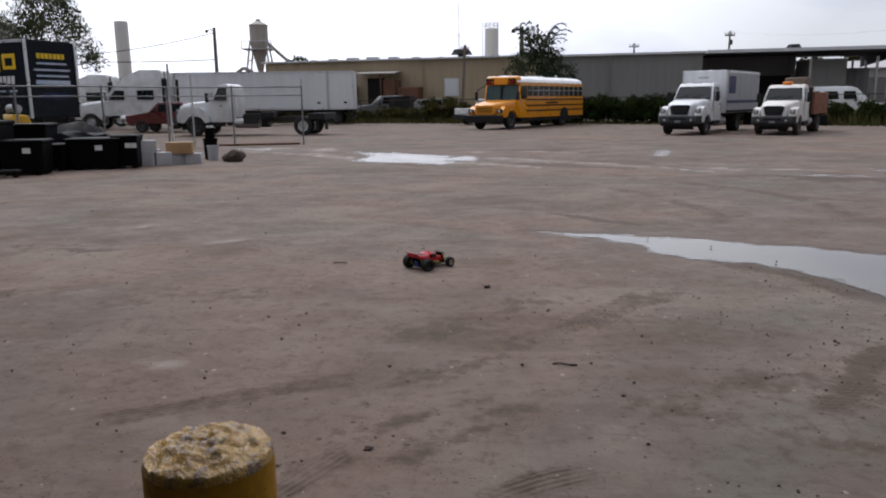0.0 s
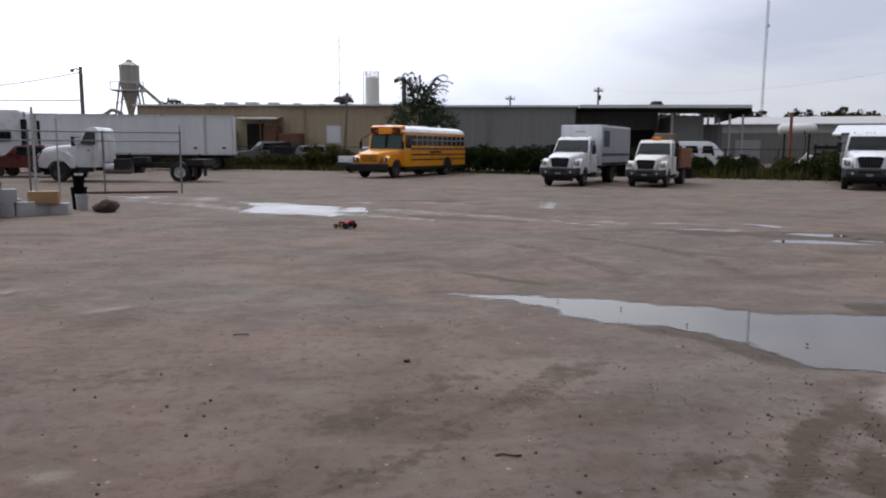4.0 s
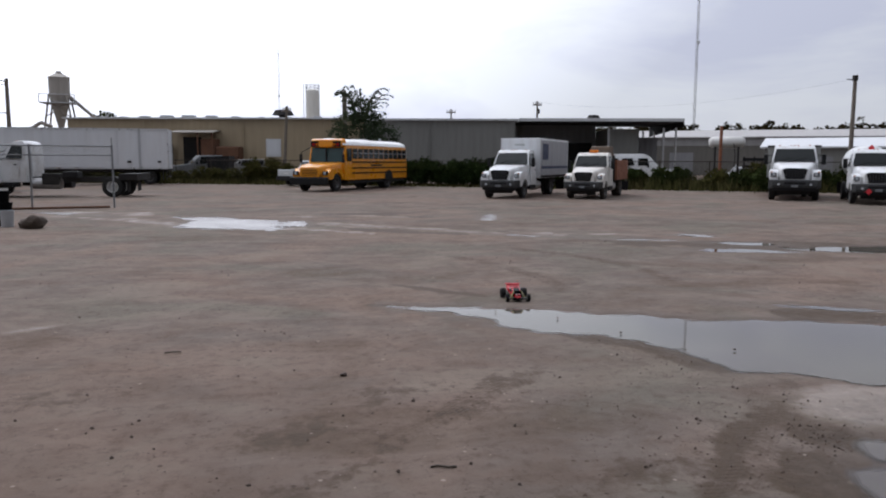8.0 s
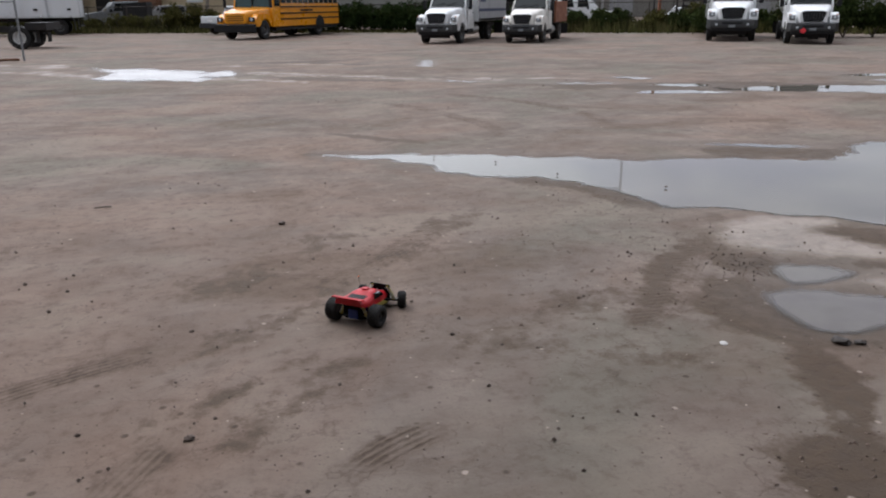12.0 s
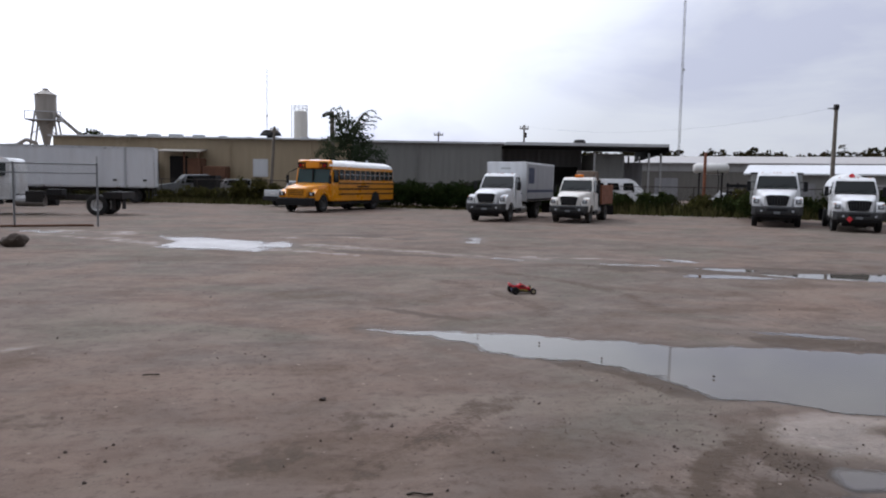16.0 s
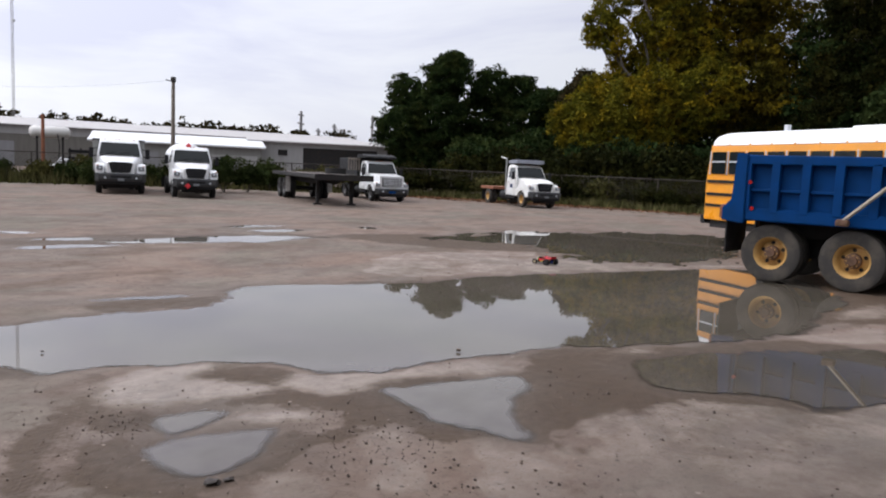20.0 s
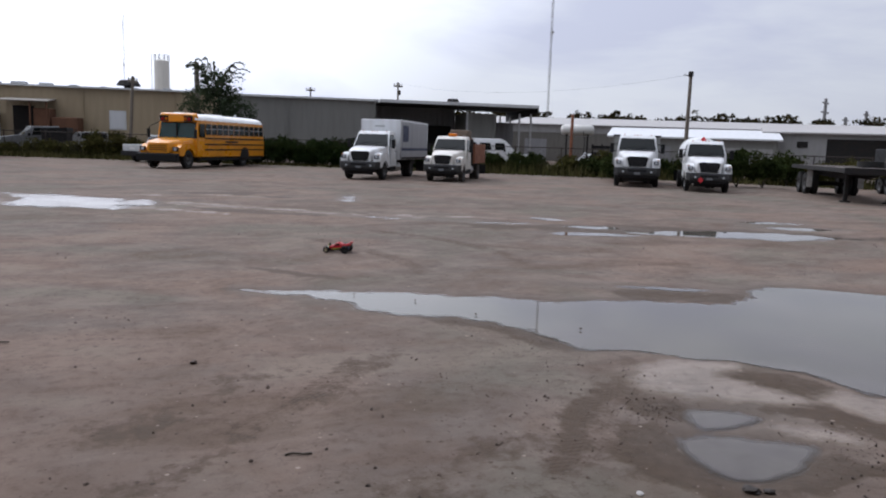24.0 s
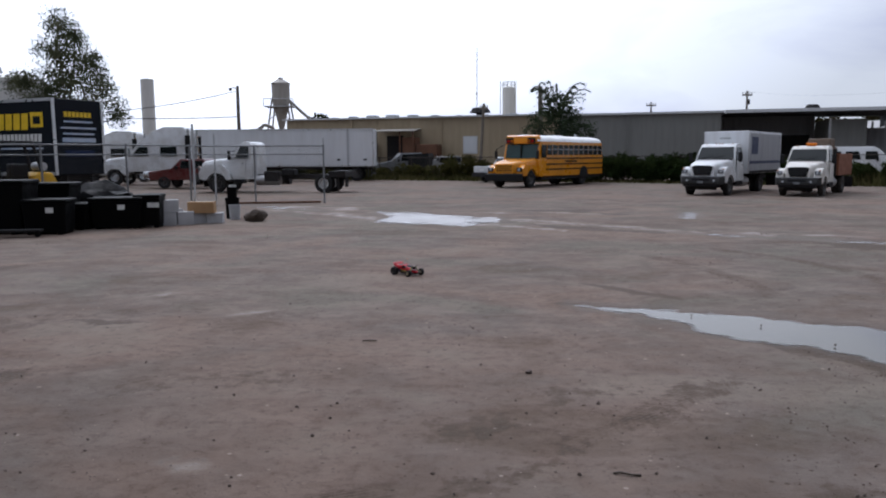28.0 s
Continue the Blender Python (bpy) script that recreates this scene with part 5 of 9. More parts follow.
def front_end(root, paint, square=False, tyre=None, rim=None, markers=True, cut=0.0):
    """Hood, fenders, lamps, grille, bumper, cab with doors and glass, front wheels."""
    if square:
        rings = [rrect(-1.0, 0.80, 0.80, 1.62, 0.06), rrect(-0.4, 0.82, 0.80, 1.68, 0.07), rrect(0.9, 0.92, 0.80, 1.78, 0.08)]
    else:
        rings = [rrect(-1.06, 0.60, 0.92, 1.56, 0.12), rrect(-0.85, 0.72, 0.90, 1.68, 0.16), rrect(-0.2, 0.84, 0.86, 1.78, 0.18), rrect(0.9, 0.97, 0.80, 1.88, 0.16)]
    hood = shade(part("hood", loft(bmesh.new(), rings), paint, root))
    fz = 1.46 if not square else 1.22
    up, high = (0.0, 0.0) if square else (0.20, 0.13)
    part("cowl", boxed(-0.93, 0.93, 0.66, 0.90, 1.755 if square else 1.84, 1.80 if square else 1.905, bev=0.015), BLACK, root, "black cowl below the windshield")

    def fender(s):
        arc = [(0.6 * math.cos(radians(a)), 0.5 + 0.6 * math.sin(radians(a))) for a in range(15, 166, 15)]
        prof = [(-0.98, 0.72), (-1.04, 1.05), (-0.82, fz - 0.06), (-0.45, fz + 0.04), (0.35, fz + 0.03), (0.74, 1.18), (0.86, 0.72)] + arc
        f = shade(part("fender", slab(bmesh.new(), prof, s * 0.74, s * 1.14, bev=0.025), paint, root))
        part("headlight", boxed(min(s * 0.80, s * 1.08), max(s * 0.80, s * 1.08), -1.062, -0.95, 0.96 + up, 1.16 + up, bev=0.03), LAMP_GREY, f, "grey swept headlight")
        part("headlight_bulb", cyl(bmesh.new(), (s * 0.93, -1.055, 1.06 + up), (s * 0.93, -1.070, 1.06 + up), 0.06, n=12), CLEAR, f)
        part("turn_lamp", boxed(min(s * 0.98, s * 1.10), max(s * 0.98, s * 1.10), -1.03, -0.93, 1.17 + up, 1.215 + up, bev=0.015), DULL_AMBER, f, "amber turn lamp")
        wheel(root, s * 0.98, 0, 0.5, 0.28, tyre, rim, s)
        m = part("mirror", boxed(min(s * 1.22, s * 1.42), max(s * 1.22, s * 1.42), 0.80, 0.90, 1.62 + high, 2.12 + high, bev=0.03), BLACK, root, "black door mirror")
        part("mirror_arm", tube(bmesh.new(), [(s * 1.06, 1.05, 1.75 + high), (s * 1.28, 0.88, 1.66 + high), (s * 1.28, 0.88, 2.06 + high), (s * 1.02, 1.1, 2.1 + high)], 0.02), BLACK, m)
        d = part("door", slab(bmesh.new(), [(1.12, 0.86), (1.06, 1.66 + high), (2.12 - cut, 1.66 + high), (2.12 - cut, 0.86)], s * 1.083, s * 1.10), paint, root)
        part("handle", boxed(min(s * 1.10, s * 1.13), max(s * 1.10, s * 1.13), 1.92 - cut, 2.06 - cut, 1.42 + high, 1.47 + high), BLACK, d, "black door handle")
        q = [(1.10, 1.74 + high), (1.36, 2.38 + high), (2.07 - cut * 0.55, 2.38 + high), (2.10 - cut * 0.55, 1.74 + high)]
        bm = bmesh.new()
        vs = [bm.verts.new((s * (cab_half(y, z - high) + e), y, z)) for e in (0.004, 0.016) for y, z in q]
        for k in ((0, 1, 2, 3), (7, 6, 5, 4), (0, 4, 5, 1), (1, 5, 6, 2), (2, 6, 7, 3), (3, 7, 4, 0)):
            bm.faces.new([vs[i] for i in k])
        part("side_window", bm, GLASS, root)
        part("step", boxed(min(s * 0.86, s * 1.12), max(s * 0.86, s * 1.12), 0.95, 2.1 - cut, 0.50, 0.72, bev=0.03), BLACK, root, "black cab step")
    both(fender)
    if square:
        g = part("grille", boxed(-0.66, 0.66, -1.05, -0.985, 0.95, 1.52, bev=0.02), CHASSIS, root, "dark grille with pale bars")
        for k in range(6):
            part("grille_bar", boxed(-0.62, 0.62, -1.075, -1.05, 0.99 + k * 0.09, 1.03 + k * 0.09), FASCIA, g)
    else:
        g = part("grille", loft(bmesh.new(), [[(-0.42, -1.10, 1.06), (0.42, -1.10, 1.06), (0.54, -1.085, 1.50), (0.38, -1.06, 1.57), (-0.38, -1.06, 1.57), (-0.54, -1.085, 1.50)],
                                              [(-0.40, -1.0, 1.08), (0.40, -1.0, 1.08), (0.52, -1.0, 1.48), (0.36, -1.0, 1.54), (-0.36, -1.0, 1.54), (-0.52, -1.0, 1.48)]]), BLACK, root, "black mesh grille")
        for k in range(-3, 4):
            x = k * 0.125
            part("grille_bar", boxed(x - 0.012, x + 0.012, -1.118, -1.095, 1.10, 1.50), GRILLE_BAR, g)
    low = 0.7 * up
    bp = [(y, z + low + (low * 0.3 if z > 0.7 else 0)) for y, z in ((-1.30, 0.50), (-1.34, 0.60), (-1.32, 0.80), (-1.12, 0.84), (-1.0, 0.84), (-1.0, 0.46), (-1.2, 0.46))]
    bumper = part("bumper", prism(bmesh.new(), bp, lambda y, z: 1.16 if y > -1.2 else 0.98, bev=0.02), BUMPER, root, "dull dark grey bumper")
    part("bumper_slot", boxed(-0.46, 0.46, -1.352, -1.335, 0.66 + low, 0.77 + low, bev=0.01), BLACK, bumper)
    part("bumper_plate", boxed(-0.15, 0.15, -1.366, -1.353, 0.52 + low, 0.64 + low), DULL_PLATE, bumper)
    part("valance", prism(bmesh.new(), [(-1.26, 0.34 + low), (-1.29, 0.50 + low), (-1.0, 0.50 + low), (-1.0, 0.34 + low)], 0.94, bev=0.02), BLACK, bumper, "black lower valance")
    for s in (-1, 1):
        part("fog_lamp", cyl(bmesh.new(), (s * 0.70, -1.33, 0.66 + low), (s * 0.70, -1.362, 0.66 + low), 0.055, n=12), CLEAR, bumper)
    # black panel that stands for the shade behind the bumper
    part("front_shadow_panel", boxed(-0.72, 0.72, -0.96, -0.90, 0.30, 0.86), CHASSIS, root, "black panel added for the shade under the hood")
    prof = [(0.90, 0.72), (0.86, 1.74 + high), (1.24, 2.40 + high), (1.46, 2.56 + high), (1.90 - cut * 0.4, 2.60 + high), (2.32 - cut, 2.56 + high), (2.44 - cut, 2.40 + high), (2.44 - cut, 0.72)]
    cab = shade(part("cab", prism(bmesh.new(), prof, lambda y, z: cab_half(y, z - high), bev=0.045), paint, root), 30)
    bm = bmesh.new()
    a, b = vec(0, 0.862, 1.80 + high), vec(0, 1.205, 2.40 + high)
    nrm = vec(0, -0.87, 0.49) * 0.012
    vs = [bm.verts.new(p + vec(x, 0, 0) + nrm * e) for e in (0.8, -2) for p, x in ((a, -0.97), (a, 0.97), (b, 0.86), (b, -0.86))]
    for k in ((0, 1, 2, 3), (7, 6, 5, 4), (0, 4, 5, 1), (1, 5, 6, 2), (2, 6, 7, 3), (3, 7, 4, 0)):
        bm.faces.new([vs[i] for i in k])
    ws = part("windshield", bm, GLASS, root, "dark raked windshield")
    part("wiper", tube(bmesh.new(), [(-0.1, 0.83, 1.82 + high), (0.5, 0.93, 1.98 + high)], 0.012, n=4), BLACK, ws)
    part("wiper", tube(bmesh.new(), [(-0.7, 0.83, 1.82 + high), (-0.15, 0.93, 1.98 + high)], 0.012, n=4), BLACK, ws)
    if markers:
        for x in (-0.7, -0.16, 0.0, 0.16, 0.7):
            part("marker_lamp", boxed(x - 0.035, x + 0.035, 1.46, 1.54, 2.56 + high, 2.605 + high, bev=0.012), DULL_AMBER, cab)
    return cab


def chassis(root, wb, tail, axles=1, tyre=None, rim=None, tanks=True):
    for s in (-1, 1):
        part("frame_rail", boxed(min(s * 0.36, s * 0.46), max(s * 0.36, s * 0.46), -0.7, tail, 0.72, 0.98), CHASSIS, root)
        for k in range(axles):
            y = wb + k * 1.32
            wheel(root, s * 0.98, y, 0.5, 0.26, tyre, rim, s)
            wheel(root, s * 0.68, y, 0.5, 0.26, tyre, rim, s)
        if tanks:
            part("fuel_tank", cyl(bmesh.new(), (s * 0.76, 2.2, 0.66), (s * 0.76, 3.5, 0.66), 0.28, n=14), STEEL if s > 0 else BLACK, root)
        part("mud_flap", boxed(min(s * 0.58, s * 1.1), max(s * 0.58, s * 1.1), tail - 0.3, tail - 0.27, 0.25, 0.9), BLACK, root)
    for k in range(axles):
        part("axle", cyl(bmesh.new(), (-0.9, wb + k * 1.32, 0.5), (0.9, wb + k * 1.32, 0.5), 0.10, n=8), CHASSIS, root)
    part("front_axle", cyl(bmesh.new(), (-0.9, 0, 0.48), (0.9, 0, 0.48), 0.08, n=8), CHASSIS, root)
    for y in (1.0, 2.6, tail - 0.1):
        part("crossmember", boxed(-0.36, 0.36, y - 0.06, y + 0.06, 0.76, 0.94), CHASSIS, root)


PARK = -37.0
TRUCKS = "trucks parked along the hedge"


def parked(name, x, y, label, rz=PARK, category="truck", size=0.93):
    return thing(name, pose(x, y, 0, 0, 0, rz) @ Matrix.Scale(size, 4), label, category, TRUCKS)


# box truck
EMBLEM = surface("blue_black_emblem", (0.02, 0.03, 0.075), 0.5)
# greyer than the box front: the side's shade is put into this colour
SIDE_SHADED = streaked("shaded_aluminium_side", (0.30, 0.305, 0.315), (0.20, 0.20, 0.20), 0.5, amount=0.4)
r = parked("box_truck", 11.15, 33.8, "white box truck with a black grille, dusty", size=0.84)
front_end(r, WHITE)
chassis(r, 5.6, 9.0)
bd = part("cargo_box", boxed(-1.22, 1.22, 2.62, 9.1, 1.08, 3.42, bev=0.05), WHITE2, r, "white cargo box")
for s in (-1, 1):
    for y in (2.66, 9.06):
        part("corner_post", boxed(min(s * 1.19, s * 1.24), max(s * 1.19, s * 1.24), y - 0.06, y + 0.06, 1.08, 3.42), ALU, bd)
    part("bottom_rail", boxed(min(s * 1.221, s * 1.245), max(s * 1.221, s * 1.245), 2.75, 8.98, 1.10, 1.24), CHASSIS, bd)
    part("side_sheet", boxed(min(s * 1.221, s * 1.228), max(s * 1.221, s * 1.228), 2.75, 8.98, 1.25, 3.29), SIDE_SHADED, bd, "aluminium side sheet coloured grey for shade")
    part("side_band", boxed(min(s * 1.229, s * 1.236), max(s * 1.229, s * 1.236), 2.75, 8.98, 1.62, 1.78), EMBLEM, bd, "dark blue band")
    part("top_rail", boxed(min(s * 1.221, s * 1.245), max(s * 1.221, s * 1.245), 2.75, 8.98, 3.30, 3.40), ALU, bd)
part("side_emblem", boxed(1.237, 1.246, 3.1, 4.3, 2.15, 3.1), EMBLEM, bd, "dark blue plain emblem patch")
part("front_emblem", boxed(-0.35, 0.25, 2.598, 2.612, 2.98, 3.08), surface("faded_grey_mark", (0.40, 0.42, 0.42), 0.5), bd, "faded grey mark")

# service truck with beacon and rusty body
r = parked("service_truck", 14.8, 32.7, "dusty white work truck with amber roof beacon and rusty side box", size=0.79)
front_end(r, surface("dusty_white_paint", (0.66, 0.64, 0.60), 0.5, dirt=(0.36, 0.31, 0.25), amount=0.6, scale=1.5), tyre=MUDDY)
chassis(r, 4.9, 8.0, tyre=MUDDY)
part("beacon", boxed(-0.26, 0.26, 1.55, 1.8, 2.72, 2.90, bev=0.03), AMBER, r, "amber beacon bar")
part("headboard", boxed(-1.12, 1.12, 2.6, 2.7, 1.0, 2.55, bev=0.02), CHASSIS, r, "black headboard")
part("side_box", boxed(0.35, 1.2, 2.9, 6.8, 1.05, 2.28, bev=0.04), RUST, r, "rusty red-brown steel box")
part("side_box", boxed(-1.2, -0.35, 2.9, 6.8, 1.05, 1.9, bev=0.04), RUST, r, "rusty red-brown steel box")
bm = cyl(bmesh.new(), (0.1, 3.4, 1.0), (0.1, 3.4, 3.0), 0.22, n=10)
box(bm, -0.5, 0.7, 3.0, 4.2, 2.6, 3.15, bev=0.1)
cyl(bm, (0.2, 3.4, 3.0), (0.3, 6.4, 2.5), 0.16, n=8)
part("crane", bm, surface("grimy_equipment", (0.16, 0.12, 0.09), 0.8, amount=0.6), r, "grimy folded loader crane")

# stake-sided truck
r = parked("flatbed_truck", 23.72, 29.75, "white truck with a low grey body, dusty", size=0.93)
front_end(r, WHITE)
chassis(r, 4.6, 7.4)
bd = part("body", boxed(-1.25, 1.25, 2.65, 7.4, 1.05, 2.64, bev=0.04), surface("grey_body_panel", (0.22, 0.225, 0.215), 0.6, dirt=(0.2, 0.19, 0.17), amount=0.5), r, "low grey van body")
part("roof_rail", boxed(-1.29, 1.29, 2.6, 7.45, 2.64, 2.74, bev=0.02), RIM_DARK, bd)

# tank truck
r = parked("tank_truck", 24.75, 26.1, "white gas tank truck with red hazard marks", size=0.84)
front_end(r, WHITE)
chassis(r, 4.9, 8.2)
bm = bmesh.new()
rg = []
for y, k in ((2.70, 0.28), (2.78, 0.62), (3.0, 0.86), (3.4, 0.97), (7.2, 0.97), (7.6, 0.85), (7.85, 0.5)):
    rg.append([(k * math.cos(2 * math.pi * i / 24), y, 2.02 + k * math.sin(2 * math.pi * i / 24)) for i in range(24)])
shade(part("tank", loft(bm, rg), WHITE, r, "rounded white pressure tank"))
for s in (-1, 1):
    part("tank_cradle", boxed(-0.7, 0.7, 3.6 if s < 0 else 6.6, 3.8 if s < 0 else 6.8, 0.98, 1.3), CHASSIS, r)
HAZ = surface("red_hazard_mark", (0.55, 0.03, 0.04), 0.5)
bm = bmesh.new()
vs = [bm.verts.new((x, y, z)) for y in (2.66, 2.69) for x, z in ((0, 2.98), (0.16, 2.82), (0, 2.66), (-0.16, 2.82))]
for k in ((0, 1, 2, 3), (7, 6, 5, 4), (0, 4, 5, 1), (1, 5, 6, 2), (2, 6, 7, 3), (3, 7, 4, 0)):
    bm.faces.new([vs[i] for i in k])
part("hazard_plate", bm, HAZ, r, "red diamond hazard plate")
part("plate_arm", boxed(-0.03, 0.03, 2.69, 2.95, 2.6, 2.7), CHASSIS, r)
bm = bmesh.new()
vs = [bm.verts.new((x - 0.42, y, z)) for y in (-1.37, -1.345) for x, z in ((0, 0.80), (0.15, 0.65), (0, 0.50), (-0.15, 0.65))]
for k in ((0, 1, 2, 3), (7, 6, 5, 4), (0, 4, 5, 1), (1, 5, 6, 2), (2, 6, 7, 3), (3, 7, 4, 0)):
    bm.faces.new([vs[i] for i in k])
part("hazard_plate", bm, HAZ, r, "red diamond hazard plate")

# dump truck with a black tarp hood over the cab
r = parked("tipper_truck", 33.05, 21.0, "older white tipper truck with black cab shield", size=0.80)
front_end(r, WHITE, square=True)
chassis(r, 4.3, 6.6, axles=2)
bd = part("tipper_body", loft(bmesh.new(), [rrect(2.7, 1.15, 1.15, 2.75, 0.05), rrect(6.6, 1.2, 1.15, 2.75, 0.05)]), BLACK, r, "black tipper body")
part("cab_shield", slab(bmesh.new(), [(1.1, 2.74), (1.15, 2.86), (2.0, 3.02), (2.9, 3.0), (2.9, 2.74)], -1.1, 1.1, bev=0.04), BLACK, bd, "black cab shield")
for k in range(5):
    part("rack_slat", boxed(-1.9 + k * 0.18, -1.82 + k * 0.18, 2.3, 2.36, 1.9, 2.75), WOOD_GREY, r)
part("rack_rail", boxed(-1.95, -1.05, 2.24, 2.30, 2.6, 2.7), WOOD_GREY, r)
part("blue_plate", boxed(-0.3, 0.15, -1.37, -1.343, 0.54, 0.70), BLUE, r, "blue front plate")

# bare chassis truck by the trees
r = parked("chassis_truck", 36.95, 14.15, "white cab truck with bare frame and muddy orange wheels", rz=-41, size=0.81)
front_end(r, surface("dull_white_paint", (0.60, 0.60, 0.58), 0.5, dirt=(0.38, 0.33, 0.27), amount=0.5), tyre=MUDDY, rim=RIM_TAN)
chassis(r, 5.3, 6.6, tyre=MUDDY, rim=RIM_TAN)
part("roof_visor", slab(bmesh.new(), [(1.0, 2.78), (1.05, 3.05), (2.4, 3.0), (2.4, 2.78)], -1.0, 1.0, bev=0.05), surface("grey_visor", (0.2, 0.21, 0.24), 0.5), r, "grey roof deflector")
part("visor_post", boxed(-0.9, 0.9, 1.8, 1.9, 2.58, 2.79), CHASSIS, r)
part("exhaust_stack", tube(bmesh.new(), [(-0.95, 2.75, 0.9), (-0.95, 2.75, 3.1), (-1.1, 3.3, 3.2)], 0.05, n=8), STEEL, r)
part("deck_plate", boxed(-1.1, 1.1, 4.4, 6.6, 1.0, 1.18, bev=0.02), RUST, r, "rusty deck plate")
part("door_mark", boxed(-1.112, -1.101, 1.35, 1.75, 1.2, 1.45), EMBLEM, r, "dark plain door mark")

# side-on chassis cab behind the chain-link fence
r = parked("cab_chassis", -12.35, 39.3, "white day-cab truck with a long bare black frame", rz=-98, size=0.95)
front_end(r, WHITE, cut=0.45)
chassis(r, 6.0, 7.0, rim=RIM_WHITE)
part("battery_box", boxed(0.5, 1.05, 2.7, 3.5, 0.6, 1.15, bev=0.03), CHASSIS, r)
part("toolbox", boxed(0.45, 1.1, 3.7, 4.4, 0.95, 1.25, bev=0.03), BLACK, r)
part("rear_plate", boxed(-1.1, 1.1, 6.3, 7.2, 0.82, 1.15, bev=0.02), CHASSIS, r, "black rear deck plate")
part("grab_frame", tube(bmesh.new(), [(1.0, 2.25, 0.9), (1.0, 2.25, 2.2), (0.9, 2.05, 2.5)], 0.03), GALV, r)


# flatbed semi-trailer
DULL_FLAP = surface("dirty_white_flap", (0.36, 0.35, 0.33), 0.8, dirt=(0.15, 0.13, 0.11), amount=0.6)


def flatbed():
    root = thing("flatbed_trailer", pose(26.9, 19.75, 0, 0, 0, -39), "empty flatbed semi-trailer on landing legs, weathered deck", "trailer")
    n = 26
    for k in range(n):
        y = -1.55 + k * 0.385
        me = MESHES.setdefault("plank", None)
        if me is None:
            ob = part("plank", boxed(-1.2, 1.2, 0.0, 0.37, 1.26, 1.33), DECK, root)
            MESHES["plank"] = ob.data
        else:
            ob = part("plank", me, None, root)
        ob.matrix_basis = pose(0, y, 0.006 * math.sin(k * 2.3), 0, 0.25 * math.sin(k * 1.7), 0)
    for s in (-1, 1):
        part("side_rail", boxed(min(s * 1.2, s * 1.27), max(s * 1.2, s * 1.27), -1.6, 8.5, 1.16, 1.34, bev=0.015), CHASSIS, root)
        part("main_beam", slab(bmesh.new(), [(-1.5, 1.24), (8.3, 1.24), (8.3, 0.92), (2.0, 0.86), (0.6, 1.06), (-1.5, 1.10)], s * 0.5 - 0.06, s * 0.5 + 0.06), CHASSIS, root)
        leg = part("landing_leg", boxed(s * 0.76 - 0.07, s * 0.76 + 0.07, -0.07, 0.07, 0.06, 1.16), CHASSIS, root)
        part("foot", boxed(s * 0.76 - 0.17, s * 0.76 + 0.17, -0.15, 0.15, 0.0, 0.06), CHASSIS, leg)
        part("leg_brace", tube(bmesh.new(), [(s * 0.76, 0.05, 0.5), (s * 0.6, 0.9, 1.05)], 0.035), CHASSIS, root)
        for y in (6.0, 7.3):
            wheel(root, s * 1.0, y, 0.5, 0.26, None, None, s)
            wheel(root, s * 0.70, y, 0.5, 0.26, None, None, s)
        part("mud_flap", boxed(min(s * 0.95, s * 1.18), max(s * 0.95, s * 1.18), 5.15, 5.18, 0.35, 1.15), DULL_FLAP, root, "pale mud flap")
    part("nose_plate", boxed(-1.27, 1.27, -1.67, -1.602, 1.10, 1.36, bev=0.02), CHASSIS, root)
    for y in (6.0, 7.3):
        part("axle", cyl(bmesh.new(), (-0.95, y, 0.5), (0.95, y, 0.5), 0.09, n=8), CHASSIS, root)
    part("side_lamp", boxed(1.272, 1.30, -0.65, -0.55, 1.2, 1.3), AMBER, root)
    return root


flatbed()
spare = lathe(bmesh.new(), [(0.28, -0.12), (0.5, -0.13), (0.5, 0.13), (0.28, 0.12), (0.28, -0.12)], 20, axis="Z")
solo("loose_tyre", spare, RUBBER, pose(29.3, 21.5, 1.47), "black loose tyre lying on the trailer deck", "tyre", smooth=True)


# ---- school buses ----
TEAL_GLASS = glassy("teal_tinted_glass", (0.010, 0.032, 0.033))


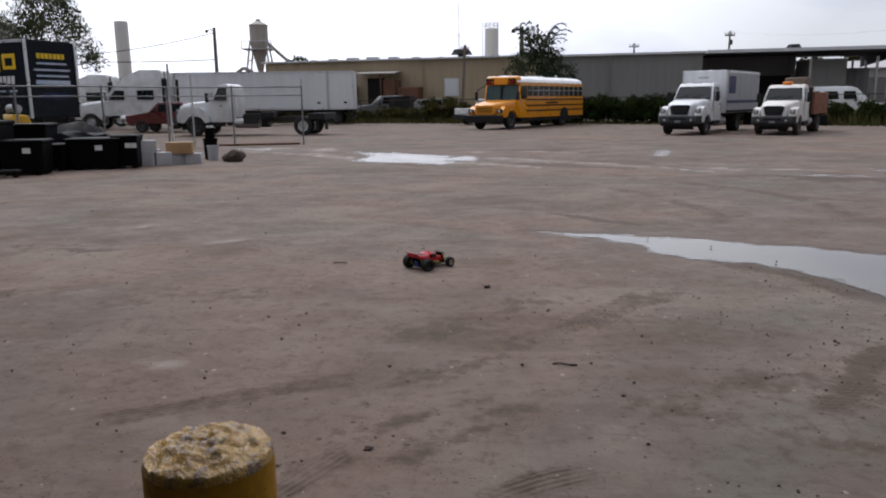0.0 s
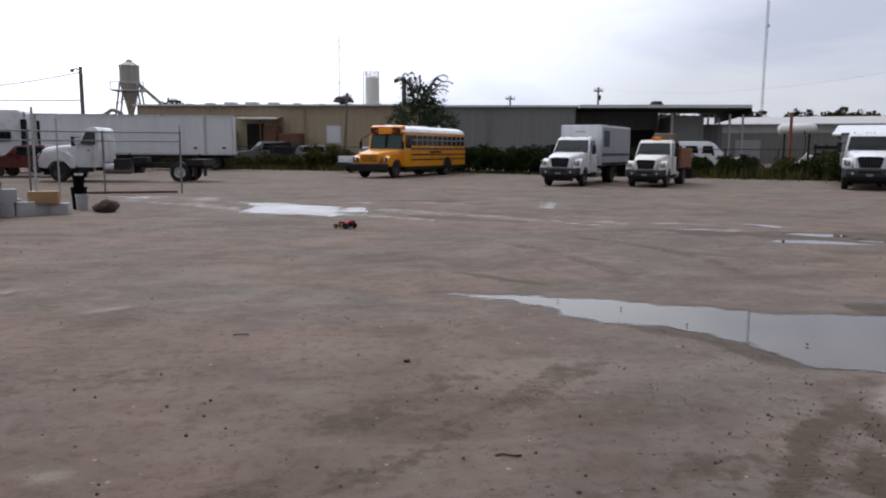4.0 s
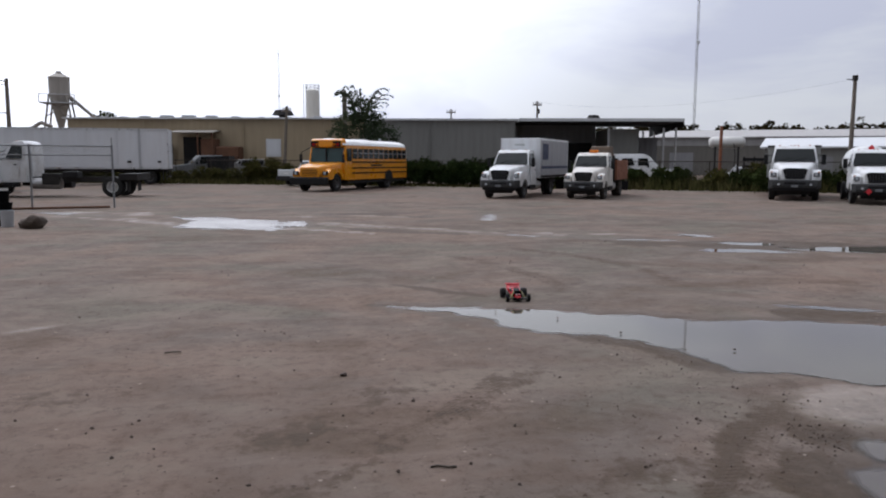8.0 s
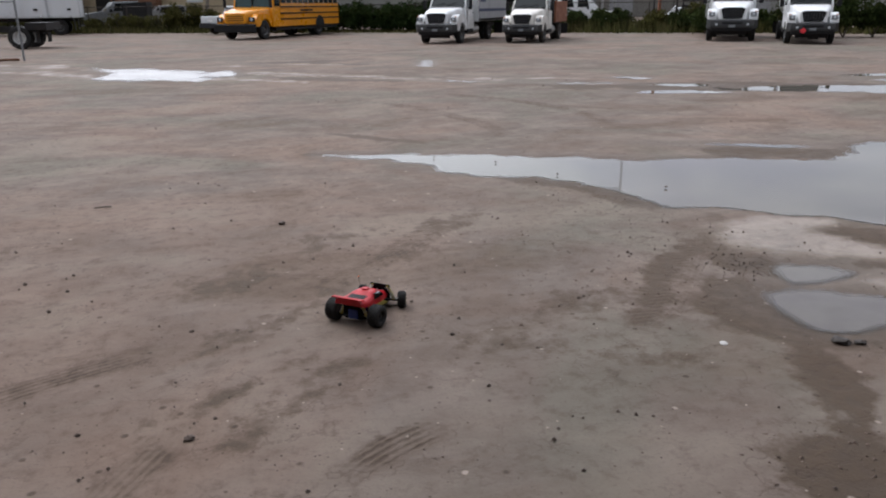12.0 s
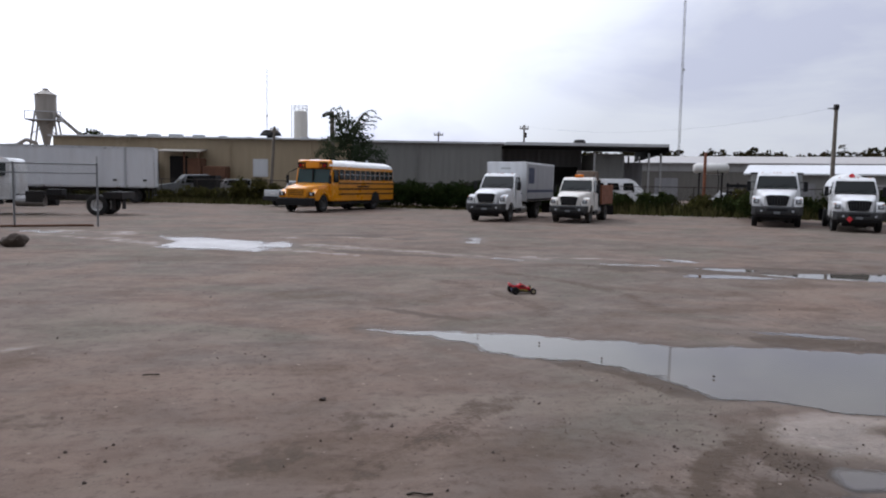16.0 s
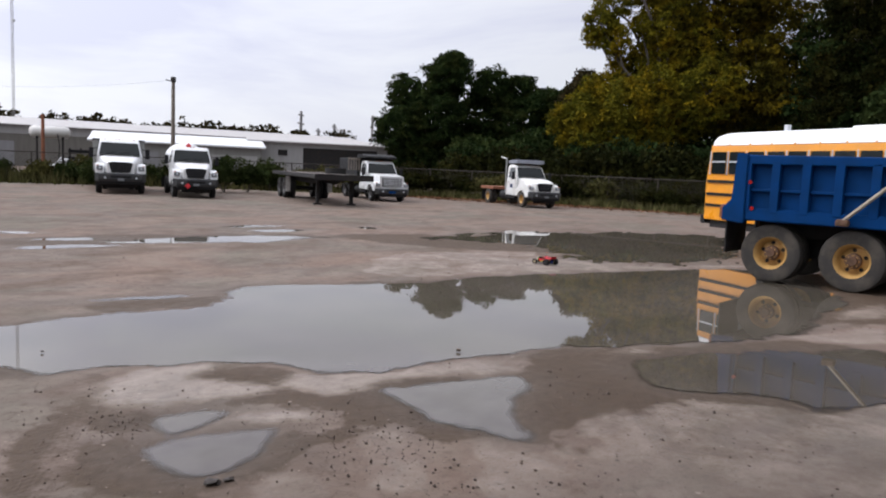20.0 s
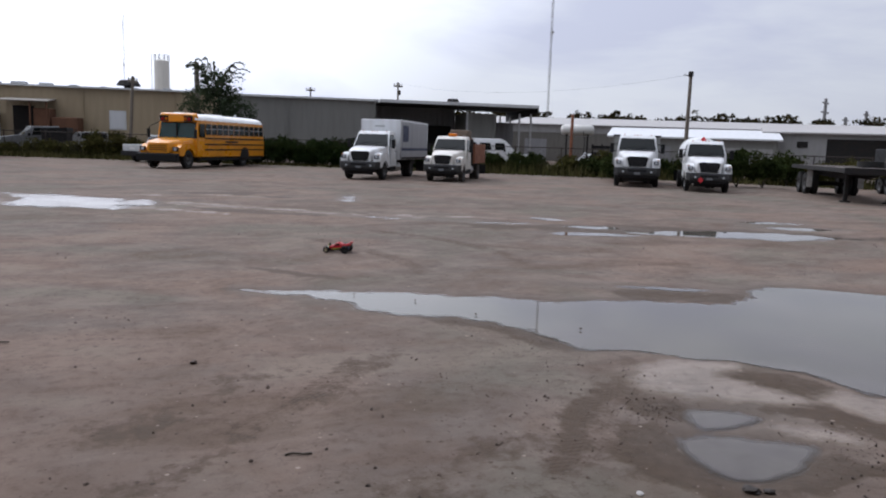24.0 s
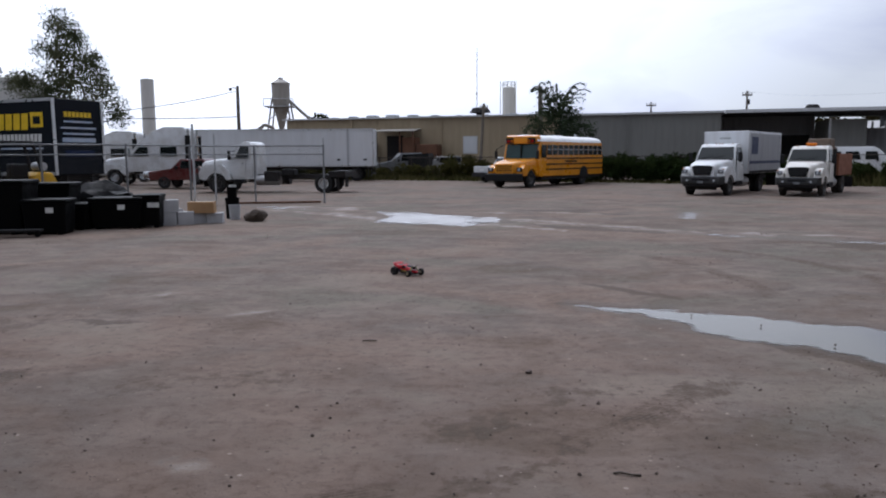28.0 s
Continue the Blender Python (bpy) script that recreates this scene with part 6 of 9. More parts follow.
def school_bus(x, y, rz, label, rear_mark=False):
    root = thing("school_bus", pose(x, y, 0, 0, 0, rz), label, "bus", "school buses")
    L = 9.3

    def bh(yy, z):
        return 1.2 if z < 2.3 else (1.2 - 0.06 * (z - 2.3) / 0.4 if z < 2.7 else 1.14 - 0.75 * ((z - 2.7) / 0.36) ** 2)
    prof = [(0.75, 0.62), (0.75, 1.55), (0.95, 2.62), (L, 2.62), (L + 0.06, 1.6), (L + 0.06, 0.62)]
    body = part("body", prism(bmesh.new(), prof, bh, bev=0.03), YELLOW, root, "yellow bus body")
    ring = []
    for yy in (0.78, 0.98, L - 0.1, L + 0.02):
        k = 1.0 if 0.9 < yy < L - 0.05 else 0.93
        top = 3.02 if 0.9 < yy < L - 0.05 else 2.92
        ring.append([(-1.165 * k, yy, 2.62)] + [(-1.165 * k * math.cos(radians(a)), yy, 2.62 + (top - 2.62) * math.sin(radians(a)) ** 0.8) for a in range(15, 170, 15)] + [(1.165 * k, yy, 2.62)])
    roof = shade(part("roof", loft(bmesh.new(), ring), BUS_ROOF, root, "white rounded bus roof"))
    part("front_cap", loft(bmesh.new(), [rrect(0.70, 1.0, 2.50, 2.92, 0.16), rrect(0.99, 1.14, 2.50, 3.0, 0.16)]), YELLOW, root, "yellow front cap")
    part("grille_panel", boxed(-0.60, 0.60, -1.135, -1.10, 0.84, 1.33, bev=0.02), YELLOW, root)
    part("sign_panel", boxed(-0.44, 0.44, 0.655, 0.698, 2.53, 2.86, bev=0.01), YELLOW, root)
    part("windshield_post", boxed(-0.03, 0.03, 0.69, 0.76, 1.66, 2.5), BLACK, root).matrix_basis = pose(0, 0, 0)
    for s in (-1, 1):
        for k, x0 in ((0, 0.52), (1, 0.74)):
            part("warning_lamp", cyl(bmesh.new(), (s * (x0 + 0.05), 0.70, 2.66), (s * (x0 + 0.05), 0.640, 2.66), 0.09, n=14), RED if k else DULL_AMBER, root)
            part("warning_lamp", cyl(bmesh.new(), (s * (x0 + 0.05), L + 0.05, 2.72), (s * (x0 + 0.05), L + 0.10, 2.72), 0.09, n=14), RED if k else AMBER, root)
        part("lamp_hood", boxed(min(s * 0.48, s * 0.98), max(s * 0.48, s * 0.98), 0.660, 0.70, 2.52, 2.84), BLACK, root)
    rings = [rrect(-1.12, 0.62, 0.80, 1.36, 0.14), rrect(-0.95, 0.78, 0.76, 1.46, 0.18), rrect(-0.2, 0.92, 0.74, 1.55, 0.18), rrect(0.8, 1.05, 0.72, 1.66, 0.14)]
    shade(part("hood", loft(bmesh.new(), rings), YELLOW, root))
    g = part("grille", boxed(-0.50, 0.50, -1.145, -1.136, 0.90, 1.28), BLACK, root, "dark grille behind yellow bars")
    for k in range(4):
        part("grille_bar", boxed(-0.50, 0.50, -1.160, -1.146, 0.92 + k * 0.10, 0.965 + k * 0.10), YELLOW, g)
    bumper = part("bumper", prism(bmesh.new(), [(-1.34, 0.40), (-1.36, 0.78), (-1.05, 0.82), (-1.05, 0.38)], 1.18, bev=0.03), BLACK, root, "black bumper")
    part("windshield", loft(bmesh.new(), [[(-1.06, 0.715, 1.66), (1.06, 0.715, 1.66), (1.02, 0.87, 2.48), (-1.02, 0.87, 2.48)], [(-1.06, 0.80, 1.66), (1.06, 0.80, 1.66), (1.02, 0.99, 2.48), (-1.02, 0.99, 2.48)]]), TEAL_GLASS, root, "teal-tinted windshield")
    for s in (-1, 1):
        arc = [(0.6 * math.cos(radians(a)), 0.5 + 0.6 * math.sin(radians(a))) for a in range(15, 166, 15)]
        prof = [(-1.0, 0.70), (-1.06, 1.02), (-0.7, 1.30), (0.4, 1.30), (0.72, 1.05), (0.74, 0.70)] + arc
        f = shade(part("fender", slab(bmesh.new(), prof, s * 0.74, s * 1.16, bev=0.03), YELLOW, root))
        part("lamp_bezel", boxed(min(s * 0.78, s * 1.12), max(s * 0.78, s * 1.12), -1.075, -1.0, 0.92, 1.15, bev=0.02), BLACK, f, "black headlight bezel")
        part("headlight", cyl(bmesh.new(), (s * 0.94, -1.06, 1.04), (s * 0.94, -1.085, 1.04), 0.085, n=14), CLEAR, f)
        wheel(root, s * 0.99, 0, 0.5, 0.27, None, None, s)
        for xx in (1.0, 0.70):
            wheel(root, s * xx, 6.55, 0.5, 0.26, None, None, s)
        for k, z in enumerate((1.62, 1.28, 0.98)):
            part("rub_rail", boxed(min(s * 1.203, s * 1.225), max(s * 1.203, s * 1.225), 1.6, L, z, z + 0.075), BLACK, root, "black rub rail")
        n = 11
        for k in range(n):
            y0 = 1.72 + k * 0.69
            w = part("window", boxed(min(s * 1.20, s * 1.212), max(s * 1.20, s * 1.212), y0, y0 + 0.55, 1.86, 2.44), GLASS, root)
            part("window_post", boxed(min(s * 1.203, s * 1.209), max(s * 1.203, s * 1.209), y0 + 0.60, y0 + 0.64, 1.84, 2.46), GALV, root, "pale window post")
            part("window_bar", boxed(min(s * 1.211, s * 1.222), max(s * 1.211, s * 1.222), y0, y0 + 0.55, 2.16, 2.20), ALU, w)
        part("driver_window", boxed(min(s * 1.20, s * 1.212), max(s * 1.20, s * 1.212), 1.0, 1.6, 1.7, 2.44), GLASS, root)
        part("mirror", boxed(min(s * 1.3, s * 1.48), max(s * 1.3, s * 1.48), 0.2, 0.27, 1.62, 2.1, bev=0.03), BLACK, root)
        part("mirror_arm", tube(bmesh.new(), [(s * 1.1, 0.85, 2.5), (s * 1.36, 0.25, 2.2), (s * 1.36, 0.25, 1.7)], 0.02), BLACK, root)
        part("lettering", boxed(min(s * 1.203, s * 1.212), max(s * 1.203, s * 1.212), 4.0, 5.6, 1.42, 1.52), BLACK, root, "plain black bar of lettering")
        part("wheel_arch", slab(bmesh.new(), [(6.55 + 0.62 * math.cos(radians(a)), 0.55 + 0.62 * math.sin(radians(a))) for a in range(0, 181, 20)], s * 1.202, s * 1.215), BLACK, root)
        part("rear_window", boxed(min(s * 0.5, s * 1.02), max(s * 0.5, s * 1.02), L + 0.045, L + 0.075, 1.86, 2.44), GLASS, root)
        part("tail_lamp", cyl(bmesh.new(), (s * 0.95, L + 0.05, 1.45), (s * 0.95, L + 0.10, 1.45), 0.09, n=12), RED, root)
    part("rear_door", boxed(-0.42, 0.42, L + 0.05, L + 0.075, 0.85, 2.5), YELLOW, root)
    part("rear_door_window", boxed(-0.34, 0.34, L + 0.076, L + 0.09, 1.86, 2.42), GLASS, root)
    part("rear_bumper", boxed(-1.16, 1.16, L + 0.06, L + 0.24, 0.50, 0.74, bev=0.03), BLACK, root, "black rear bumper")
    for z in (1.66, 1.30, 1.0):
        part("rear_rail", boxed(-1.2, 1.2, L + 0.062, L + 0.085, z, z + 0.06), BLACK, root)
    part("skirt", boxed(-1.1, 1.1, 1.2, L - 0.1, 0.42, 0.62), CHASSIS, root)
    part("roof_hatch", boxed(-0.3, 0.3, 4.2, 5.4, 2.99, 3.06, bev=0.03), BUS_ROOF, root)
    part("roof_beacon", cyl(bmesh.new(), (0, L - 1.6, 3.0), (0, L - 1.6, 3.18), 0.09, n=12), CLEAR, root)
    for k in range(10):
        part("roof_rib", boxed(-1.17, 1.17, 1.7 + k * 0.76, 1.74 + k * 0.76, 2.60, 2.66), YELLOW, root)
    return root


school_bus(3.15, 43.3, -35, "yellow school bus with a white roof parked by the hedge")
school_bus(17.7, -4.43, -40.5, "yellow school bus with a white roof behind the blue dump truck").scale = (1.0, 1.0, 1.06)


# ---- blue tandem dump truck: mostly its rear is in view ----
HUB_RUST = surface("rusty_hub", (0.10, 0.052, 0.03), 0.8, dirt=(0.04, 0.028, 0.02), amount=0.7, scale=14)


def blue_dump():
    root = thing("dump_truck", pose(15.42, 0.05, 0, 0, 0, -14), "blue tandem-axle dump truck with muddy tan wheels", "truck")
    y0, y1, x1 = -2.36, 1.2, 1.22              # headboard, tailgate, half-width
    zb, zt = 1.14, 2.24
    bed = part("bed", boxed(-x1 + 0.08, x1 - 0.08, y0, y1, zb - 0.05, zt - 0.08), BLUE, root, "blue steel dump bed")
    for s in (-1, 1):
        def sx(a, b):
            return min(s * a, s * b), max(s * a, s * b)
        part("top_rail", boxed(*sx(x1 - 0.08, x1 + 0.06), y0, y1, zt - 0.16, zt, bev=0.02), BLUE, bed)
        part("bottom_rail", slab(bmesh.new(), [(y0, zb - 0.06), (y0, zb + 0.16), (y1, zb + 0.16), (y1, zb - 0.06)], s * (x1 - 0.08), s * (x1 + 0.05), bev=0.02), BLUE, bed)
        for y in (1.11, 0.62, 0.12, -0.40, -0.94, -1.62, y0 + 0.09):
            part("side_post", prism(bmesh.new(), [(y - 0.07, zb + 0.1), (y - 0.07, zt - 0.1), (y + 0.07, zt - 0.1), (y + 0.07, zb + 0.1)], 0.08, bev=0.012), BLUE, bed).matrix_basis = pose(s * (x1 - 0.02), 0, 0)
        part("side_brace", boxed(*sx(x1 - 0.08, x1 + 0.0), y0, y1, zb + 0.46, zb + 0.51, bev=0.012), BLUE, bed)
        part("corner_lamp", cyl(bmesh.new(), (s * (x1 + 0.05), y1 - 0.22, zb + 0.16), (s * (x1 + 0.075), y1 - 0.22, zb + 0.16), 0.035, n=10), RED, bed)
        part("corner_lamp", cyl(bmesh.new(), (s * (x1 + 0.05), y1 - 0.16, zb + 0.62), (s * (x1 + 0.075), y1 - 0.16, zb + 0.62), 0.035, n=10), RED, bed)
        part("front_lamp", boxed(*sx(x1 + 0.05, x1 + 0.08), y0 + 0.1, y0 + 0.22, zb + 0.02, zb + 0.1), AMBER, bed)
        part("chassis_rail", boxed(*sx(0.36, 0.48), -6.0, 1.1, 0.78, 1.08), CHASSIS, root)
        flap = part("mud_flap", boxed(*sx(0.25, 1.2), y1 + 0.22, y1 + 0.26, 0.46, zb - 0.02, bev=0.02), BLACK, root, "black rubber mud flap")
        for y in (0.66, -0.66):
            outer = wheel(root, s * 1.0, y, 0.52, 0.28, MUDDY, RIM_TAN, s)
            part("hub", lathe(bmesh.new(), [(0, 0.10), (0.07, 0.10), (0.09, 0.06), (0.125, 0.05), (0.135, -0.01), (0, -0.01)], 18), HUB_RUST, outer, "dark rusty hub")
            for k in range(5):
                a = 2 * math.pi * (k + 0.3) / 5
                part("hand_hole", cyl(bmesh.new(), (-0.09, 0.18 * math.cos(a), 0.18 * math.sin(a)), (-0.064, 0.18 * math.cos(a), 0.18 * math.sin(a)), 0.034, n=10), CHASSIS, outer)
            wheel(root, s * 0.68, y, 0.52, 0.28, MUDDY, RIM_TAN, s)
        wheel(root, s * 1.0, -4.9, 0.52, 0.30, MUDDY, RIM_TAN, s)
        part("step_tank", cyl(bmesh.new(), (s * 0.85, -2.6, 0.8), (s * 0.85, -3.7, 0.8), 0.3, n=16), ALU, root)
        part("leaf_spring", slab(bmesh.new(), [(-1.3, 0.72), (-0.6, 0.95), (0.6, 0.95), (1.3, 0.72), (0.6, 0.85), (-0.6, 0.85)], s * 0.52, s * 0.6), CHASSIS, root)
    # two black blocks added to keep light out from under the bed
    part("belly_shade_block", boxed(-0.34, 0.34, -5.5, 1.0, 0.42, 0.80, bev=0.04), CHASSIS, root, "black block added for the shade under the truck")
    part("bed_shade_block", boxed(-0.62, 0.62, -2.3, 1.0, 0.82, zb - 0.052), CHASSIS, root)
    for s in (-1, 1):
        part("side_tank", boxed(min(s * 0.5, s * 1.08), max(s * 0.5, s * 1.08), -2.3, -1.34, 0.42, zb - 0.08, bev=0.05), CHASSIS, root, "black side tank")
    part("tailgate", boxed(-x1 - 0.02, x1 + 0.02, y1 + 0.004, y1 + 0.12, zb - 0.1, zt + 0.02, bev=0.02), BLUE, root, "blue tailgate")
    for s in (-1, 1):
        part("tailgate_post", slab(bmesh.new(), [(y1 - 0.10, zb - 0.12), (y1 - 0.10, zt + 0.03), (y1 + 0.10, zt + 0.03), (y1 + 0.13, zb + 0.30), (y1 + 0.30, zb + 0.16), (y1 + 0.30, zb - 0.08)], s * (x1 + 0.02), s * (x1 + 0.10), bev=0.015), BLUE, root)
        part("gate_latch", boxed(min(s * 1.0, s * 1.2), max(s * 1.0, s * 1.2), y1 + 0.26, y1 + 0.40, zb - 0.06, zb + 0.20, bev=0.04), RUST, root, "rusty gate latch")
    for y in (0.66, -0.66):
        part("axle", cyl(bmesh.new(), (-0.95, y, 0.52), (0.95, y, 0.52), 0.11, n=10), CHASSIS, root)
        part("differential", boxed(-0.25, 0.25, y - 0.25, y + 0.25, 0.3, 0.75, bev=0.1), CHASSIS, root)
    part("tarp_arm", tube(bmesh.new(), [(-x1 - 0.14, -0.50, zb + 0.02), (-x1 - 0.14, -1.85, zt + 0.22), (-x1 - 0.14, -2.02, zt + 0.42), (-x1 - 0.14, -2.28, zt + 0.95)], 0.032, n=10), surface("weathered_arm", (0.30, 0.265, 0.205), 0.5, 0.2, dirt=(0.14, 0.11, 0.08), amount=0.6, scale=8), root, "bent weathered tan tarp arm")
    part("arm_pivot", boxed(-x1 - 0.19, -x1 - 0.055, -0.62, -0.42, zb - 0.04, zb + 0.07, bev=0.03), HUB_RUST, root)
    bm = bmesh.new()
    for k in range(9):
        if k != 4:
            box(bm, -x1 - 0.014, -x1 - 0.006, -2.20 + k * 0.05, -2.165 + k * 0.05, zb + 0.66, zb + 0.73)
    box(bm, -x1 - 0.014, -x1 - 0.006, -2.10, -1.92, zb + 0.52, zb + 0.62)
    part("lettering", bm, PAPER, bed, "small white plain bars of lettering")
    part("panel_plate", boxed(-x1 - 0.005, -x1 + 0.07, y0 + 0.02, -1.66, zb + 0.17, zt - 0.17), BLUE, bed)
    part("headboard", boxed(-x1 - 0.05, x1 + 0.05, y0 - 0.12, y0 - 0.003, zb - 0.1, zt + 0.25, bev=0.02), BLUE, root)
    part("cab_back", boxed(-1.1, 1.1, -4.4, -2.9, 0.8, 2.7, bev=0.1), BLUE, root, "blue cab")
    part("rear_window", boxed(-0.7, 0.7, -2.898, -2.88, 1.9, 2.45), GLASS, root)
    shade(part("hood", loft(bmesh.new(), [rrect(-6.1, 0.75, 0.8, 1.6, 0.15), rrect(-4.41, 0.95, 0.8, 1.85, 0.15)]), BLUE, root))
    part("bumper", boxed(-1.15, 1.15, -6.35, -6.12, 0.5, 0.85, bev=0.03), CHROME, root)
    part("exhaust_stack", cyl(bmesh.new(), (-1.0, -2.7, 0.9), (-1.0, -2.7, 3.2), 0.07, n=12), CHROME, root)
    return root


blue_dump()


# ---- long-haul rigs and trailers on the left ----
def sleeper(x, y, rz, label):
    root = thing("semi_tractor", pose(x, y, 0, 0, 0, rz), label, "truck", "long-haul tractors")
    prof = [(1.0, 0.9), (0.95, 1.9), (1.6, 2.75), (2.6, 3.55), (3.4, 3.9), (4.7, 3.88), (4.85, 3.7), (4.85, 0.9)]
    shade(part("cab", prism(bmesh.new(), prof, lambda yy, z: 1.18 if z < 2.6 else 1.18 - 0.16 * (z - 2.6), bev=0.06), WHITE, root, "white sleeper cab"), 30)
    shade(part("hood", loft(bmesh.new(), [rrect(-1.2, 0.72, 0.85, 1.55, 0.2), rrect(-0.6, 0.9, 0.8, 1.75, 0.22), rrect(1.05, 1.08, 0.8, 1.95, 0.2)]), WHITE, root))
    part("windshield", loft(bmesh.new(), [[(-1.02, 0.945, 1.97), (1.02, 0.945, 1.97), (0.98, 1.56, 2.70), (-0.98, 1.56, 2.70)], [(-1.0, 1.1, 1.97), (1.0, 1.1, 1.97), (0.96, 1.7, 2.70), (-0.96, 1.7, 2.70)]]), GLASS, root)
    for s in (-1, 1):
        def sx(a, b):
            return min(s * a, s * b), max(s * a, s * b)
        part("side_window", slab(bmesh.new(), [(1.25, 1.95), (1.75, 2.55), (2.35, 2.55), (2.35, 1.95)], s * 1.181, s * 1.20), GLASS, root)
        part("sleeper_window", boxed(*sx(1.165, 1.20), 3.2, 4.3, 1.95, 2.55, bev=0.01), GLASS, root)
        arc = [(0.62 * math.cos(radians(a)), 0.52 + 0.62 * math.sin(radians(a))) for a in range(15, 166, 15)]
        part("fender", slab(bmesh.new(), [(-1.1, 0.7), (-1.05, 1.2), (-0.5, 1.38), (0.5, 1.38), (0.85, 1.1), (0.9, 0.7)] + arc, s * 0.85, s * 1.2, bev=0.03), WHITE, root)
        wheel(root, s * 1.02, 0, 0.52, 0.3, None, ALU, s)
        for y in (5.6, 6.95):
            wheel(root, s * 1.02, y, 0.52, 0.28, None, ALU, s)
        part("fuel_tank", cyl(bmesh.new(), (s * 0.95, 2.0, 0.72), (s * 0.95, 4.2, 0.72), 0.32, n=18), CHROME, root)
        part("mirror", boxed(*sx(1.35, 1.5), 1.1, 1.25, 1.9, 2.5, bev=0.03), CHROME, root)
        part("mirror_arm", boxed(*sx(1.15, 1.36), 1.15, 1.2, 2.15, 2.2), CHROME, root)
        part("exhaust_stack", cyl(bmesh.new(), (s * 0.9, 5.0, 1.0), (s * 0.9, 5.0, 3.75), 0.09, n=12), CHROME, root)
        part("frame_rail", boxed(*sx(0.36, 0.46), -0.8, 7.6, 0.75, 1.0), CHASSIS, root)
        part("fairing", boxed(*sx(1.0, 1.17), 4.88, 5.2, 0.9, 3.3, bev=0.02), BLACK, root)
    part("bumper", boxed(-1.18, 1.18, -1.5, -1.2, 0.4, 0.85, bev=0.06), CHROME, root)
    part("grille", boxed(-0.55, 0.55, -1.235, -1.19, 0.9, 1.5, bev=0.02), CHROME, root)
    part("front_axle", cyl(bmesh.new(), (-0.9, 0, 0.52), (0.9, 0, 0.52), 0.08, n=8), CHASSIS, root)
    return root


def van_trailer(m, L, wall, label, zt=3.95, name="box_trailer"):
    root = thing(name, m, label, "trailer")
    part("box", boxed(-1.25, 1.25, 0, L, 1.12, zt, bev=0.04), wall, root)
    for s in (-1, 1):
        part("top_rail", boxed(min(s * 1.252, s * 1.275), max(s * 1.252, s * 1.275), 0, L, zt - 0.12, zt), ALU, root)
        part("bottom_rail", boxed(min(s * 1.252, s * 1.28), max(s * 1.252, s * 1.28), 0, L, 1.10, 1.24), ALU, root)
        for y in (L - 2.6, L - 1.3):
            wheel(root, s * 1.0, y, 0.5, 0.28, None, None, s)
        part("landing_leg", boxed(s * 0.8 - 0.07, s * 0.8 + 0.07, 2.4, 2.55, 0, 1.12), CHASSIS, root)
        part("mud_flap", boxed(min(s * 0.7, s * 1.2), max(s * 0.7, s * 1.2), L - 0.4, L - 0.37, 0.3, 1.1), BLACK, root)
        part("door_post", boxed(s * 1.17 - 0.06, s * 1.17 + 0.06, L + 0.002, L + 0.05, 1.12, zt), ALU, root)
    part("underframe", boxed(-0.55, 0.55, 0.4, L - 0.2, 0.85, 1.11), CHASSIS, root)
    part("rear_guard", boxed(-1.1, 1.1, L - 0.12, L - 0.02, 0.5, 0.6), CHASSIS, root)
    for s in (-1, 1):
        part("guard_post", boxed(s * 0.6 - 0.05, s * 0.6 + 0.05, L - 0.12, L - 0.04, 0.6, 1.12), CHASSIS, root)
    return root


sleeper(-23.3, 51.3, -90, "white long-haul tractor with a sleeper cab")
sleeper(-29.9, 58.2, -90, "white long-haul tractor standing behind another")
tr = van_trailer(pose(-20.6, 58.2, 0, 0, 0, -90), 14.0, TRAILER_WHITE, "long plain white box trailer with side doors")
part("side_post", boxed(1.281, 1.30, 10.55, 10.63, 1.25, 3.82), TRAILER_WHITE, tr)
part("side_post", boxed(1.281, 1.31, 12.05, 12.2, 1.12, 3.95), GALV, tr, "dull steel post between the side doors")
for y in (11.3, 13.3):
    part("door_latch", boxed(1.29, 1.34, y, y + 0.25, 1.55, 1.68), CHASSIS, tr)

# dark trailer with a printed side: shapes only
INK = surface("black_blue_print", (0.004, 0.006, 0.010), 0.45, dirt=(0.008, 0.012, 0.02), amount=0.3, scale=0.7, spec=0.12)
PRINT_BLUE = surface("bright_blue_print", (0.008, 0.055, 0.24), 0.4, dirt=(0.003, 0.014, 0.06), amount=0.9, scale=0.8, spec=0.15)
PRINT_YELLOW = surface("yellow_print", (0.75, 0.50, 0.02), 0.35)
PRINT_GREY = surface("pale_print", (0.42, 0.47, 0.55), 0.35, dirt=(0.1, 0.2, 0.4), amount=0.6, scale=3)
tr = van_trailer(pose(-27.65, 35.20, 0, 0, 0, -112), 13.2, INK, "dark box trailer printed in blue, black and yellow", zt=4.12, name="printed_trailer")


def printed(y0, y1, z0, z1, mat, label, shear=0.0, lift=0.0):
    y0, y1, z0, z1 = y0 + 1.0, y1 + 1.0, z0 * 1.07, z1 * 1.07
    prof = [(y0, z0), (y0 + shear, z1), (y1 + shear, z1), (y1, z0)]
    part("print", slab(bmesh.new(), prof, 1.256 + lift, 1.262 + lift), mat, tr, label)


def swoosh(y0, z0, y1, z1, bow, w0, w1, mat, label, lift=0.0):
    """A tapering curved band printed on the side."""
    up, dn = [], []
    for i in range(11):
        t = i / 10
        y, z = y0 + 1.4 + (y1 - y0) * t, z0 + (z1 - z0) * t + bow * 4 * t * (1 - t)
        w = (w0 + (w1 - w0) * t) / 2
        up.append((y, z + w)), dn.append((y, z - w))
    part("print", slab(bmesh.new(), up + dn[::-1], 1.256 + lift, 1.262 + lift), mat, tr, label)


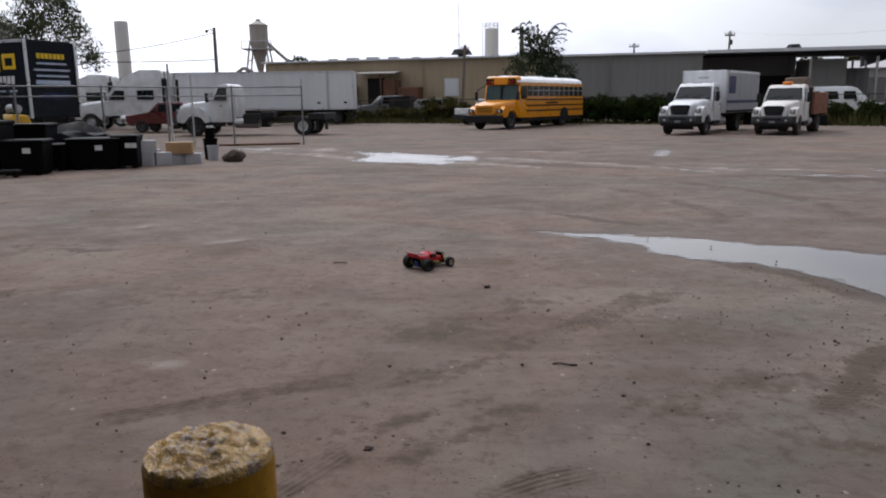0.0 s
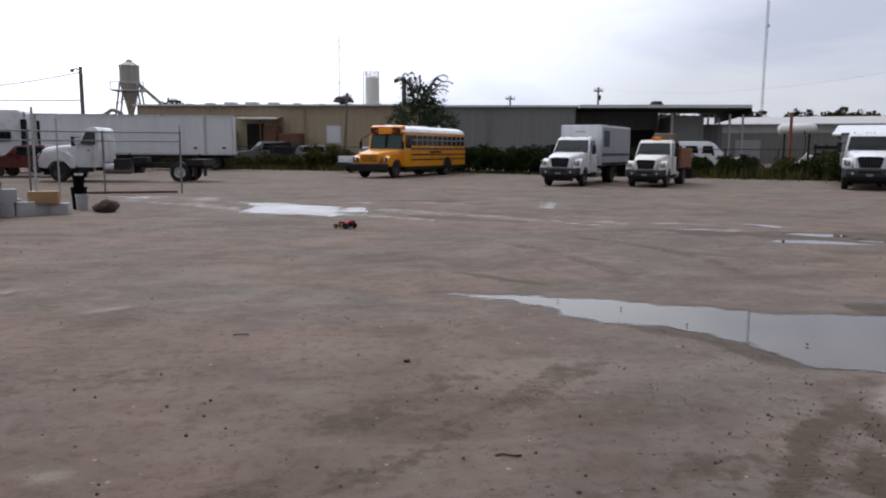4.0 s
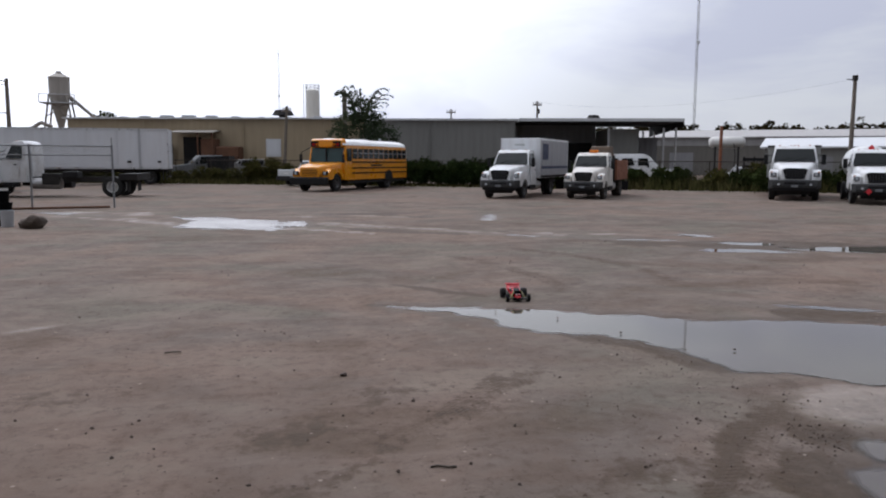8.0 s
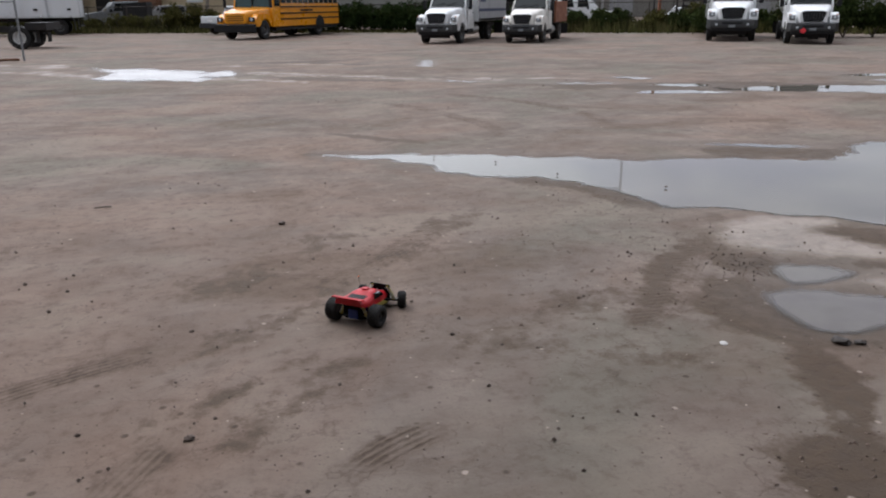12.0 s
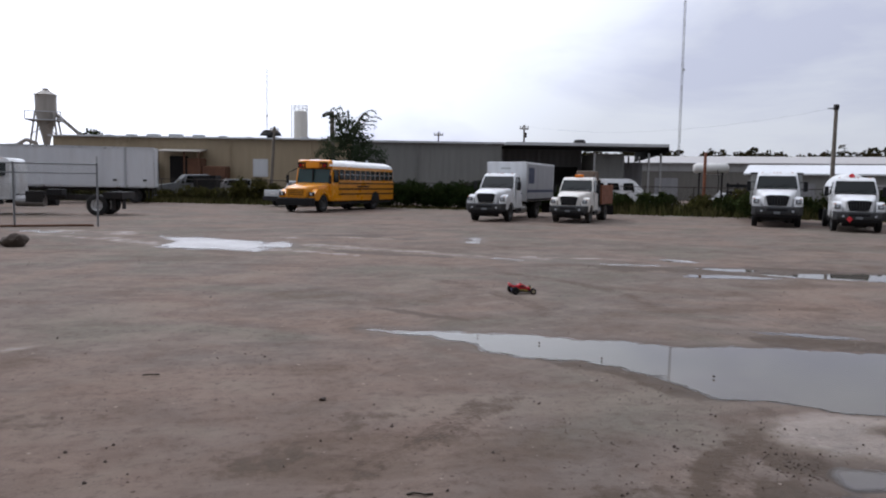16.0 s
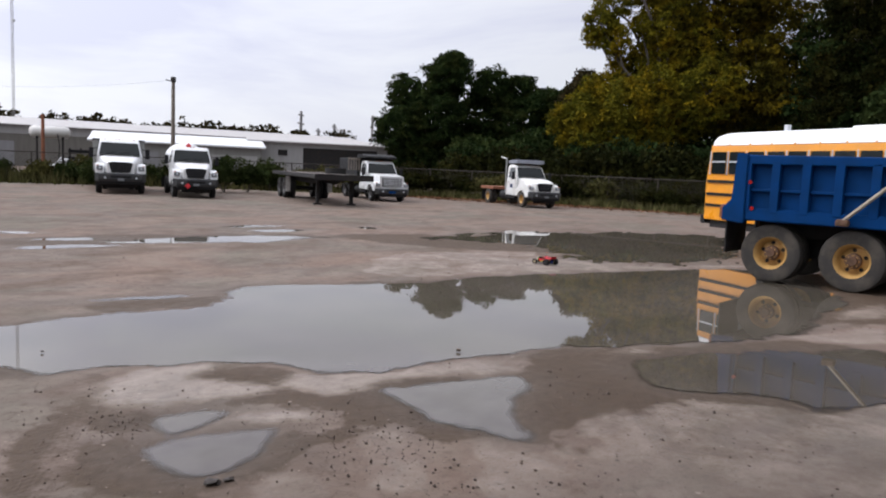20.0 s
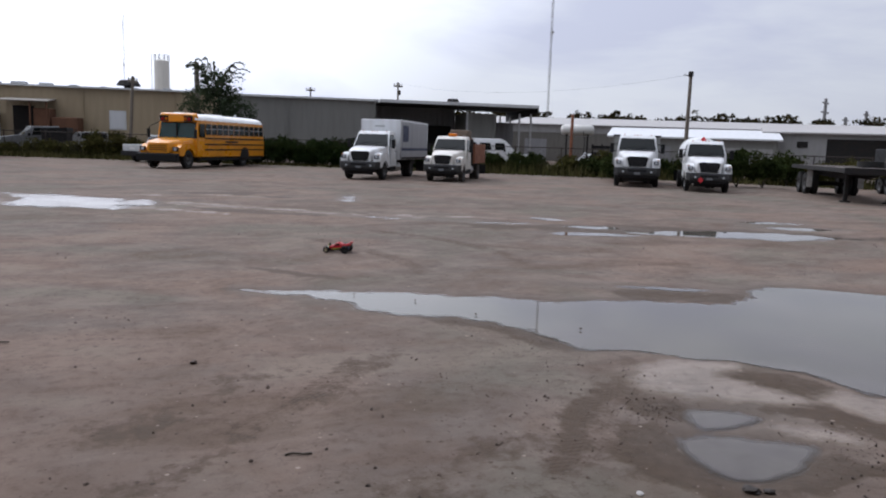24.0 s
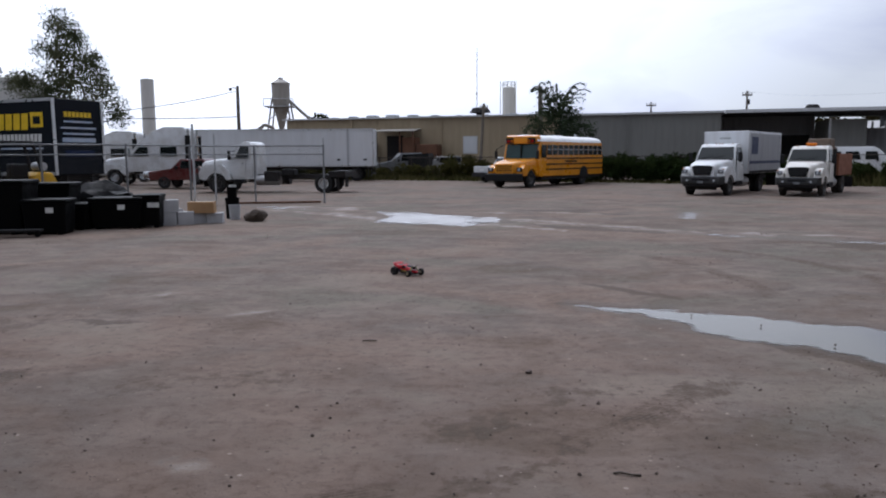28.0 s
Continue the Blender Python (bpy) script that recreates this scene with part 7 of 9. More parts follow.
swoosh(0.5, 2.9, 4.6, 3.0, 0.25, 0.5, 0.35, PRINT_BLUE, "blue printed band", 0.002)
swoosh(0.6, 1.6, 5.4, 2.7, -0.2, 0.7, 0.3, PRINT_BLUE, "blue printed band", 0.004)
swoosh(2.4, 1.5, 6.4, 2.4, -0.25, 0.3, 0.8, PRINT_BLUE, "blue printed band", 0.006)
swoosh(3.6, 3.2, 6.8, 3.1, 0.15, 0.15, 0.7, PRINT_BLUE, "blue printed band", 0.008)
swoosh(1.0, 2.3, 4.4, 2.5, 0.2, 0.12, 0.05, PRINT_GREY, "thin pale printed streak", 0.010)
for k in range(3):
    swoosh(5.6 + 0.25 * k, 2.3 + 0.3 * k, 6.5 + 0.1 * k, 2.5 + 0.35 * k, 0.22, 0.08, 0.16, PRINT_GREY, "pale printed curl", 0.020)
printed(4.5, 5.0, 2.1, 3.35, surface("red_print", (0.32, 0.03, 0.03), 0.35), "red printed shape", 0.1, 0.014)
printed(5.7, 6.5, 2.5, 3.5, PRINT_GREY, "pale printed shape", 0.2, 0.014)
printed(3.1, 3.4, 1.35, 2.2, PRINT_YELLOW, "yellow printed stroke", -0.3, 0.014)
for k in range(7):
    printed(7.75 + k * 0.46, 8.12 + k * 0.46, 2.72, 3.32, PRINT_YELLOW, "yellow plain block of a name", 0.06)
printed(11.05, 11.75, 2.8, 3.35, PRINT_YELLOW, "yellow plain emblem")
printed(11.2, 11.6, 2.92, 3.2, INK, "dark emblem centre", 0.0, 0.007)
for k in range(12):
    printed(8.95 + k * 0.225, 9.12 + k * 0.225, 2.28, 2.56, PAPER, "small pale plain block of a name", 0.03)
printed(7.8, 11.7, 2.0, 2.06, PRINT_GREY, "thin pale printed line")
for k in range(7):
    part("rear_print", boxed(-0.62 + k * 0.19, -0.47 + k * 0.19, 13.205, 13.215, 3.42, 3.62), PRINT_YELLOW, tr)
for k, (z, w) in enumerate(((3.2, 0.7), (2.95, 0.85), (2.72, 0.75), (2.42, 0.8))):
    part("rear_print", boxed(-w, w, 13.205, 13.212, z, z + 0.07 + 0.1 * (k == 3)), PRINT_GREY, tr)
part("rear_print", boxed(-0.7, 0.7, 13.205, 13.213, 1.85, 2.1), surface("dull_blue_print", (0.01, 0.02, 0.06), 0.5, spec=0.15), tr)


# ---- smaller vehicles ----
def light_vehicle(name, x, y, rz, paint, label, kind):
    root = thing(name, pose(x, y, 0, 0, 0, rz), label, "vehicle")
    if kind == "van":
        L, prof = 5.4, [(-0.85, 0.45), (-0.9, 0.95), (0.1, 1.15), (0.75, 1.9), (1.1, 2.05), (4.5, 2.05), (4.62, 1.9), (4.62, 0.45)]
        wb, wins, wz = 3.5, ((0.75, 1.5), (1.75, 2.6), (2.75, 3.6)), (1.25, 1.75)
    elif kind == "pickup":
        L, prof = 5.4, [(-0.9, 0.5), (-0.95, 1.0), (0.5, 1.12), (1.0, 1.72), (2.5, 1.75), (2.75, 1.12), (4.5, 1.12), (4.5, 0.5)]
        wb, wins, wz = 3.5, ((1.0, 1.65), (1.75, 2.4)), (1.18, 1.62)
    else:
        L, prof = 4.5, [(-0.85, 0.4), (-0.88, 0.75), (0.3, 0.95), (0.95, 1.4), (2.3, 1.45), (3.1, 1.0), (3.7, 0.95), (3.72, 0.4)]
        wb, wins, wz = 2.7, ((0.9, 1.5), (1.6, 2.4)), (1.0, 1.32)
    shade(part("body", prism(bmesh.new(), prof, lambda yy, z: 0.95 if z < 1.1 else 0.95 - 0.12 * (z - 1.1), bev=0.05), paint, root), 30)
    for s in (-1, 1):
        for y0, y1 in wins:
            part("window", slab(bmesh.new(), [(y0, wz[0]), (y0 + 0.12, wz[1]), (y1, wz[1]), (y1, wz[0])], s * 0.86, s * 0.955), GLASS, root)
        for yy in (0, wb):
            wheel(root, s * 0.86, yy, 0.36, 0.22, None, None, s)
        part("headlight", boxed(min(s * 0.55, s * 0.88), max(s * 0.55, s * 0.88), -0.97, -0.85, 0.68, 0.85, bev=0.02), CLEAR, root)
        part("mirror", boxed(min(s * 0.95, s * 1.12), max(s * 0.95, s * 1.12), 0.75, 0.9, 1.12, 1.3, bev=0.03), BLACK, root)
    part("windshield", boxed(-0.7, 0.7, 0, 0.02, 0, 0.72), GLASS, root).matrix_basis = pose(0, prof[2][0] + 0.04, prof[2][1] + 0.06, -42 if kind != "van" else -40, 0, 0)
    part("bumper", boxed(-0.9, 0.9, -1.02, -0.86, 0.42, 0.62, bev=0.04), BLACK if kind != "pickup" else CHROME, root)
    return root


light_vehicle("pickup", -17.4, 44.8, -94, REDCAR, "dark red pickup parked behind the chain-link fence", "pickup")
light_vehicle("van", 31.2, 54.9, 63, WHITE, "white passenger van in front of the loading dock", "van").scale = (1.15, 1.15, 1.15)
p = light_vehicle("pickup", 5.2, 54.4, 125, surface("dull_white_pickup_paint", (0.42, 0.43, 0.43), 0.4, dirt=(0.25, 0.24, 0.22), amount=0.4), "small white pickup seen from behind, next to the school bus", "pickup")
part("plate", boxed(-0.25, 0.25, 4.505, 4.52, 0.8, 0.92), PAPER, p)
part("rear_bumper", boxed(-0.92, 0.92, 4.505, 4.66, 0.40, 0.70, bev=0.03), BLACK, p)
part("rear_window", boxed(-0.78, 0.78, 0, 0.02, 0, 0.56), GLASS, p).matrix_basis = pose(0, 2.78, 1.14, 22, 0, 0)
part("bed_liner", boxed(-0.80, 0.80, 2.85, 4.40, 1.09, 1.13), BLACK, p)
light_vehicle("car", 31.2, 46.2, -120, surface("white_car_paint", (0.5, 0.5, 0.5), 0.3), "white car parked behind the fence", "car")
light_vehicle("pickup", -6.6, 66.6, -78, surface("silver_paint", (0.14, 0.145, 0.15), 0.35, 0.3), "silver pickup parked by the tan warehouse", "pickup").scale = (1.25, 1.25, 1.25)
light_vehicle("car", -3.2, 67.2, -80, surface("pale_grey_paint", (0.26, 0.26, 0.26), 0.35, 0.2), "pale car parked by the tan warehouse", "car").scale = (1.3, 1.3, 1.3)
bn = thing("waste_container", pose(-3.35, 64.2, 0, 0, 0, -12), "black steel waste container behind the fence", "waste container")
part("tub", loft(bmesh.new(), [rrect_z(0.15, 0.80, 0.7), rrect_z(1.85, 0.93, 0.85)]), BLACK, bn)
part("lid", slab_y([(-0.95, 1.86), (-0.9, 2.02), (0.9, 2.10), (0.95, 1.86)], -0.87, 0.87), BLACK, bn)
for sx in (-1, 1):
    part("skid", boxed(sx * 0.6 - 0.08, sx * 0.6 + 0.08, -0.65, 0.65, 0, 0.149), CHASSIS, bn)

# ---- trees, shrubs, grass ----
def leaf_quads(c, size, rng, droop=0.3):
    """One small pointed leaf at every point of c."""
    n = len(c)
    a = rng.normal(size=(n, 3))
    a /= np.linalg.norm(a, axis=1)[:, None]
    b = np.cross(a, rng.normal(size=(n, 3)))
    b /= np.linalg.norm(b, axis=1)[:, None]
    s = size * rng.uniform(0.6, 1.3, n)[:, None]
    a[:, 2] -= droop
    v = np.stack([c - a * s * 0.5 + b * s * 0.4, c + a * s * 0.6, c - a * s * 0.5 - b * s * 0.4], 1)
    return v.reshape(-1, 3), np.arange(n * 3).reshape(n, 3)


def crown_cloud(n, blobs3, rng, clump=0.45, per=14, shell=0.5):
    """Points in leaf clumps spread over a set of lobes (x, y, z, rx, ry, rz)."""
    e = np.array(blobs3, float)
    wts = e[:, 3] * e[:, 4] + e[:, 4] * e[:, 5]
    k = rng.choice(len(e), size=max(1, n // per), p=wts / wts.sum())
    d = rng.normal(size=(len(k), 3))
    d /= np.linalg.norm(d, axis=1)[:, None]
    rad = rng.uniform(shell, 1.0, len(k)) ** 0.6 * rng.uniform(0.85, 1.1, len(k))
    cc = e[k, :3] + d * rad[:, None] * e[k, 3:]
    # each clump is a small dome of leaves, thick on top and open below
    u = rng.normal(size=(len(k) * per, 3))
    u /= np.linalg.norm(u, axis=1)[:, None]
    u[:, 2] = np.where(u[:, 2] < -0.3, -u[:, 2], u[:, 2])
    size = np.repeat(clump * rng.uniform(0.9, 2.1, len(k)), per) * rng.uniform(0.25, 1.0, len(u)) ** 0.5
    pts = np.repeat(cc, per, 0) + u * size[:, None] * np.array([1, 1, 0.75])
    return pts[pts[:, 2] > 0.05]


def limb(bm, a, b, r0, r1, rng, bends=3):
    pts = [Vector(a)]
    for i in range(1, bends + 1):
        p = Vector(a).lerp(Vector(b), i / bends)
        if i < bends:
            p += Vector(rng.normal(size=3) * 0.06 * (Vector(b) - Vector(a)).length)
        pts.append(p)
    for i in range(bends):
        t0, t1 = i / bends, (i + 1) / bends
        cyl(bm, pts[i], pts[i + 1], r0 + (r1 - r0) * t0, r0 + (r1 - r0) * t1, n=7, cap=False)
    return pts[-1]


def tree(name, x, y, lobes, n, leaf, mat, label, seed, trunk=0.25, fork=0.35, clump=0.45, shell=0.5, per=14):
    rng = np.random.default_rng(seed)
    root = thing(name, pose(x, y, 0), label, "tree")
    top = max(l[2] for l in lobes)
    fz = top * fork
    bm = bmesh.new()
    limb(bm, (0, 0, -0.2), (0.1, 0.05, fz), trunk, trunk * 0.7, rng)
    for l in lobes:
        e = limb(bm, (0.1, 0.05, fz * rng.uniform(0.8, 1.0)), (l[0], l[1], l[2]), trunk * 0.5, trunk * 0.14, rng, 4)
        for _ in range(4):
            d = rng.normal(size=3)
            d /= np.linalg.norm(d)
            limb(bm, e, (l[0] + d[0] * l[3] * 0.8, l[1] + d[1] * l[4] * 0.8, l[2] + abs(d[2]) * l[5] * 0.8), trunk * 0.13, trunk * 0.04, rng, 2)
    shade(part("trunk", bm, BARK, root))
    v, f = leaf_quads(crown_cloud(n, lobes, rng, clump, per, shell), leaf, rng)
    part("crown", from_arrays("crown", v, f, mat), None, root)
    return root


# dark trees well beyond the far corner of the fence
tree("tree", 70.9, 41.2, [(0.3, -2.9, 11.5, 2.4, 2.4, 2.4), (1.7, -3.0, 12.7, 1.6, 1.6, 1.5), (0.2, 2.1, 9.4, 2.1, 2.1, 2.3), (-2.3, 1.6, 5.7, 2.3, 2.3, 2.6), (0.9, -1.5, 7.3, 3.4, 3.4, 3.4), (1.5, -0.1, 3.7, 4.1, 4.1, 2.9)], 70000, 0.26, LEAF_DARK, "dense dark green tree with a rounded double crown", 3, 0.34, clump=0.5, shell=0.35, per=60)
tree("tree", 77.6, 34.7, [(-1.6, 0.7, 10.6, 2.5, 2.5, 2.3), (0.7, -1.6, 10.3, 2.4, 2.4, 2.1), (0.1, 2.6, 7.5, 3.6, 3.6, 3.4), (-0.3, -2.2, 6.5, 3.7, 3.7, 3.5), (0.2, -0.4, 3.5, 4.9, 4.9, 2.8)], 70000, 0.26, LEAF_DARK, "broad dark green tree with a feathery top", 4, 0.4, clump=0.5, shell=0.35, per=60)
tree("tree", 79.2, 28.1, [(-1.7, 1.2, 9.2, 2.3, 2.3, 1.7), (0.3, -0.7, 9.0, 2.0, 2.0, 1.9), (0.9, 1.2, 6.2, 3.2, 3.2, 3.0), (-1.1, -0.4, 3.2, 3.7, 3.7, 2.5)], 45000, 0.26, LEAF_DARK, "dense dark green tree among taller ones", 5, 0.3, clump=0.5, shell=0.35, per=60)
tree("tree", 70.5, 22.7, [(-1.2, -0.3, 10.1, 1.4, 1.4, 1.3), (-0.2, 0.5, 8.9, 1.6, 1.6, 1.6), (1.3, -0.2, 9.2, 1.4, 1.4, 1.6)], 16000, 0.24, LEAF_RUST, "tree with browning leaves behind the yellow ones", 15, 0.25, clump=0.5, shell=0.35, per=40)
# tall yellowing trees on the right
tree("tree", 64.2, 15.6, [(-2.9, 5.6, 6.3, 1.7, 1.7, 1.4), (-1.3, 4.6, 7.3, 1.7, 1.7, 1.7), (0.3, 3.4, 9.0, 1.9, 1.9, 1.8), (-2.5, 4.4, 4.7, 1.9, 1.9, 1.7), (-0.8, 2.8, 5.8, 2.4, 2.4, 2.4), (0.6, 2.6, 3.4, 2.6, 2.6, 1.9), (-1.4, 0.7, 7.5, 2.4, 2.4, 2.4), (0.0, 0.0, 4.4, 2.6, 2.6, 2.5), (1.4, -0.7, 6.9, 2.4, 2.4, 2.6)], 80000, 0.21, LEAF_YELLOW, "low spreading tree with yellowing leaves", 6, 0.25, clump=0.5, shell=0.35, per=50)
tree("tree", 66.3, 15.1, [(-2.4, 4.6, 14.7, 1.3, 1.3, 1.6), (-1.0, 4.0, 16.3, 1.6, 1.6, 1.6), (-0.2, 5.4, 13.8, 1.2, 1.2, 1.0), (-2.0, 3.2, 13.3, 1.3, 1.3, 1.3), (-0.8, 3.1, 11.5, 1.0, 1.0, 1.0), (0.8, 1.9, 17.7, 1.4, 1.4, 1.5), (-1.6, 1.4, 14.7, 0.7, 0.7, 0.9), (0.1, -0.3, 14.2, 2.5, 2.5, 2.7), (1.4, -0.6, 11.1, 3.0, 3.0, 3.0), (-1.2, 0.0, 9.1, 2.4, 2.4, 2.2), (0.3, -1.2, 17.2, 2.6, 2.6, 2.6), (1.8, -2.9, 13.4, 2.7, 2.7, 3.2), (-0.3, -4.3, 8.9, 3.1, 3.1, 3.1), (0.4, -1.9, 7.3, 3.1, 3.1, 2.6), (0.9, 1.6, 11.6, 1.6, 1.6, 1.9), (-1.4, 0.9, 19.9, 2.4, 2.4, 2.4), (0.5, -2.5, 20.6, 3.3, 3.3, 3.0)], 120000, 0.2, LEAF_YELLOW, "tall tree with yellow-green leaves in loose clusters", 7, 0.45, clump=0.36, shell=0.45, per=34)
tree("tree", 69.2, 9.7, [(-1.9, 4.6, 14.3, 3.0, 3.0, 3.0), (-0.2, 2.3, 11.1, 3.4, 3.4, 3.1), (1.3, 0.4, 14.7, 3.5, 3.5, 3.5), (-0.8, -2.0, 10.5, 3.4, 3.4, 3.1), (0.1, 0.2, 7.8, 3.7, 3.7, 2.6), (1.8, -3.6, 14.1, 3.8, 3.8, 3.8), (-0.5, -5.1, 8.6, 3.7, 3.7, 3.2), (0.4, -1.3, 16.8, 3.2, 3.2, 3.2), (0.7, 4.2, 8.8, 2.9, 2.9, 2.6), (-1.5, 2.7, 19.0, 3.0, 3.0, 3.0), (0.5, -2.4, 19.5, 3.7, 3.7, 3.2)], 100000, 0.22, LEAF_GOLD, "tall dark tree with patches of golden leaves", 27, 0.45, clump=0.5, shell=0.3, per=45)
tree("tree", 65.7, -1.4, [(0.0, 0.0, 10.8, 4.3, 4.3, 4.0), (0.6, 2.3, 7.3, 3.7, 3.7, 3.7), (0.4, -3.5, 13.1, 4.0, 4.3, 4.0), (0.0, 0.9, 16.0, 4.0, 3.7, 3.5), (0.9, -2.9, 18.3, 4.0, 4.3, 3.7), (-0.3, 1.4, 21.4, 3.2, 3.2, 2.9), (-0.7, -6.6, 10.1, 3.5, 3.7, 3.7), (0.0, -5.5, 6.5, 3.7, 4.0, 3.7)], 100000, 0.26, LEAF_OLIVE_SHADE, "shaded side of a tall tree, its shade put into dark olive leaves", 17, 0.45, clump=0.61, shell=0.4, per=60)
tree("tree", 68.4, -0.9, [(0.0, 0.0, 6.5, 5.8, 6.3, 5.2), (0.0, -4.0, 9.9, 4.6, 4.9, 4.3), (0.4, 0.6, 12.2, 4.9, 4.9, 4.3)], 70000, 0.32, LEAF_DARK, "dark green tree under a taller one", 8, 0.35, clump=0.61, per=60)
tree("tree", 58.0, -6.5, [(0, 0, 4.6, 4.0, 4.6, 3.4), (0.5, -3.5, 6.2, 3.2, 3.6, 2.6), (0, 2.8, 6.4, 3.0, 3.2, 2.8)], 20000, 0.36, LEAF_MID, "green tree beyond the buses", 9, 0.3)
tree("tree", 62.0, -14.5, [(0, 0, 4.6, 4.4, 4.6, 3.4), (0.5, -3.0, 6.8, 3.2, 3.6, 2.8)], 8000, 0.38, LEAF_RUST, "browning tree beyond the buses", 10, 0.3)
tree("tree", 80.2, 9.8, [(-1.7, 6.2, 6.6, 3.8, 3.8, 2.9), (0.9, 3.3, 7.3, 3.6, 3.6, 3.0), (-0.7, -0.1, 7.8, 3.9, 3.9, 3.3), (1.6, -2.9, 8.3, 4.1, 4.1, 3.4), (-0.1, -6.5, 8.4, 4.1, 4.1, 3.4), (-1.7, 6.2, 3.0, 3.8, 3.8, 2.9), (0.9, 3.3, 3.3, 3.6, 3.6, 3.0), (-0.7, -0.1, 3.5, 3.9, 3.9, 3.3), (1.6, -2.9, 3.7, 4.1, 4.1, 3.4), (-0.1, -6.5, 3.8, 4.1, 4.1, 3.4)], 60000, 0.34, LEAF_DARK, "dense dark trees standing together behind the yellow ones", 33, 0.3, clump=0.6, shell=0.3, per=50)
# airy tree on the left, and the small one behind the bus
tree("tree", -25.8, 48.6, [(0.1, 0, 10.2, 1.1, 1.1, 1.2), (0.9, 0.4, 9.6, 0.9, 0.9, 1.1), (0.0, 0, 8.4, 1.7, 1.5, 1.3), (1.5, 0.7, 8.0, 1.2, 1.2, 1.2), (-1.9, -0.9, 6.5, 1.2, 1.2, 1.0), (0.2, 0, 6.6, 1.9, 1.8, 1.4), (2.2, 1.0, 6.3, 1.2, 1.2, 1.5), (3.0, 1.4, 4.6, 0.9, 0.9, 1.3), (-0.8, -0.4, 5.3, 1.8, 1.6, 1.2), (1.4, 0.6, 4.9, 1.4, 1.4, 1.2)], 30000, 0.105, LEAF_PALE, "slender half-bare tree with grey-green leaves", 11, 0.2, clump=0.30, shell=0.0, per=9)
small = tree("tree", 7.35, 57.6, [(0, 0, 4.0, 2.3, 2.0, 1.7), (-1.0, 0, 3.3, 1.7, 1.6, 1.4), (1.3, 0, 3.4, 1.6, 1.6, 1.3), (0.2, 0, 5.4, 1.4, 1.4, 1.0)], 7500, 0.15, LEAF_FERN, "small bushy tree with drooping fronds", 12, 0.12, clump=0.3)
rng = np.random.default_rng(5)
for k in range(24):
    a = 2 * math.pi * k / 24 + rng.uniform(-0.2, 0.2)
    ln = rng.uniform(0.9, 2.7)
    up = rng.uniform(3.6, 6.4)
    p0 = Vector((0.3 * math.cos(a), 0.3 * math.sin(a), 4.9))
    pts = [p0 + Vector((math.cos(a) * ln * t, math.sin(a) * ln * t, up * t - (up * 0.66) * t * t)) for t in np.linspace(0, 1, 6)]
    fr = part("frond", tube(bmesh.new(), pts, 0.022, n=4), BARK, small)
    c = np.array([p for q, w in zip(pts[1:], pts[2:]) for p in (Vector(q).lerp(Vector(w), u) for u in np.linspace(0, 1, 34))]) + rng.normal(size=(136, 3)) * 0.05
    v, f = leaf_quads(c, 0.085, rng)
    part("frond_leaves", from_arrays("frond_leaves", v, f, LEAF_FERN), None, fr)

tree("tree", -18.9, 101.5, [(0, 0, 6.4, 1.5, 1.3, 1.1), (1.6, 0, 6.0, 1.2, 1.2, 0.9), (-1.2, 0, 5.8, 1.1, 1.1, 0.9)], 2200, 0.3, LEAF_DARK, "round dark tree behind the hopper", 14, 0.15, clump=0.35)

# the fence line round the far side of the yard
LINE = [(-44, 72), (-8, 62), (3, 56.5), (10, 53), (18, 47.5), (25, 43), (32, 38), (38.5, 31), (43.5, 24), (44.0, 14), (43.0, 7), (43.5, -2)]


def along(line, step, start=0.0):
    out, left = [], start
    for (x0, y0), (x1, y1) in zip(line, line[1:]):
        ln = math.hypot(x1 - x0, y1 - y0)
        while left < ln:
            t = left / ln
            out.append((x0 + (x1 - x0) * t, y0 + (y1 - y0) * t, math.degrees(math.atan2(y1 - y0, x1 - x0))))
            left += step
        left -= ln
    return out


def mesh_fence(name, line, h, label, step=3.0, top=True, wire=0.006, gap=0.14, mat=None, mid=0.0):
    mat = mat or GALV
    root = thing(name, Matrix(), label, "fence")
    for x, y, a in along(line, step):
        part("post", cyl(bmesh.new(), (x, y, 0), (x, y, h + 0.05), 0.035, n=8), mat, root)
    for (x0, y0), (x1, y1) in zip(line, line[1:]):
        if top:
            part("rail", cyl(bmesh.new(), (x0, y0, h), (x1, y1, h), 0.027, n=8), mat, root)
        if mid:
            part("rail", cyl(bmesh.new(), (x0, y0, h - mid), (x1, y1, h - mid), 0.022, n=8), mat, root)
        bm = bmesh.new()
        d = Vector((x1 - x0, y1 - y0, 0))
        ln = d.length
        d.normalize()
        nrm = Vector((-d.y, d.x, 0)) * wire
        k = -h
        while k < ln:
            for s in (0, 1):
                a, b = (max(k, 0.0), max(0.0, -k)), (min(k + h, ln), min(h, ln - k))
                za, zb = (a[1], b[1]) if s == 0 else (h - a[1], h - b[1])
                p, q = Vector((x0, y0, 0)) + d * a[0], Vector((x0, y0, 0)) + d * b[0]
                u = Vector((0, 0, wire))
                vs = [bm.verts.new(w) for w in (p + Vector((0, 0, za)) - u, q + Vector((0, 0, zb)) - u, q + Vector((0, 0, zb)) + u + nrm, p + Vector((0, 0, za)) + u + nrm)]
                if (p - q).length > 0.02:
                    bm.faces.new(vs)
            k += gap
        part("chain_link", bm, mat, root, "woven wire mesh")
    return root


mesh_fence("yard_fence", LINE, 1.75, "rusty dark chain-link fence overgrown with weeds", 3.0, wire=0.005, gap=0.2, mat=surface("grimy_fence_steel", (0.045, 0.036, 0.03), 0.8, 0.2))


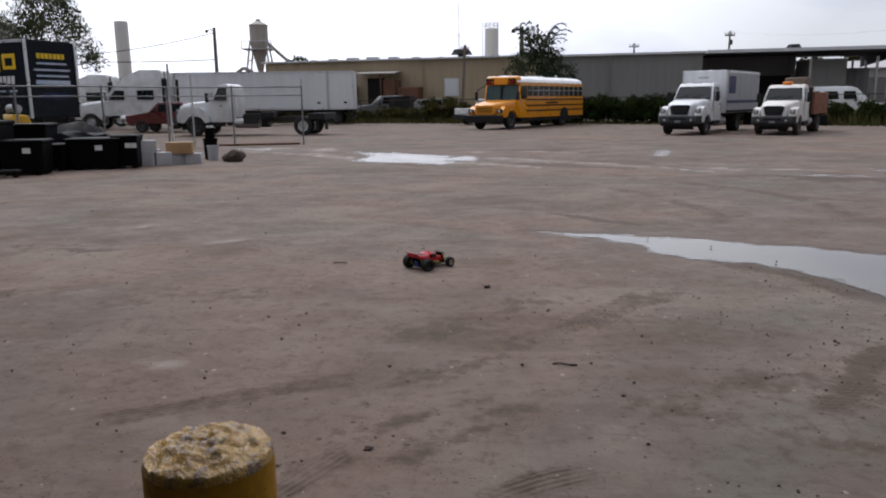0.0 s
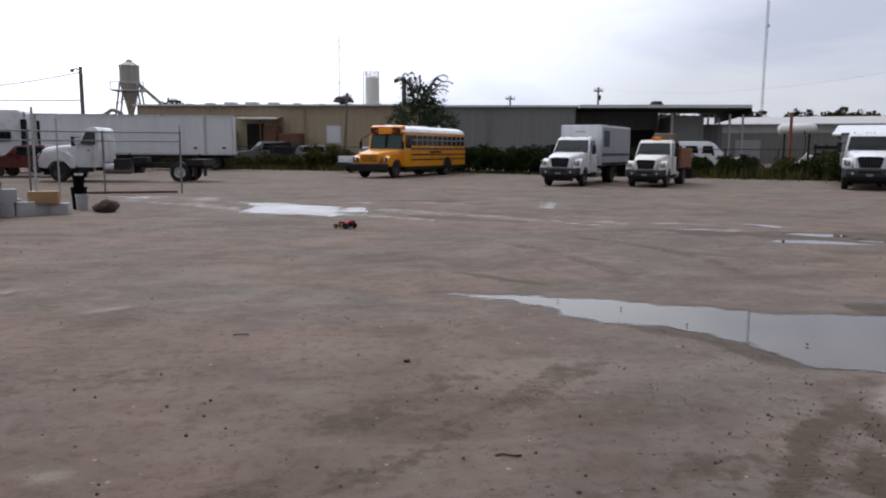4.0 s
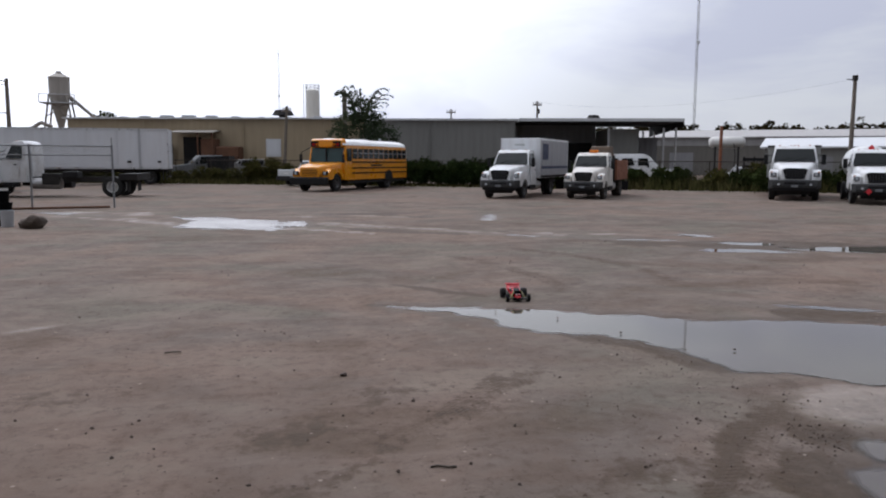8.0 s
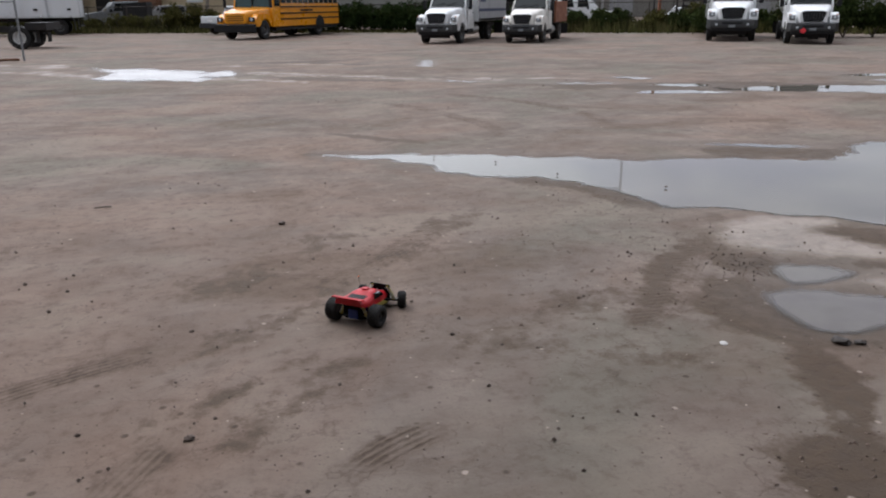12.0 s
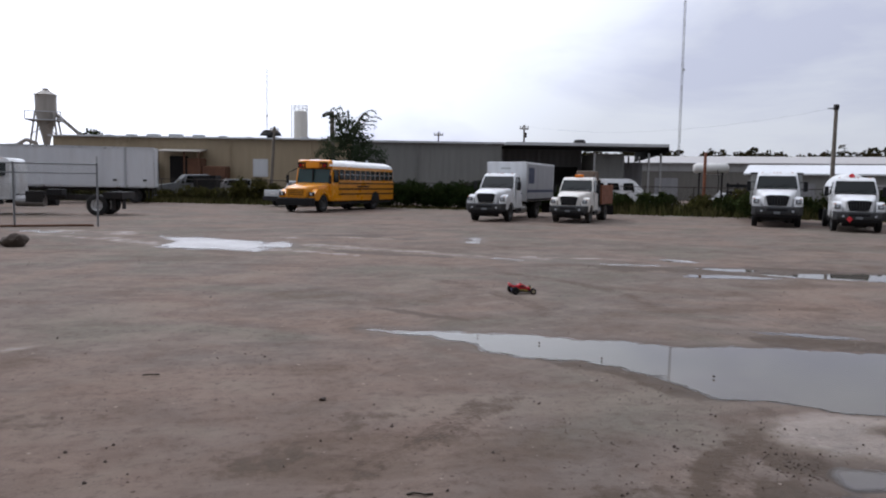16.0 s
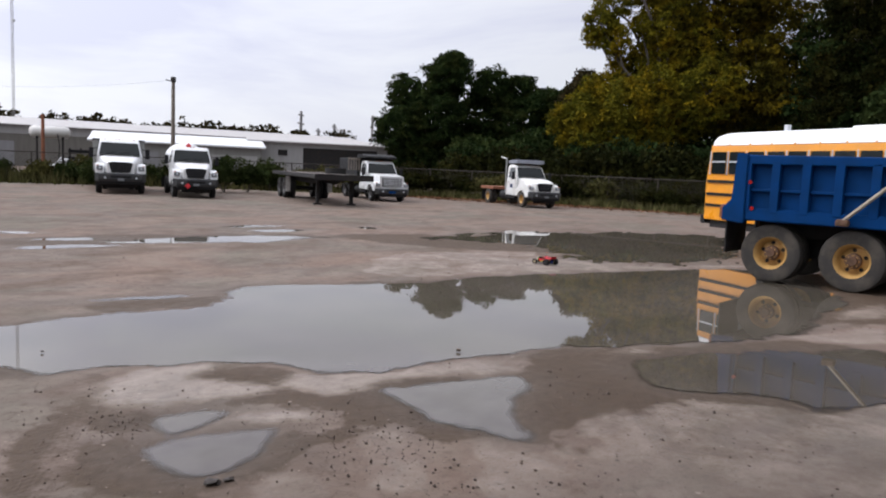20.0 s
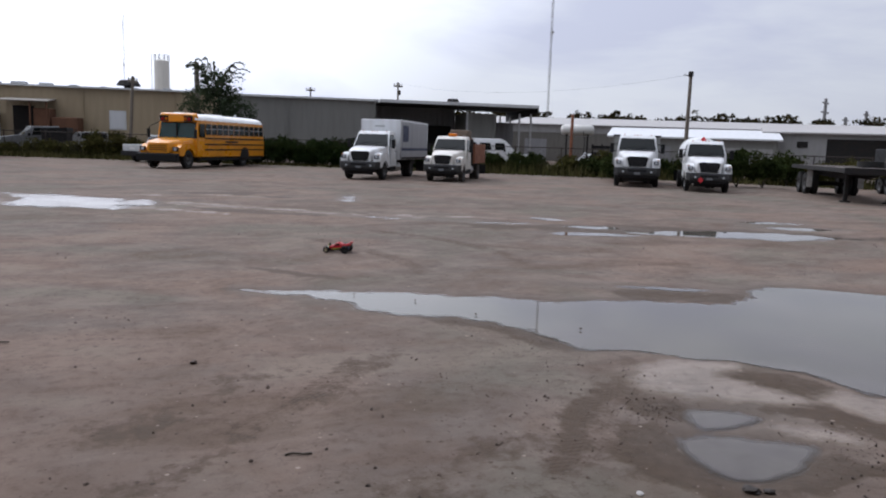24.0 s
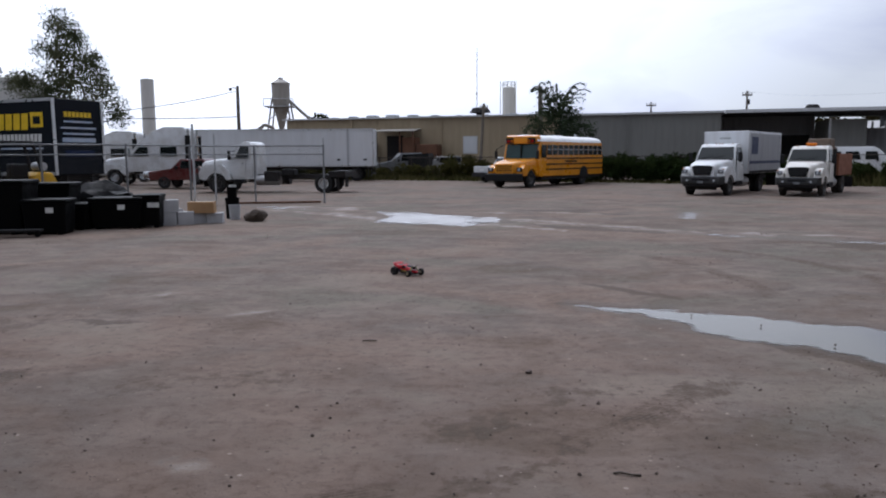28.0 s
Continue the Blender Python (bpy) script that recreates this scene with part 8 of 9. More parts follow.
def shrub(x, y, rx, ry, h, mat, seed, label, n=800, leaf=0.14):
    rng = np.random.default_rng(seed)
    root = thing("shrub", pose(x, y, 0, 0, 0, rng.uniform(0, 360)), label, "shrub", "shrubs along the fence")
    lobes = [(rng.uniform(-0.4, 0.4) * rx, rng.uniform(-0.4, 0.4) * ry, h * rng.uniform(0.35, 0.62), rx * rng.uniform(0.5, 0.75), ry * rng.uniform(0.5, 0.75), h * rng.uniform(0.28, 0.42)) for _ in range(4)]
    bm = bmesh.new()
    for l in lobes:
        limb(bm, (0, 0, 0), l[:3], 0.035, 0.012, rng, 2)
    part("woody_base", bm, BARK, root)
    v, f = leaf_quads(crown_cloud(n, lobes, rng, 0.14 * max(rx, 1), per=10, shell=0.3), leaf, rng)
    part("leaves", from_arrays("leaves", v, f, mat), None, root)
    return root


WEEDS = leafy("brown_olive_weeds", (0.042, 0.046, 0.014), (0.085, 0.076, 0.024), (0.090, 0.072, 0.028))
sr = random.Random(8)
for i, (x, y, a) in enumerate(along(LINE, 1.7, 1.2)):
    if 4.5 <= x < 20:
        shrub(x + 0.2, y + sr.uniform(0.5, 0.9), 1.45, 1.0, sr.uniform(1.95, 2.1), LEAF_DARK, 1300 + i, "dark green clipped hedge shrub", 2200, 0.14)
    elif x > 41 and y < 23:
        # rows of dark shrubs added to stand for the shade below the crowns
        for k, back in enumerate((10.0, 16.0, 22.0, 27.0)):
            shrub(x + back, y * (1 + back / 44), 2.8, 2.6, sr.uniform(3.4, 4.8) * (1 + 0.12 * k), LEAF_DARK if k else LEAF_OLIVE_SHADE, 1300 + i + 40 * k, "tall dark thicket added for the shade under the trees", 2600, 0.34)
for i, (x, y, a) in enumerate(along(LINE, 1.55, 0.5)):
    if -12 < x < 3.5:
        shrub(x, y + sr.uniform(0.2, 0.8), 1.15, 0.9, sr.uniform(0.9, 1.4), WEEDS, 100 + i, "low weedy shrub at the fence", 1100)
    elif 3.5 <= x < 20:
        shrub(x, y + sr.uniform(-0.6, 0.1), 1.35, 1.1, sr.uniform(1.85, 2.1), LEAF_DARK, 100 + i, "dark green clipped hedge shrub", 2600, 0.13)
        shrub(x + 0.4, y - 0.75, 1.3, 0.7, 0.95, LEAF_DARK, 1700 + i, "low dark foot of the clipped hedge", 1500, 0.12)
        if sr.random() < 0.4:
            shrub(x + 0.5, y + 0.9, 0.5, 0.5, sr.uniform(2.3, 3.0), LEAF_MID, 400 + i, "upright sapling in the hedge", 300)
    elif 20 <= x < 33:
        shrub(x, y + sr.uniform(-0.8, 0.5), 1.0, 1.0, sr.uniform(1.2, 1.9) * (0.85 if x < 28.5 else 1.0), WEEDS if sr.random() < 0.75 else LEAF_MID, 100 + i, "weedy yellow-green shrub at the fence", 1800)
    elif y > 12:
        shrub(x + sr.uniform(-0.3, 0.6), y, 1.3, 1.2, sr.uniform(1.3, 1.9), WEEDS if sr.random() < 0.5 else LEAF_OLIVE_SHADE, 100 + i, "vine-covered green shrub at the fence", 2200)
    else:
        shrub(x + sr.uniform(0.0, 0.8), y, 1.3, 1.2, sr.uniform(1.0, 1.6), LEAF_OLIVE_SHADE, 100 + i, "dark undergrowth below the trees", 2600)
# more dark shrubs added where the fence foot lies in shade
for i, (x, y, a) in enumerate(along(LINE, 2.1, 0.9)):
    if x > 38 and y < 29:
        shrub(x + 1.9, y + sr.uniform(-0.4, 0.4), 1.5, 1.4, sr.uniform(1.7, 2.3), LEAF_OLIVE_SHADE, 900 + i, "tall dark shrub added for the shade behind the fence", 2600, 0.2)
for i, (x, y, h, rx) in enumerate(((28.7, 31.4, 2.4, 1.5), (30.6, 30.0, 2.2, 1.4), (31.8, 29.4, 1.8, 1.2), (36.0, 31.5, 2.0, 1.3), (26.7, 34.4, 1.7, 1.2), (17.6, 46.6, 3.6, 1.0), (28.0, 37.3, 1.6, 1.1), (21.6, 44.3, 1.5, 0.9))):
    shrub(x, y, rx, rx * 0.9, h, LEAF_MID, 700 + i, "leafy green shrub beside the parked trucks", 2400)

for i, (x, y, h, rx) in enumerate(((-0.5, 58.0, 2.1, 1.0), (0.8, 57.8, 2.2, 1.1), (1.7, 57.4, 1.7, 1.0))):
    shrub(x, y, rx, rx * 0.9, h, WEEDS, 760 + i, "olive shrub behind the fence by the warehouse", 1800)

# tall grass at the foot of the fence
rng = np.random.default_rng(19)
spots = along(LINE, 0.05)
sp = np.array([(x, y) for x, y, a in spots])
n = 36000
c = sp[rng.integers(0, len(sp), n)] + rng.normal(size=(n, 2)) * np.array([0.9, 1.1])
hgt = rng.uniform(0.15, 0.75, n) * np.where((c[:, 0] > 20) & (c[:, 0] < 34), 1.3, np.where((c[:, 0] > 3.5) & (c[:, 0] < 20), 0.3, 0.8))
ang = rng.uniform(0, math.pi, n)
w = 0.03 + 0.03 * rng.random(n)
lean = rng.normal(size=(n, 2)) * 0.16
v = np.stack([np.stack([c[:, 0] - np.cos(ang) * w, c[:, 1] - np.sin(ang) * w, np.zeros(n)], 1), np.stack([c[:, 0] + np.cos(ang) * w, c[:, 1] + np.sin(ang) * w, np.zeros(n)], 1),
              np.stack([c[:, 0] + lean[:, 0], c[:, 1] + lean[:, 1], hgt], 1)], 1).reshape(-1, 3)
grass = new("grass", from_arrays("grass", v, np.arange(n * 3).reshape(n, 3), GRASS))
tagged(grass, "tall dry yellow-green grass along the fence", "grass", kind="stuff")

# brown leaf flakes added to stand for the reddish soil under the trees
rng = np.random.default_rng(29)
n = 9000
lx, ly = rng.normal(41.6, 1.3, n), rng.uniform(-3, 26, n)
lx = lx - 0.10 * np.abs(ly - 12) + 0.4
v, f = leaf_quads(np.stack([lx, ly, np.full(n, 0.02) + 0.02 * rng.random(n)], 1), 0.16, rng)
v[:, 2] = np.clip(v[:, 2], 0.008, 0.05)
litter = new("soil_strip_flakes", from_arrays("soil_strip_flakes", v, f, leafy("reddish_brown_flakes", (0.10, 0.045, 0.022), (0.17, 0.085, 0.04), (0.13, 0.07, 0.035))))
tagged(litter, "brown leaf flakes standing for the reddish soil along the fence foot", "leaf litter", kind="stuff")

# woods on the horizon
rng = np.random.default_rng(23)
pts = []
for k in range(210):
    a = radians(rng.uniform(21, 49) if k < 165 else rng.uniform(49, 68))
    d = rng.uniform(150, 185)
    h = rng.uniform(7.0, 9.6) if k < 165 else rng.uniform(5.0, 9.5)
    lo = [(math.sin(a) * d, math.cos(a) * d, h * 0.5, h * 0.42, h * 0.42, h * 0.5)]
    pts.append(crown_cloud(1500, lo, rng, 0.45, per=12, shell=0.05))
v, f = leaf_quads(np.concatenate(pts), 0.62, rng)
woods = new("distant_woods", from_arrays("distant_woods", v, f, LEAF_RUST))
tagged(woods, "distant belt of autumn woods on the horizon", "woods", kind="stuff")

# ---- chain-link fence, bins and clutter on the left ----
mesh_fence("chain_link_fence", [(-5.25, 28.9), (-9.3, 28.2), (-11.49, 24.55), (-15.77, 22.05), (-19.6, 19.9)], 2.2, "galvanised chain-link fence with tall posts", 2.6, wire=0.0016, gap=0.12, mid=0.32, mat=surface("dull_galvanised_steel", (0.20, 0.205, 0.21), 0.6, 0.4, dirt=(0.10, 0.10, 0.10)))
for x, y, h in ((-5.25, 28.9, 2.5), (-9.25, 28.2, 2.65), (-7.2, 20.2, 2.65)):
    solo("steel_post", cyl(bmesh.new(), (0, 0, 0), (0, 0, h), 0.032, n=10), GALV, pose(x, y, 0), "tall galvanised steel post set in the dirt", "post", "tall steel posts")
# dark bar drawn for the low curb and its shadow
solo("fence_bar", cyl(bmesh.new(), (-8.9, 28.2, 0.05), (-5.4, 28.9, 0.05), 0.04, n=8), RUST_DARK, Matrix(), "dark bar for the shadowed curb along the fence foot", "pipe")


def crate(x, y, rz, w, d, h, label, stickers=1, z=0.0):
    root = thing("plastic_bin", pose(x, y, z, 0, 0, rz), label, "bin", "black plastic bins")
    part("tub", loft(bmesh.new(), [rrect_z(0.06, w * 0.46, d * 0.46), rrect_z(h - 0.1, w * 0.5, d * 0.5)]), BLACK_PLASTIC, root)
    part("lid", boxed(-w * 0.52, w * 0.52, -d * 0.52, d * 0.52, h - 0.1, h, bev=0.04), BLACK_PLASTIC, root, "black bin lid")
    for sx in (-1, 1):
        part("skid", boxed(sx * w * 0.34 - 0.06, sx * w * 0.34 + 0.06, -d * 0.45, d * 0.45, 0.0, 0.07), BLACK_PLASTIC, root)
    for k in range(stickers):
        part("sticker", boxed(w * (0.05 + 0.17 * k), w * (0.05 + 0.17 * k) + 0.17, -d * 0.515, -d * 0.50, h * 0.62, h * 0.62 + 0.12), PAPER, root, "white paper sticker")
    return root


crate(-8.62, 18.75, 10, 1.25, 0.9, 0.78, "black lidded plastic bin with white stickers", 1)
crate(-7.93, 18.95, 10, 0.62, 0.8, 0.84, "black lidded plastic bin with white stickers", 2)
crate(-12.95, 17.5, 20, 1.75, 0.9, 0.74, "black low plastic bin with a sticker", 1)
crate(-13.45, 17.3, 18, 0.75, 0.7, 0.78, "black plastic bin stacked on a low one", 2, z=0.74)
crate(-10.92, 17.35, 8, 1.6, 0.95, 1.26, "wide tall black plastic bin", 0)
crate(-9.62, 17.3, 10, 0.95, 0.8, 0.82, "plain black plastic bin", 1)
crate(-12.6, 19.0, 12, 1.5, 1.0, 1.0, "black plastic bin behind the row", 0)
crate(-10.6, 18.9, 8, 1.5, 0.9, 1.15, "black plastic bin behind the row", 0)
crate(-11.6, 20.2, 8, 1.5, 0.9, 1.0, "black plastic bin in front of the fence", 0)
crate(-9.6, 18.4, 5, 0.9, 0.8, 0.66, "low black plastic bin", 0)
# a dolly under the front bins
dl = thing("wheeled_dolly", pose(-10.1, 16.35, 0, 0, 0, 10), "low black wheeled dolly in front of the bins", "dolly")
part("deck", boxed(-0.75, 0.75, -0.14, 0.14, 0.12, 0.18, bev=0.02), BLACK, dl)
for sx in (-0.65, 0.65):
    part("castor", cyl(bmesh.new(), (sx, -0.03, 0.06), (sx, 0.03, 0.06), 0.06, n=12), BLACK, dl)


def heap(name, x, y, r, h, mat, label, category, seed, squash=0.8):
    rng = np.random.default_rng(seed)
    bm = bmesh.new()
    bmesh.ops.create_icosphere(bm, subdivisions=3, radius=1.0)
    for v in bm.verts:
        k = 1 + 0.35 * noise.noise(v.co * 1.7 + Vector((seed, 0, 0))) + 0.14 * noise.noise(v.co * 5.0 + Vector((0, seed, 0)))
        v.co = Vector((v.co.x * r * k, v.co.y * r * squash * k, max(-0.02, (v.co.z * 0.62 + 0.42) * h * k)))
    return solo(name, bm, mat, pose(x, y, 0, 0, 0, rng.uniform(0, 360)), label, category, smooth=True)


TARP = surface("black_plastic_sheet", (0.006, 0.006, 0.007), 0.5, spec=0.06, dirt=(0.012, 0.012, 0.012), amount=0.3, scale=6, bump=0.5, depth=0.03)
heap("plastic_sheeting", -10.05, 20.5, 1.05, 0.95, TARP, "crumpled black plastic sheeting in a heap", "tarp", 4)
heap("plastic_sheeting", -9.35, 20.1, 0.72, 0.66, TARP, "crumpled black plastic sheeting in a heap", "tarp", 5)
heap("plastic_sheeting", -13.8, 19.6, 1.2, 0.8, TARP, "crumpled black plastic sheeting in a heap", "tarp", 6)
heap("dirt_sack", -5.62, 20.5, 0.26, 0.30, surface("brown_burlap", (0.06, 0.045, 0.034), 0.9, bump=0.6), "slumped brown sack of soil on the dirt", "sack", 7)
heap("dirt_sack", -5.9, 20.7, 0.16, 0.2, surface("dark_burlap", (0.07, 0.055, 0.045), 0.9, bump=0.6), "small dark sack beside a larger one", "sack", 8)


def carton(x, y, z, rz, w, d, h, mat, label, group="cartons"):
    root = thing("carton", pose(x, y, z, 0, 0, rz), label, "box", group)
    part("body", boxed(-w / 2, w / 2, -d / 2, d / 2, 0, h, bev=0.008), mat, root)
    part("tape", boxed(-w / 2 - 0.002, w / 2 + 0.002, -0.025, 0.025, h + 0.001, h + 0.003), PAPER, root)
    return root


GREYBOX = surface("grey_white_carton", (0.42, 0.42, 0.43), 0.75, dirt=(0.25, 0.25, 0.25), amount=0.5)
for k, (x, y, z, h) in enumerate(((-7.62, 19.35, 0, 0.34), (-7.25, 19.6, 0, 0.34), (-7.58, 19.38, 0.345, 0.32), (-7.0, 19.95, 0, 0.28), (-7.66, 19.8, 0, 0.4))):
    carton(x, y, z, 12 + 7 * k, 0.4, 0.34, h, GREYBOX, "scuffed grey-white carton in a loose stack")
carton(-6.92, 19.9, 0.285, 8, 0.68, 0.4, 0.30, CARD, "open brown cardboard box on grey cartons")
carton(-6.6, 20.02, 0, 8, 0.4, 0.34, 0.28, GREYBOX, "scuffed grey-white carton in a loose stack")


def bucket(x, y, z, r, h, mat, label, lid=True):
    root = thing("bucket", pose(x, y, z), label, "bucket")
    shade(part("pail", lathe(bmesh.new(), [(0, 0), (r * 0.88, 0), (r, h), (r * 0.94, h), (r * 0.94, h - 0.02), (0, h - 0.02)], 20, "Z"), mat, root))
    part("rim", lathe(bmesh.new(), [(r, h - 0.05), (r * 1.06, h - 0.05), (r * 1.06, h), (r, h)], 20, "Z"), mat, root)
    return root


bucket(-6.42, 21.15, 0, 0.16, 0.42, surface("grey_pail", (0.33, 0.34, 0.35), 0.5), "pale grey plastic pail")
bucket(-6.62, 21.6, 0, 0.2, 0.6, BLACK_PLASTIC, "black drum standing behind a pail")
bucket(-6.62, 21.6, 0.6, 0.15, 0.3, BLACK_PLASTIC, "black jug standing on a drum")
bucket(-6.6, 21.6, 0.905, 0.1, 0.06, PAPER, "white cap on top of a black jug")


def forklift():
    FY = surface("forklift_yellow", (0.62, 0.36, 0.02), 0.45, dirt=(0.3, 0.18, 0.05), amount=0.4)
    root = thing("forklift", pose(-14.75, 24.3, 0, 0, 0, -42), "yellow and black forklift with a raised guard behind the bins", "forklift")
    part("body", boxed(-0.5, 0.5, -0.62, 0.55, 0.25, 1.08, bev=0.08), FY, root, "yellow forklift body")
    part("counterweight", prism(bmesh.new(), [(0.56, 0.3), (0.56, 1.2), (0.75, 1.34), (1.15, 1.30), (1.28, 1.0), (1.25, 0.3)], 0.52, bev=0.08), FY, root, "rounded yellow counterweight")
    for s in (-1, 1):
        part("mast", boxed(s * 0.34 - 0.09, s * 0.34 + 0.09, -1.12, -0.90, 0.05, 2.7), BLACK, root)
        part("fork", boxed(s * 0.25 - 0.06, s * 0.25 + 0.06, -2.1, -1.22, 0.30, 0.36), BLACK, root)
        part("guard_post", tube(bmesh.new(), [(s * 0.45, -0.6, 1.0), (s * 0.44, -0.35, 2.25), (s * 0.44, 0.6, 2.28), (s * 0.46, 0.85, 1.25)], 0.055, n=8), BLACK, root)
        wheel(root, s * 0.48, -0.65, 0.33, 0.2, None, None, s)
        wheel(root, s * 0.45, 0.9, 0.28, 0.18, None, None, s)
    for k in range(5):
        part("backrest_bar", boxed(-0.42 + k * 0.2, -0.38 + k * 0.2, -1.22, -1.18, 0.36, 1.75), BLACK, root)
    part("carriage", boxed(-0.5, 0.5, -1.18, -1.121, 0.36, 1.0, bev=0.01), BLACK, root)
    part("hydraulic_ram", cyl(bmesh.new(), (0, -1.02, 0.1), (0, -1.02, 2.3), 0.11, n=12), BLACK, root)
    part("instrument_cowl", boxed(-0.4, 0.4, -0.62, -0.36, 1.085, 1.5, bev=0.05), BLACK, root)
    part("mast_tie", boxed(-0.28, 0.28, -1.1, -0.98, 2.45, 2.58), BLACK, root)
    part("overhead_guard", boxed(-0.45, 0.45, -0.36, 0.62, 2.29, 2.34), BLACK, root)
    part("seat", boxed(-0.25, 0.25, -0.05, 0.5, 1.08, 1.6, bev=0.08), BLACK, root)
    part("gas_bottle", cyl(bmesh.new(), (-0.35, 0.9, 1.50), (0.35, 0.9, 1.50), 0.15, n=16), GALV, root, "pale steel gas bottle")
    part("bottle_cradle", boxed(-0.2, 0.2, 0.8, 1.0, 1.25, 1.40), BLACK, root)
    return root


forklift()


# ---- concrete-filled bollard close to where the film is taken ----
def bollard():
    root = thing("bollard", pose(-0.192, 0.745, 0), "yellow painted steel bollard with chipped concrete top", "bollard")
    r, h = 0.099, 1.035
    m, nt, b = nodes_of("chipped_yellow_paint")
    co = nt.nodes.new("ShaderNodeTexCoord").outputs["Object"]
    chip, fine = nnoise(nt, co, 9.0, 6, 0.65), nnoise(nt, co, 70, 4)
    col = nmix(nt, nmap(nt, chip, 0.60, 0.63, 0, 1), nmix(nt, nmap(nt, fine, 0.3, 0.7, 0, 1), (0.40, 0.205, 0.012), (0.30, 0.145, 0.010)), (0.02, 0.014, 0.010))
    nt.links.new(col, b.inputs["Base Color"])
    b.inputs["Roughness"].default_value = 0.5
    b.inputs["Specular IOR Level"].default_value = 0.15
    nbump(nt, b, chip, 0.4, 0.004)
    shade(part("post", lathe(bmesh.new(), [(r * 0.9, -0.2), (r, -0.2), (r, h - 0.014), (r * 0.985, h - 0.010), (r * 0.90, h - 0.03)], 48, "Z"), m, root))
    bm = bmesh.new()
    rings, n = 26, 64
    prev = None
    centre = None
    for i in range(rings + 1):
        rr = r * 1.0 * i / rings
        row = []
        for j in range(n if i else 1):
            a = 2 * math.pi * j / n
            p = Vector((rr * math.cos(a), rr * math.sin(a), 0))
            z = h + 0.024 * (1 - (i / rings) ** 2) + 0.012 * (1 - (i / rings) ** 3) * noise.noise(p * 32) + 0.007 * noise.noise(p * 85) - 0.006 * max(0, noise.noise(p * 55 + Vector((3, 1, 0))))
            p.z = z if i < rings else h - 0.012 + 0.005 * noise.noise(p * 60)
            row.append(bm.verts.new(p))
        if i == 1:
            for j in range(n):
                bm.faces.new((centre, row[j], row[(j + 1) % n]))
        elif i > 1:
            for j in range(n):
                k = (j + 1) % n
                bm.faces.new((prev[j], row[j], row[k], prev[k]))
        if i == 0:
            centre = row[0]
        prev = row
    m, nt, b = nodes_of("chipped_painted_concrete")
    co = nt.nodes.new("ShaderNodeTexCoord").outputs["Object"]
    chip, fine = nnoise(nt, co, 30.0, 6, 0.7), nnoise(nt, co, 160, 4)
    col = nmix(nt, nmap(nt, chip, 0.50, 0.62, 0, 1), nmix(nt, nmap(nt, fine, 0.35, 0.65, 0, 1), (0.50, 0.29, 0.045), (0.40, 0.215, 0.035)), nmix(nt, nmap(nt, fine, 0.35, 0.65, 0, 1), (0.24, 0.14, 0.055), (0.10, 0.055, 0.022)))
    nt.links.new(col, b.inputs["Base Color"])
    nt.links.new(nmap(nt, fine, 0.3, 0.7, 0.10, 0.34), b.inputs["Roughness"])
    b.inputs["Specular IOR Level"].default_value = 0.6
    nbump(nt, b, nmath(nt, "ADD", chip, nmath(nt, "MULTIPLY", fine, 0.6)), 0.9, 0.008)
    shade(part("concrete_cap", bm, m, root, "rough wet-looking concrete cap with yellow paint"), 60)
    return root


bollard()

# ---- litter on the dirt ----
STONE = surface("dark_pebble", (0.07, 0.052, 0.043), 0.85, dirt=(0.2, 0.15, 0.125), amount=0.7, scale=30)
rng = np.random.default_rng(31)
n = 4400
rr = 1.2 + 17 * rng.random(n) ** 1.5
aa = np.radians(rng.uniform(-45, 100, n))
px, py = np.sin(aa) * rr, np.cos(aa) * rr
# loose gravel thrown up beside the puddles
for cx, cy, sd, m in ((4.0, 2.45, 0.40, 520), (2.95, 1.55, 0.16, 130), (3.25, 3.90, 0.14, 120), (3.5, 1.5, 0.5, 260), (6.0, 1.6, 0.4, 160), (3.3, 4.9, 0.5, 160)):
    px, py = np.append(px, rng.normal(cx, sd, m)), np.append(py, rng.normal(cy, sd, m))
n = len(px)
hh, pp = ground_height(px, py)
keep = (pp < -0.05) | (rng.random(n) < 0.05)
px, py, hh = px[keep], py[keep], hh[keep]
n = len(px)
s = 0.0032 + 0.011 * rng.random(n) ** 5 + 0.0005 * np.hypot(px, py) * (rng.random(n) < 0.25)
base = np.array([(1, 0, 0), (0, 1, 0), (-1, 0, 0), (0, -1, 0), (0, 0, 0.8), (0, 0, -0.6)])
jit = base[None] * rng.uniform(0.6, 1.3, (n, 6, 1)) * s[:, None, None]
v = (jit + np.stack([px, py, hh + s * 0.35], 1)[:, None]).reshape(-1, 3)
tri = np.array([(0, 1, 4), (1, 2, 4), (2, 3, 4), (3, 0, 4), (1, 0, 5), (2, 1, 5), (3, 2, 5), (0, 3, 5)])
f = (tri[None] + 6 * np.arange(n)[:, None, None]).reshape(-1, 3)
pebbles = new("gravel", from_arrays("gravel", v, f, STONE))
tagged(pebbles, "scattered small dark pebbles on the dirt", "gravel", kind="stuff")

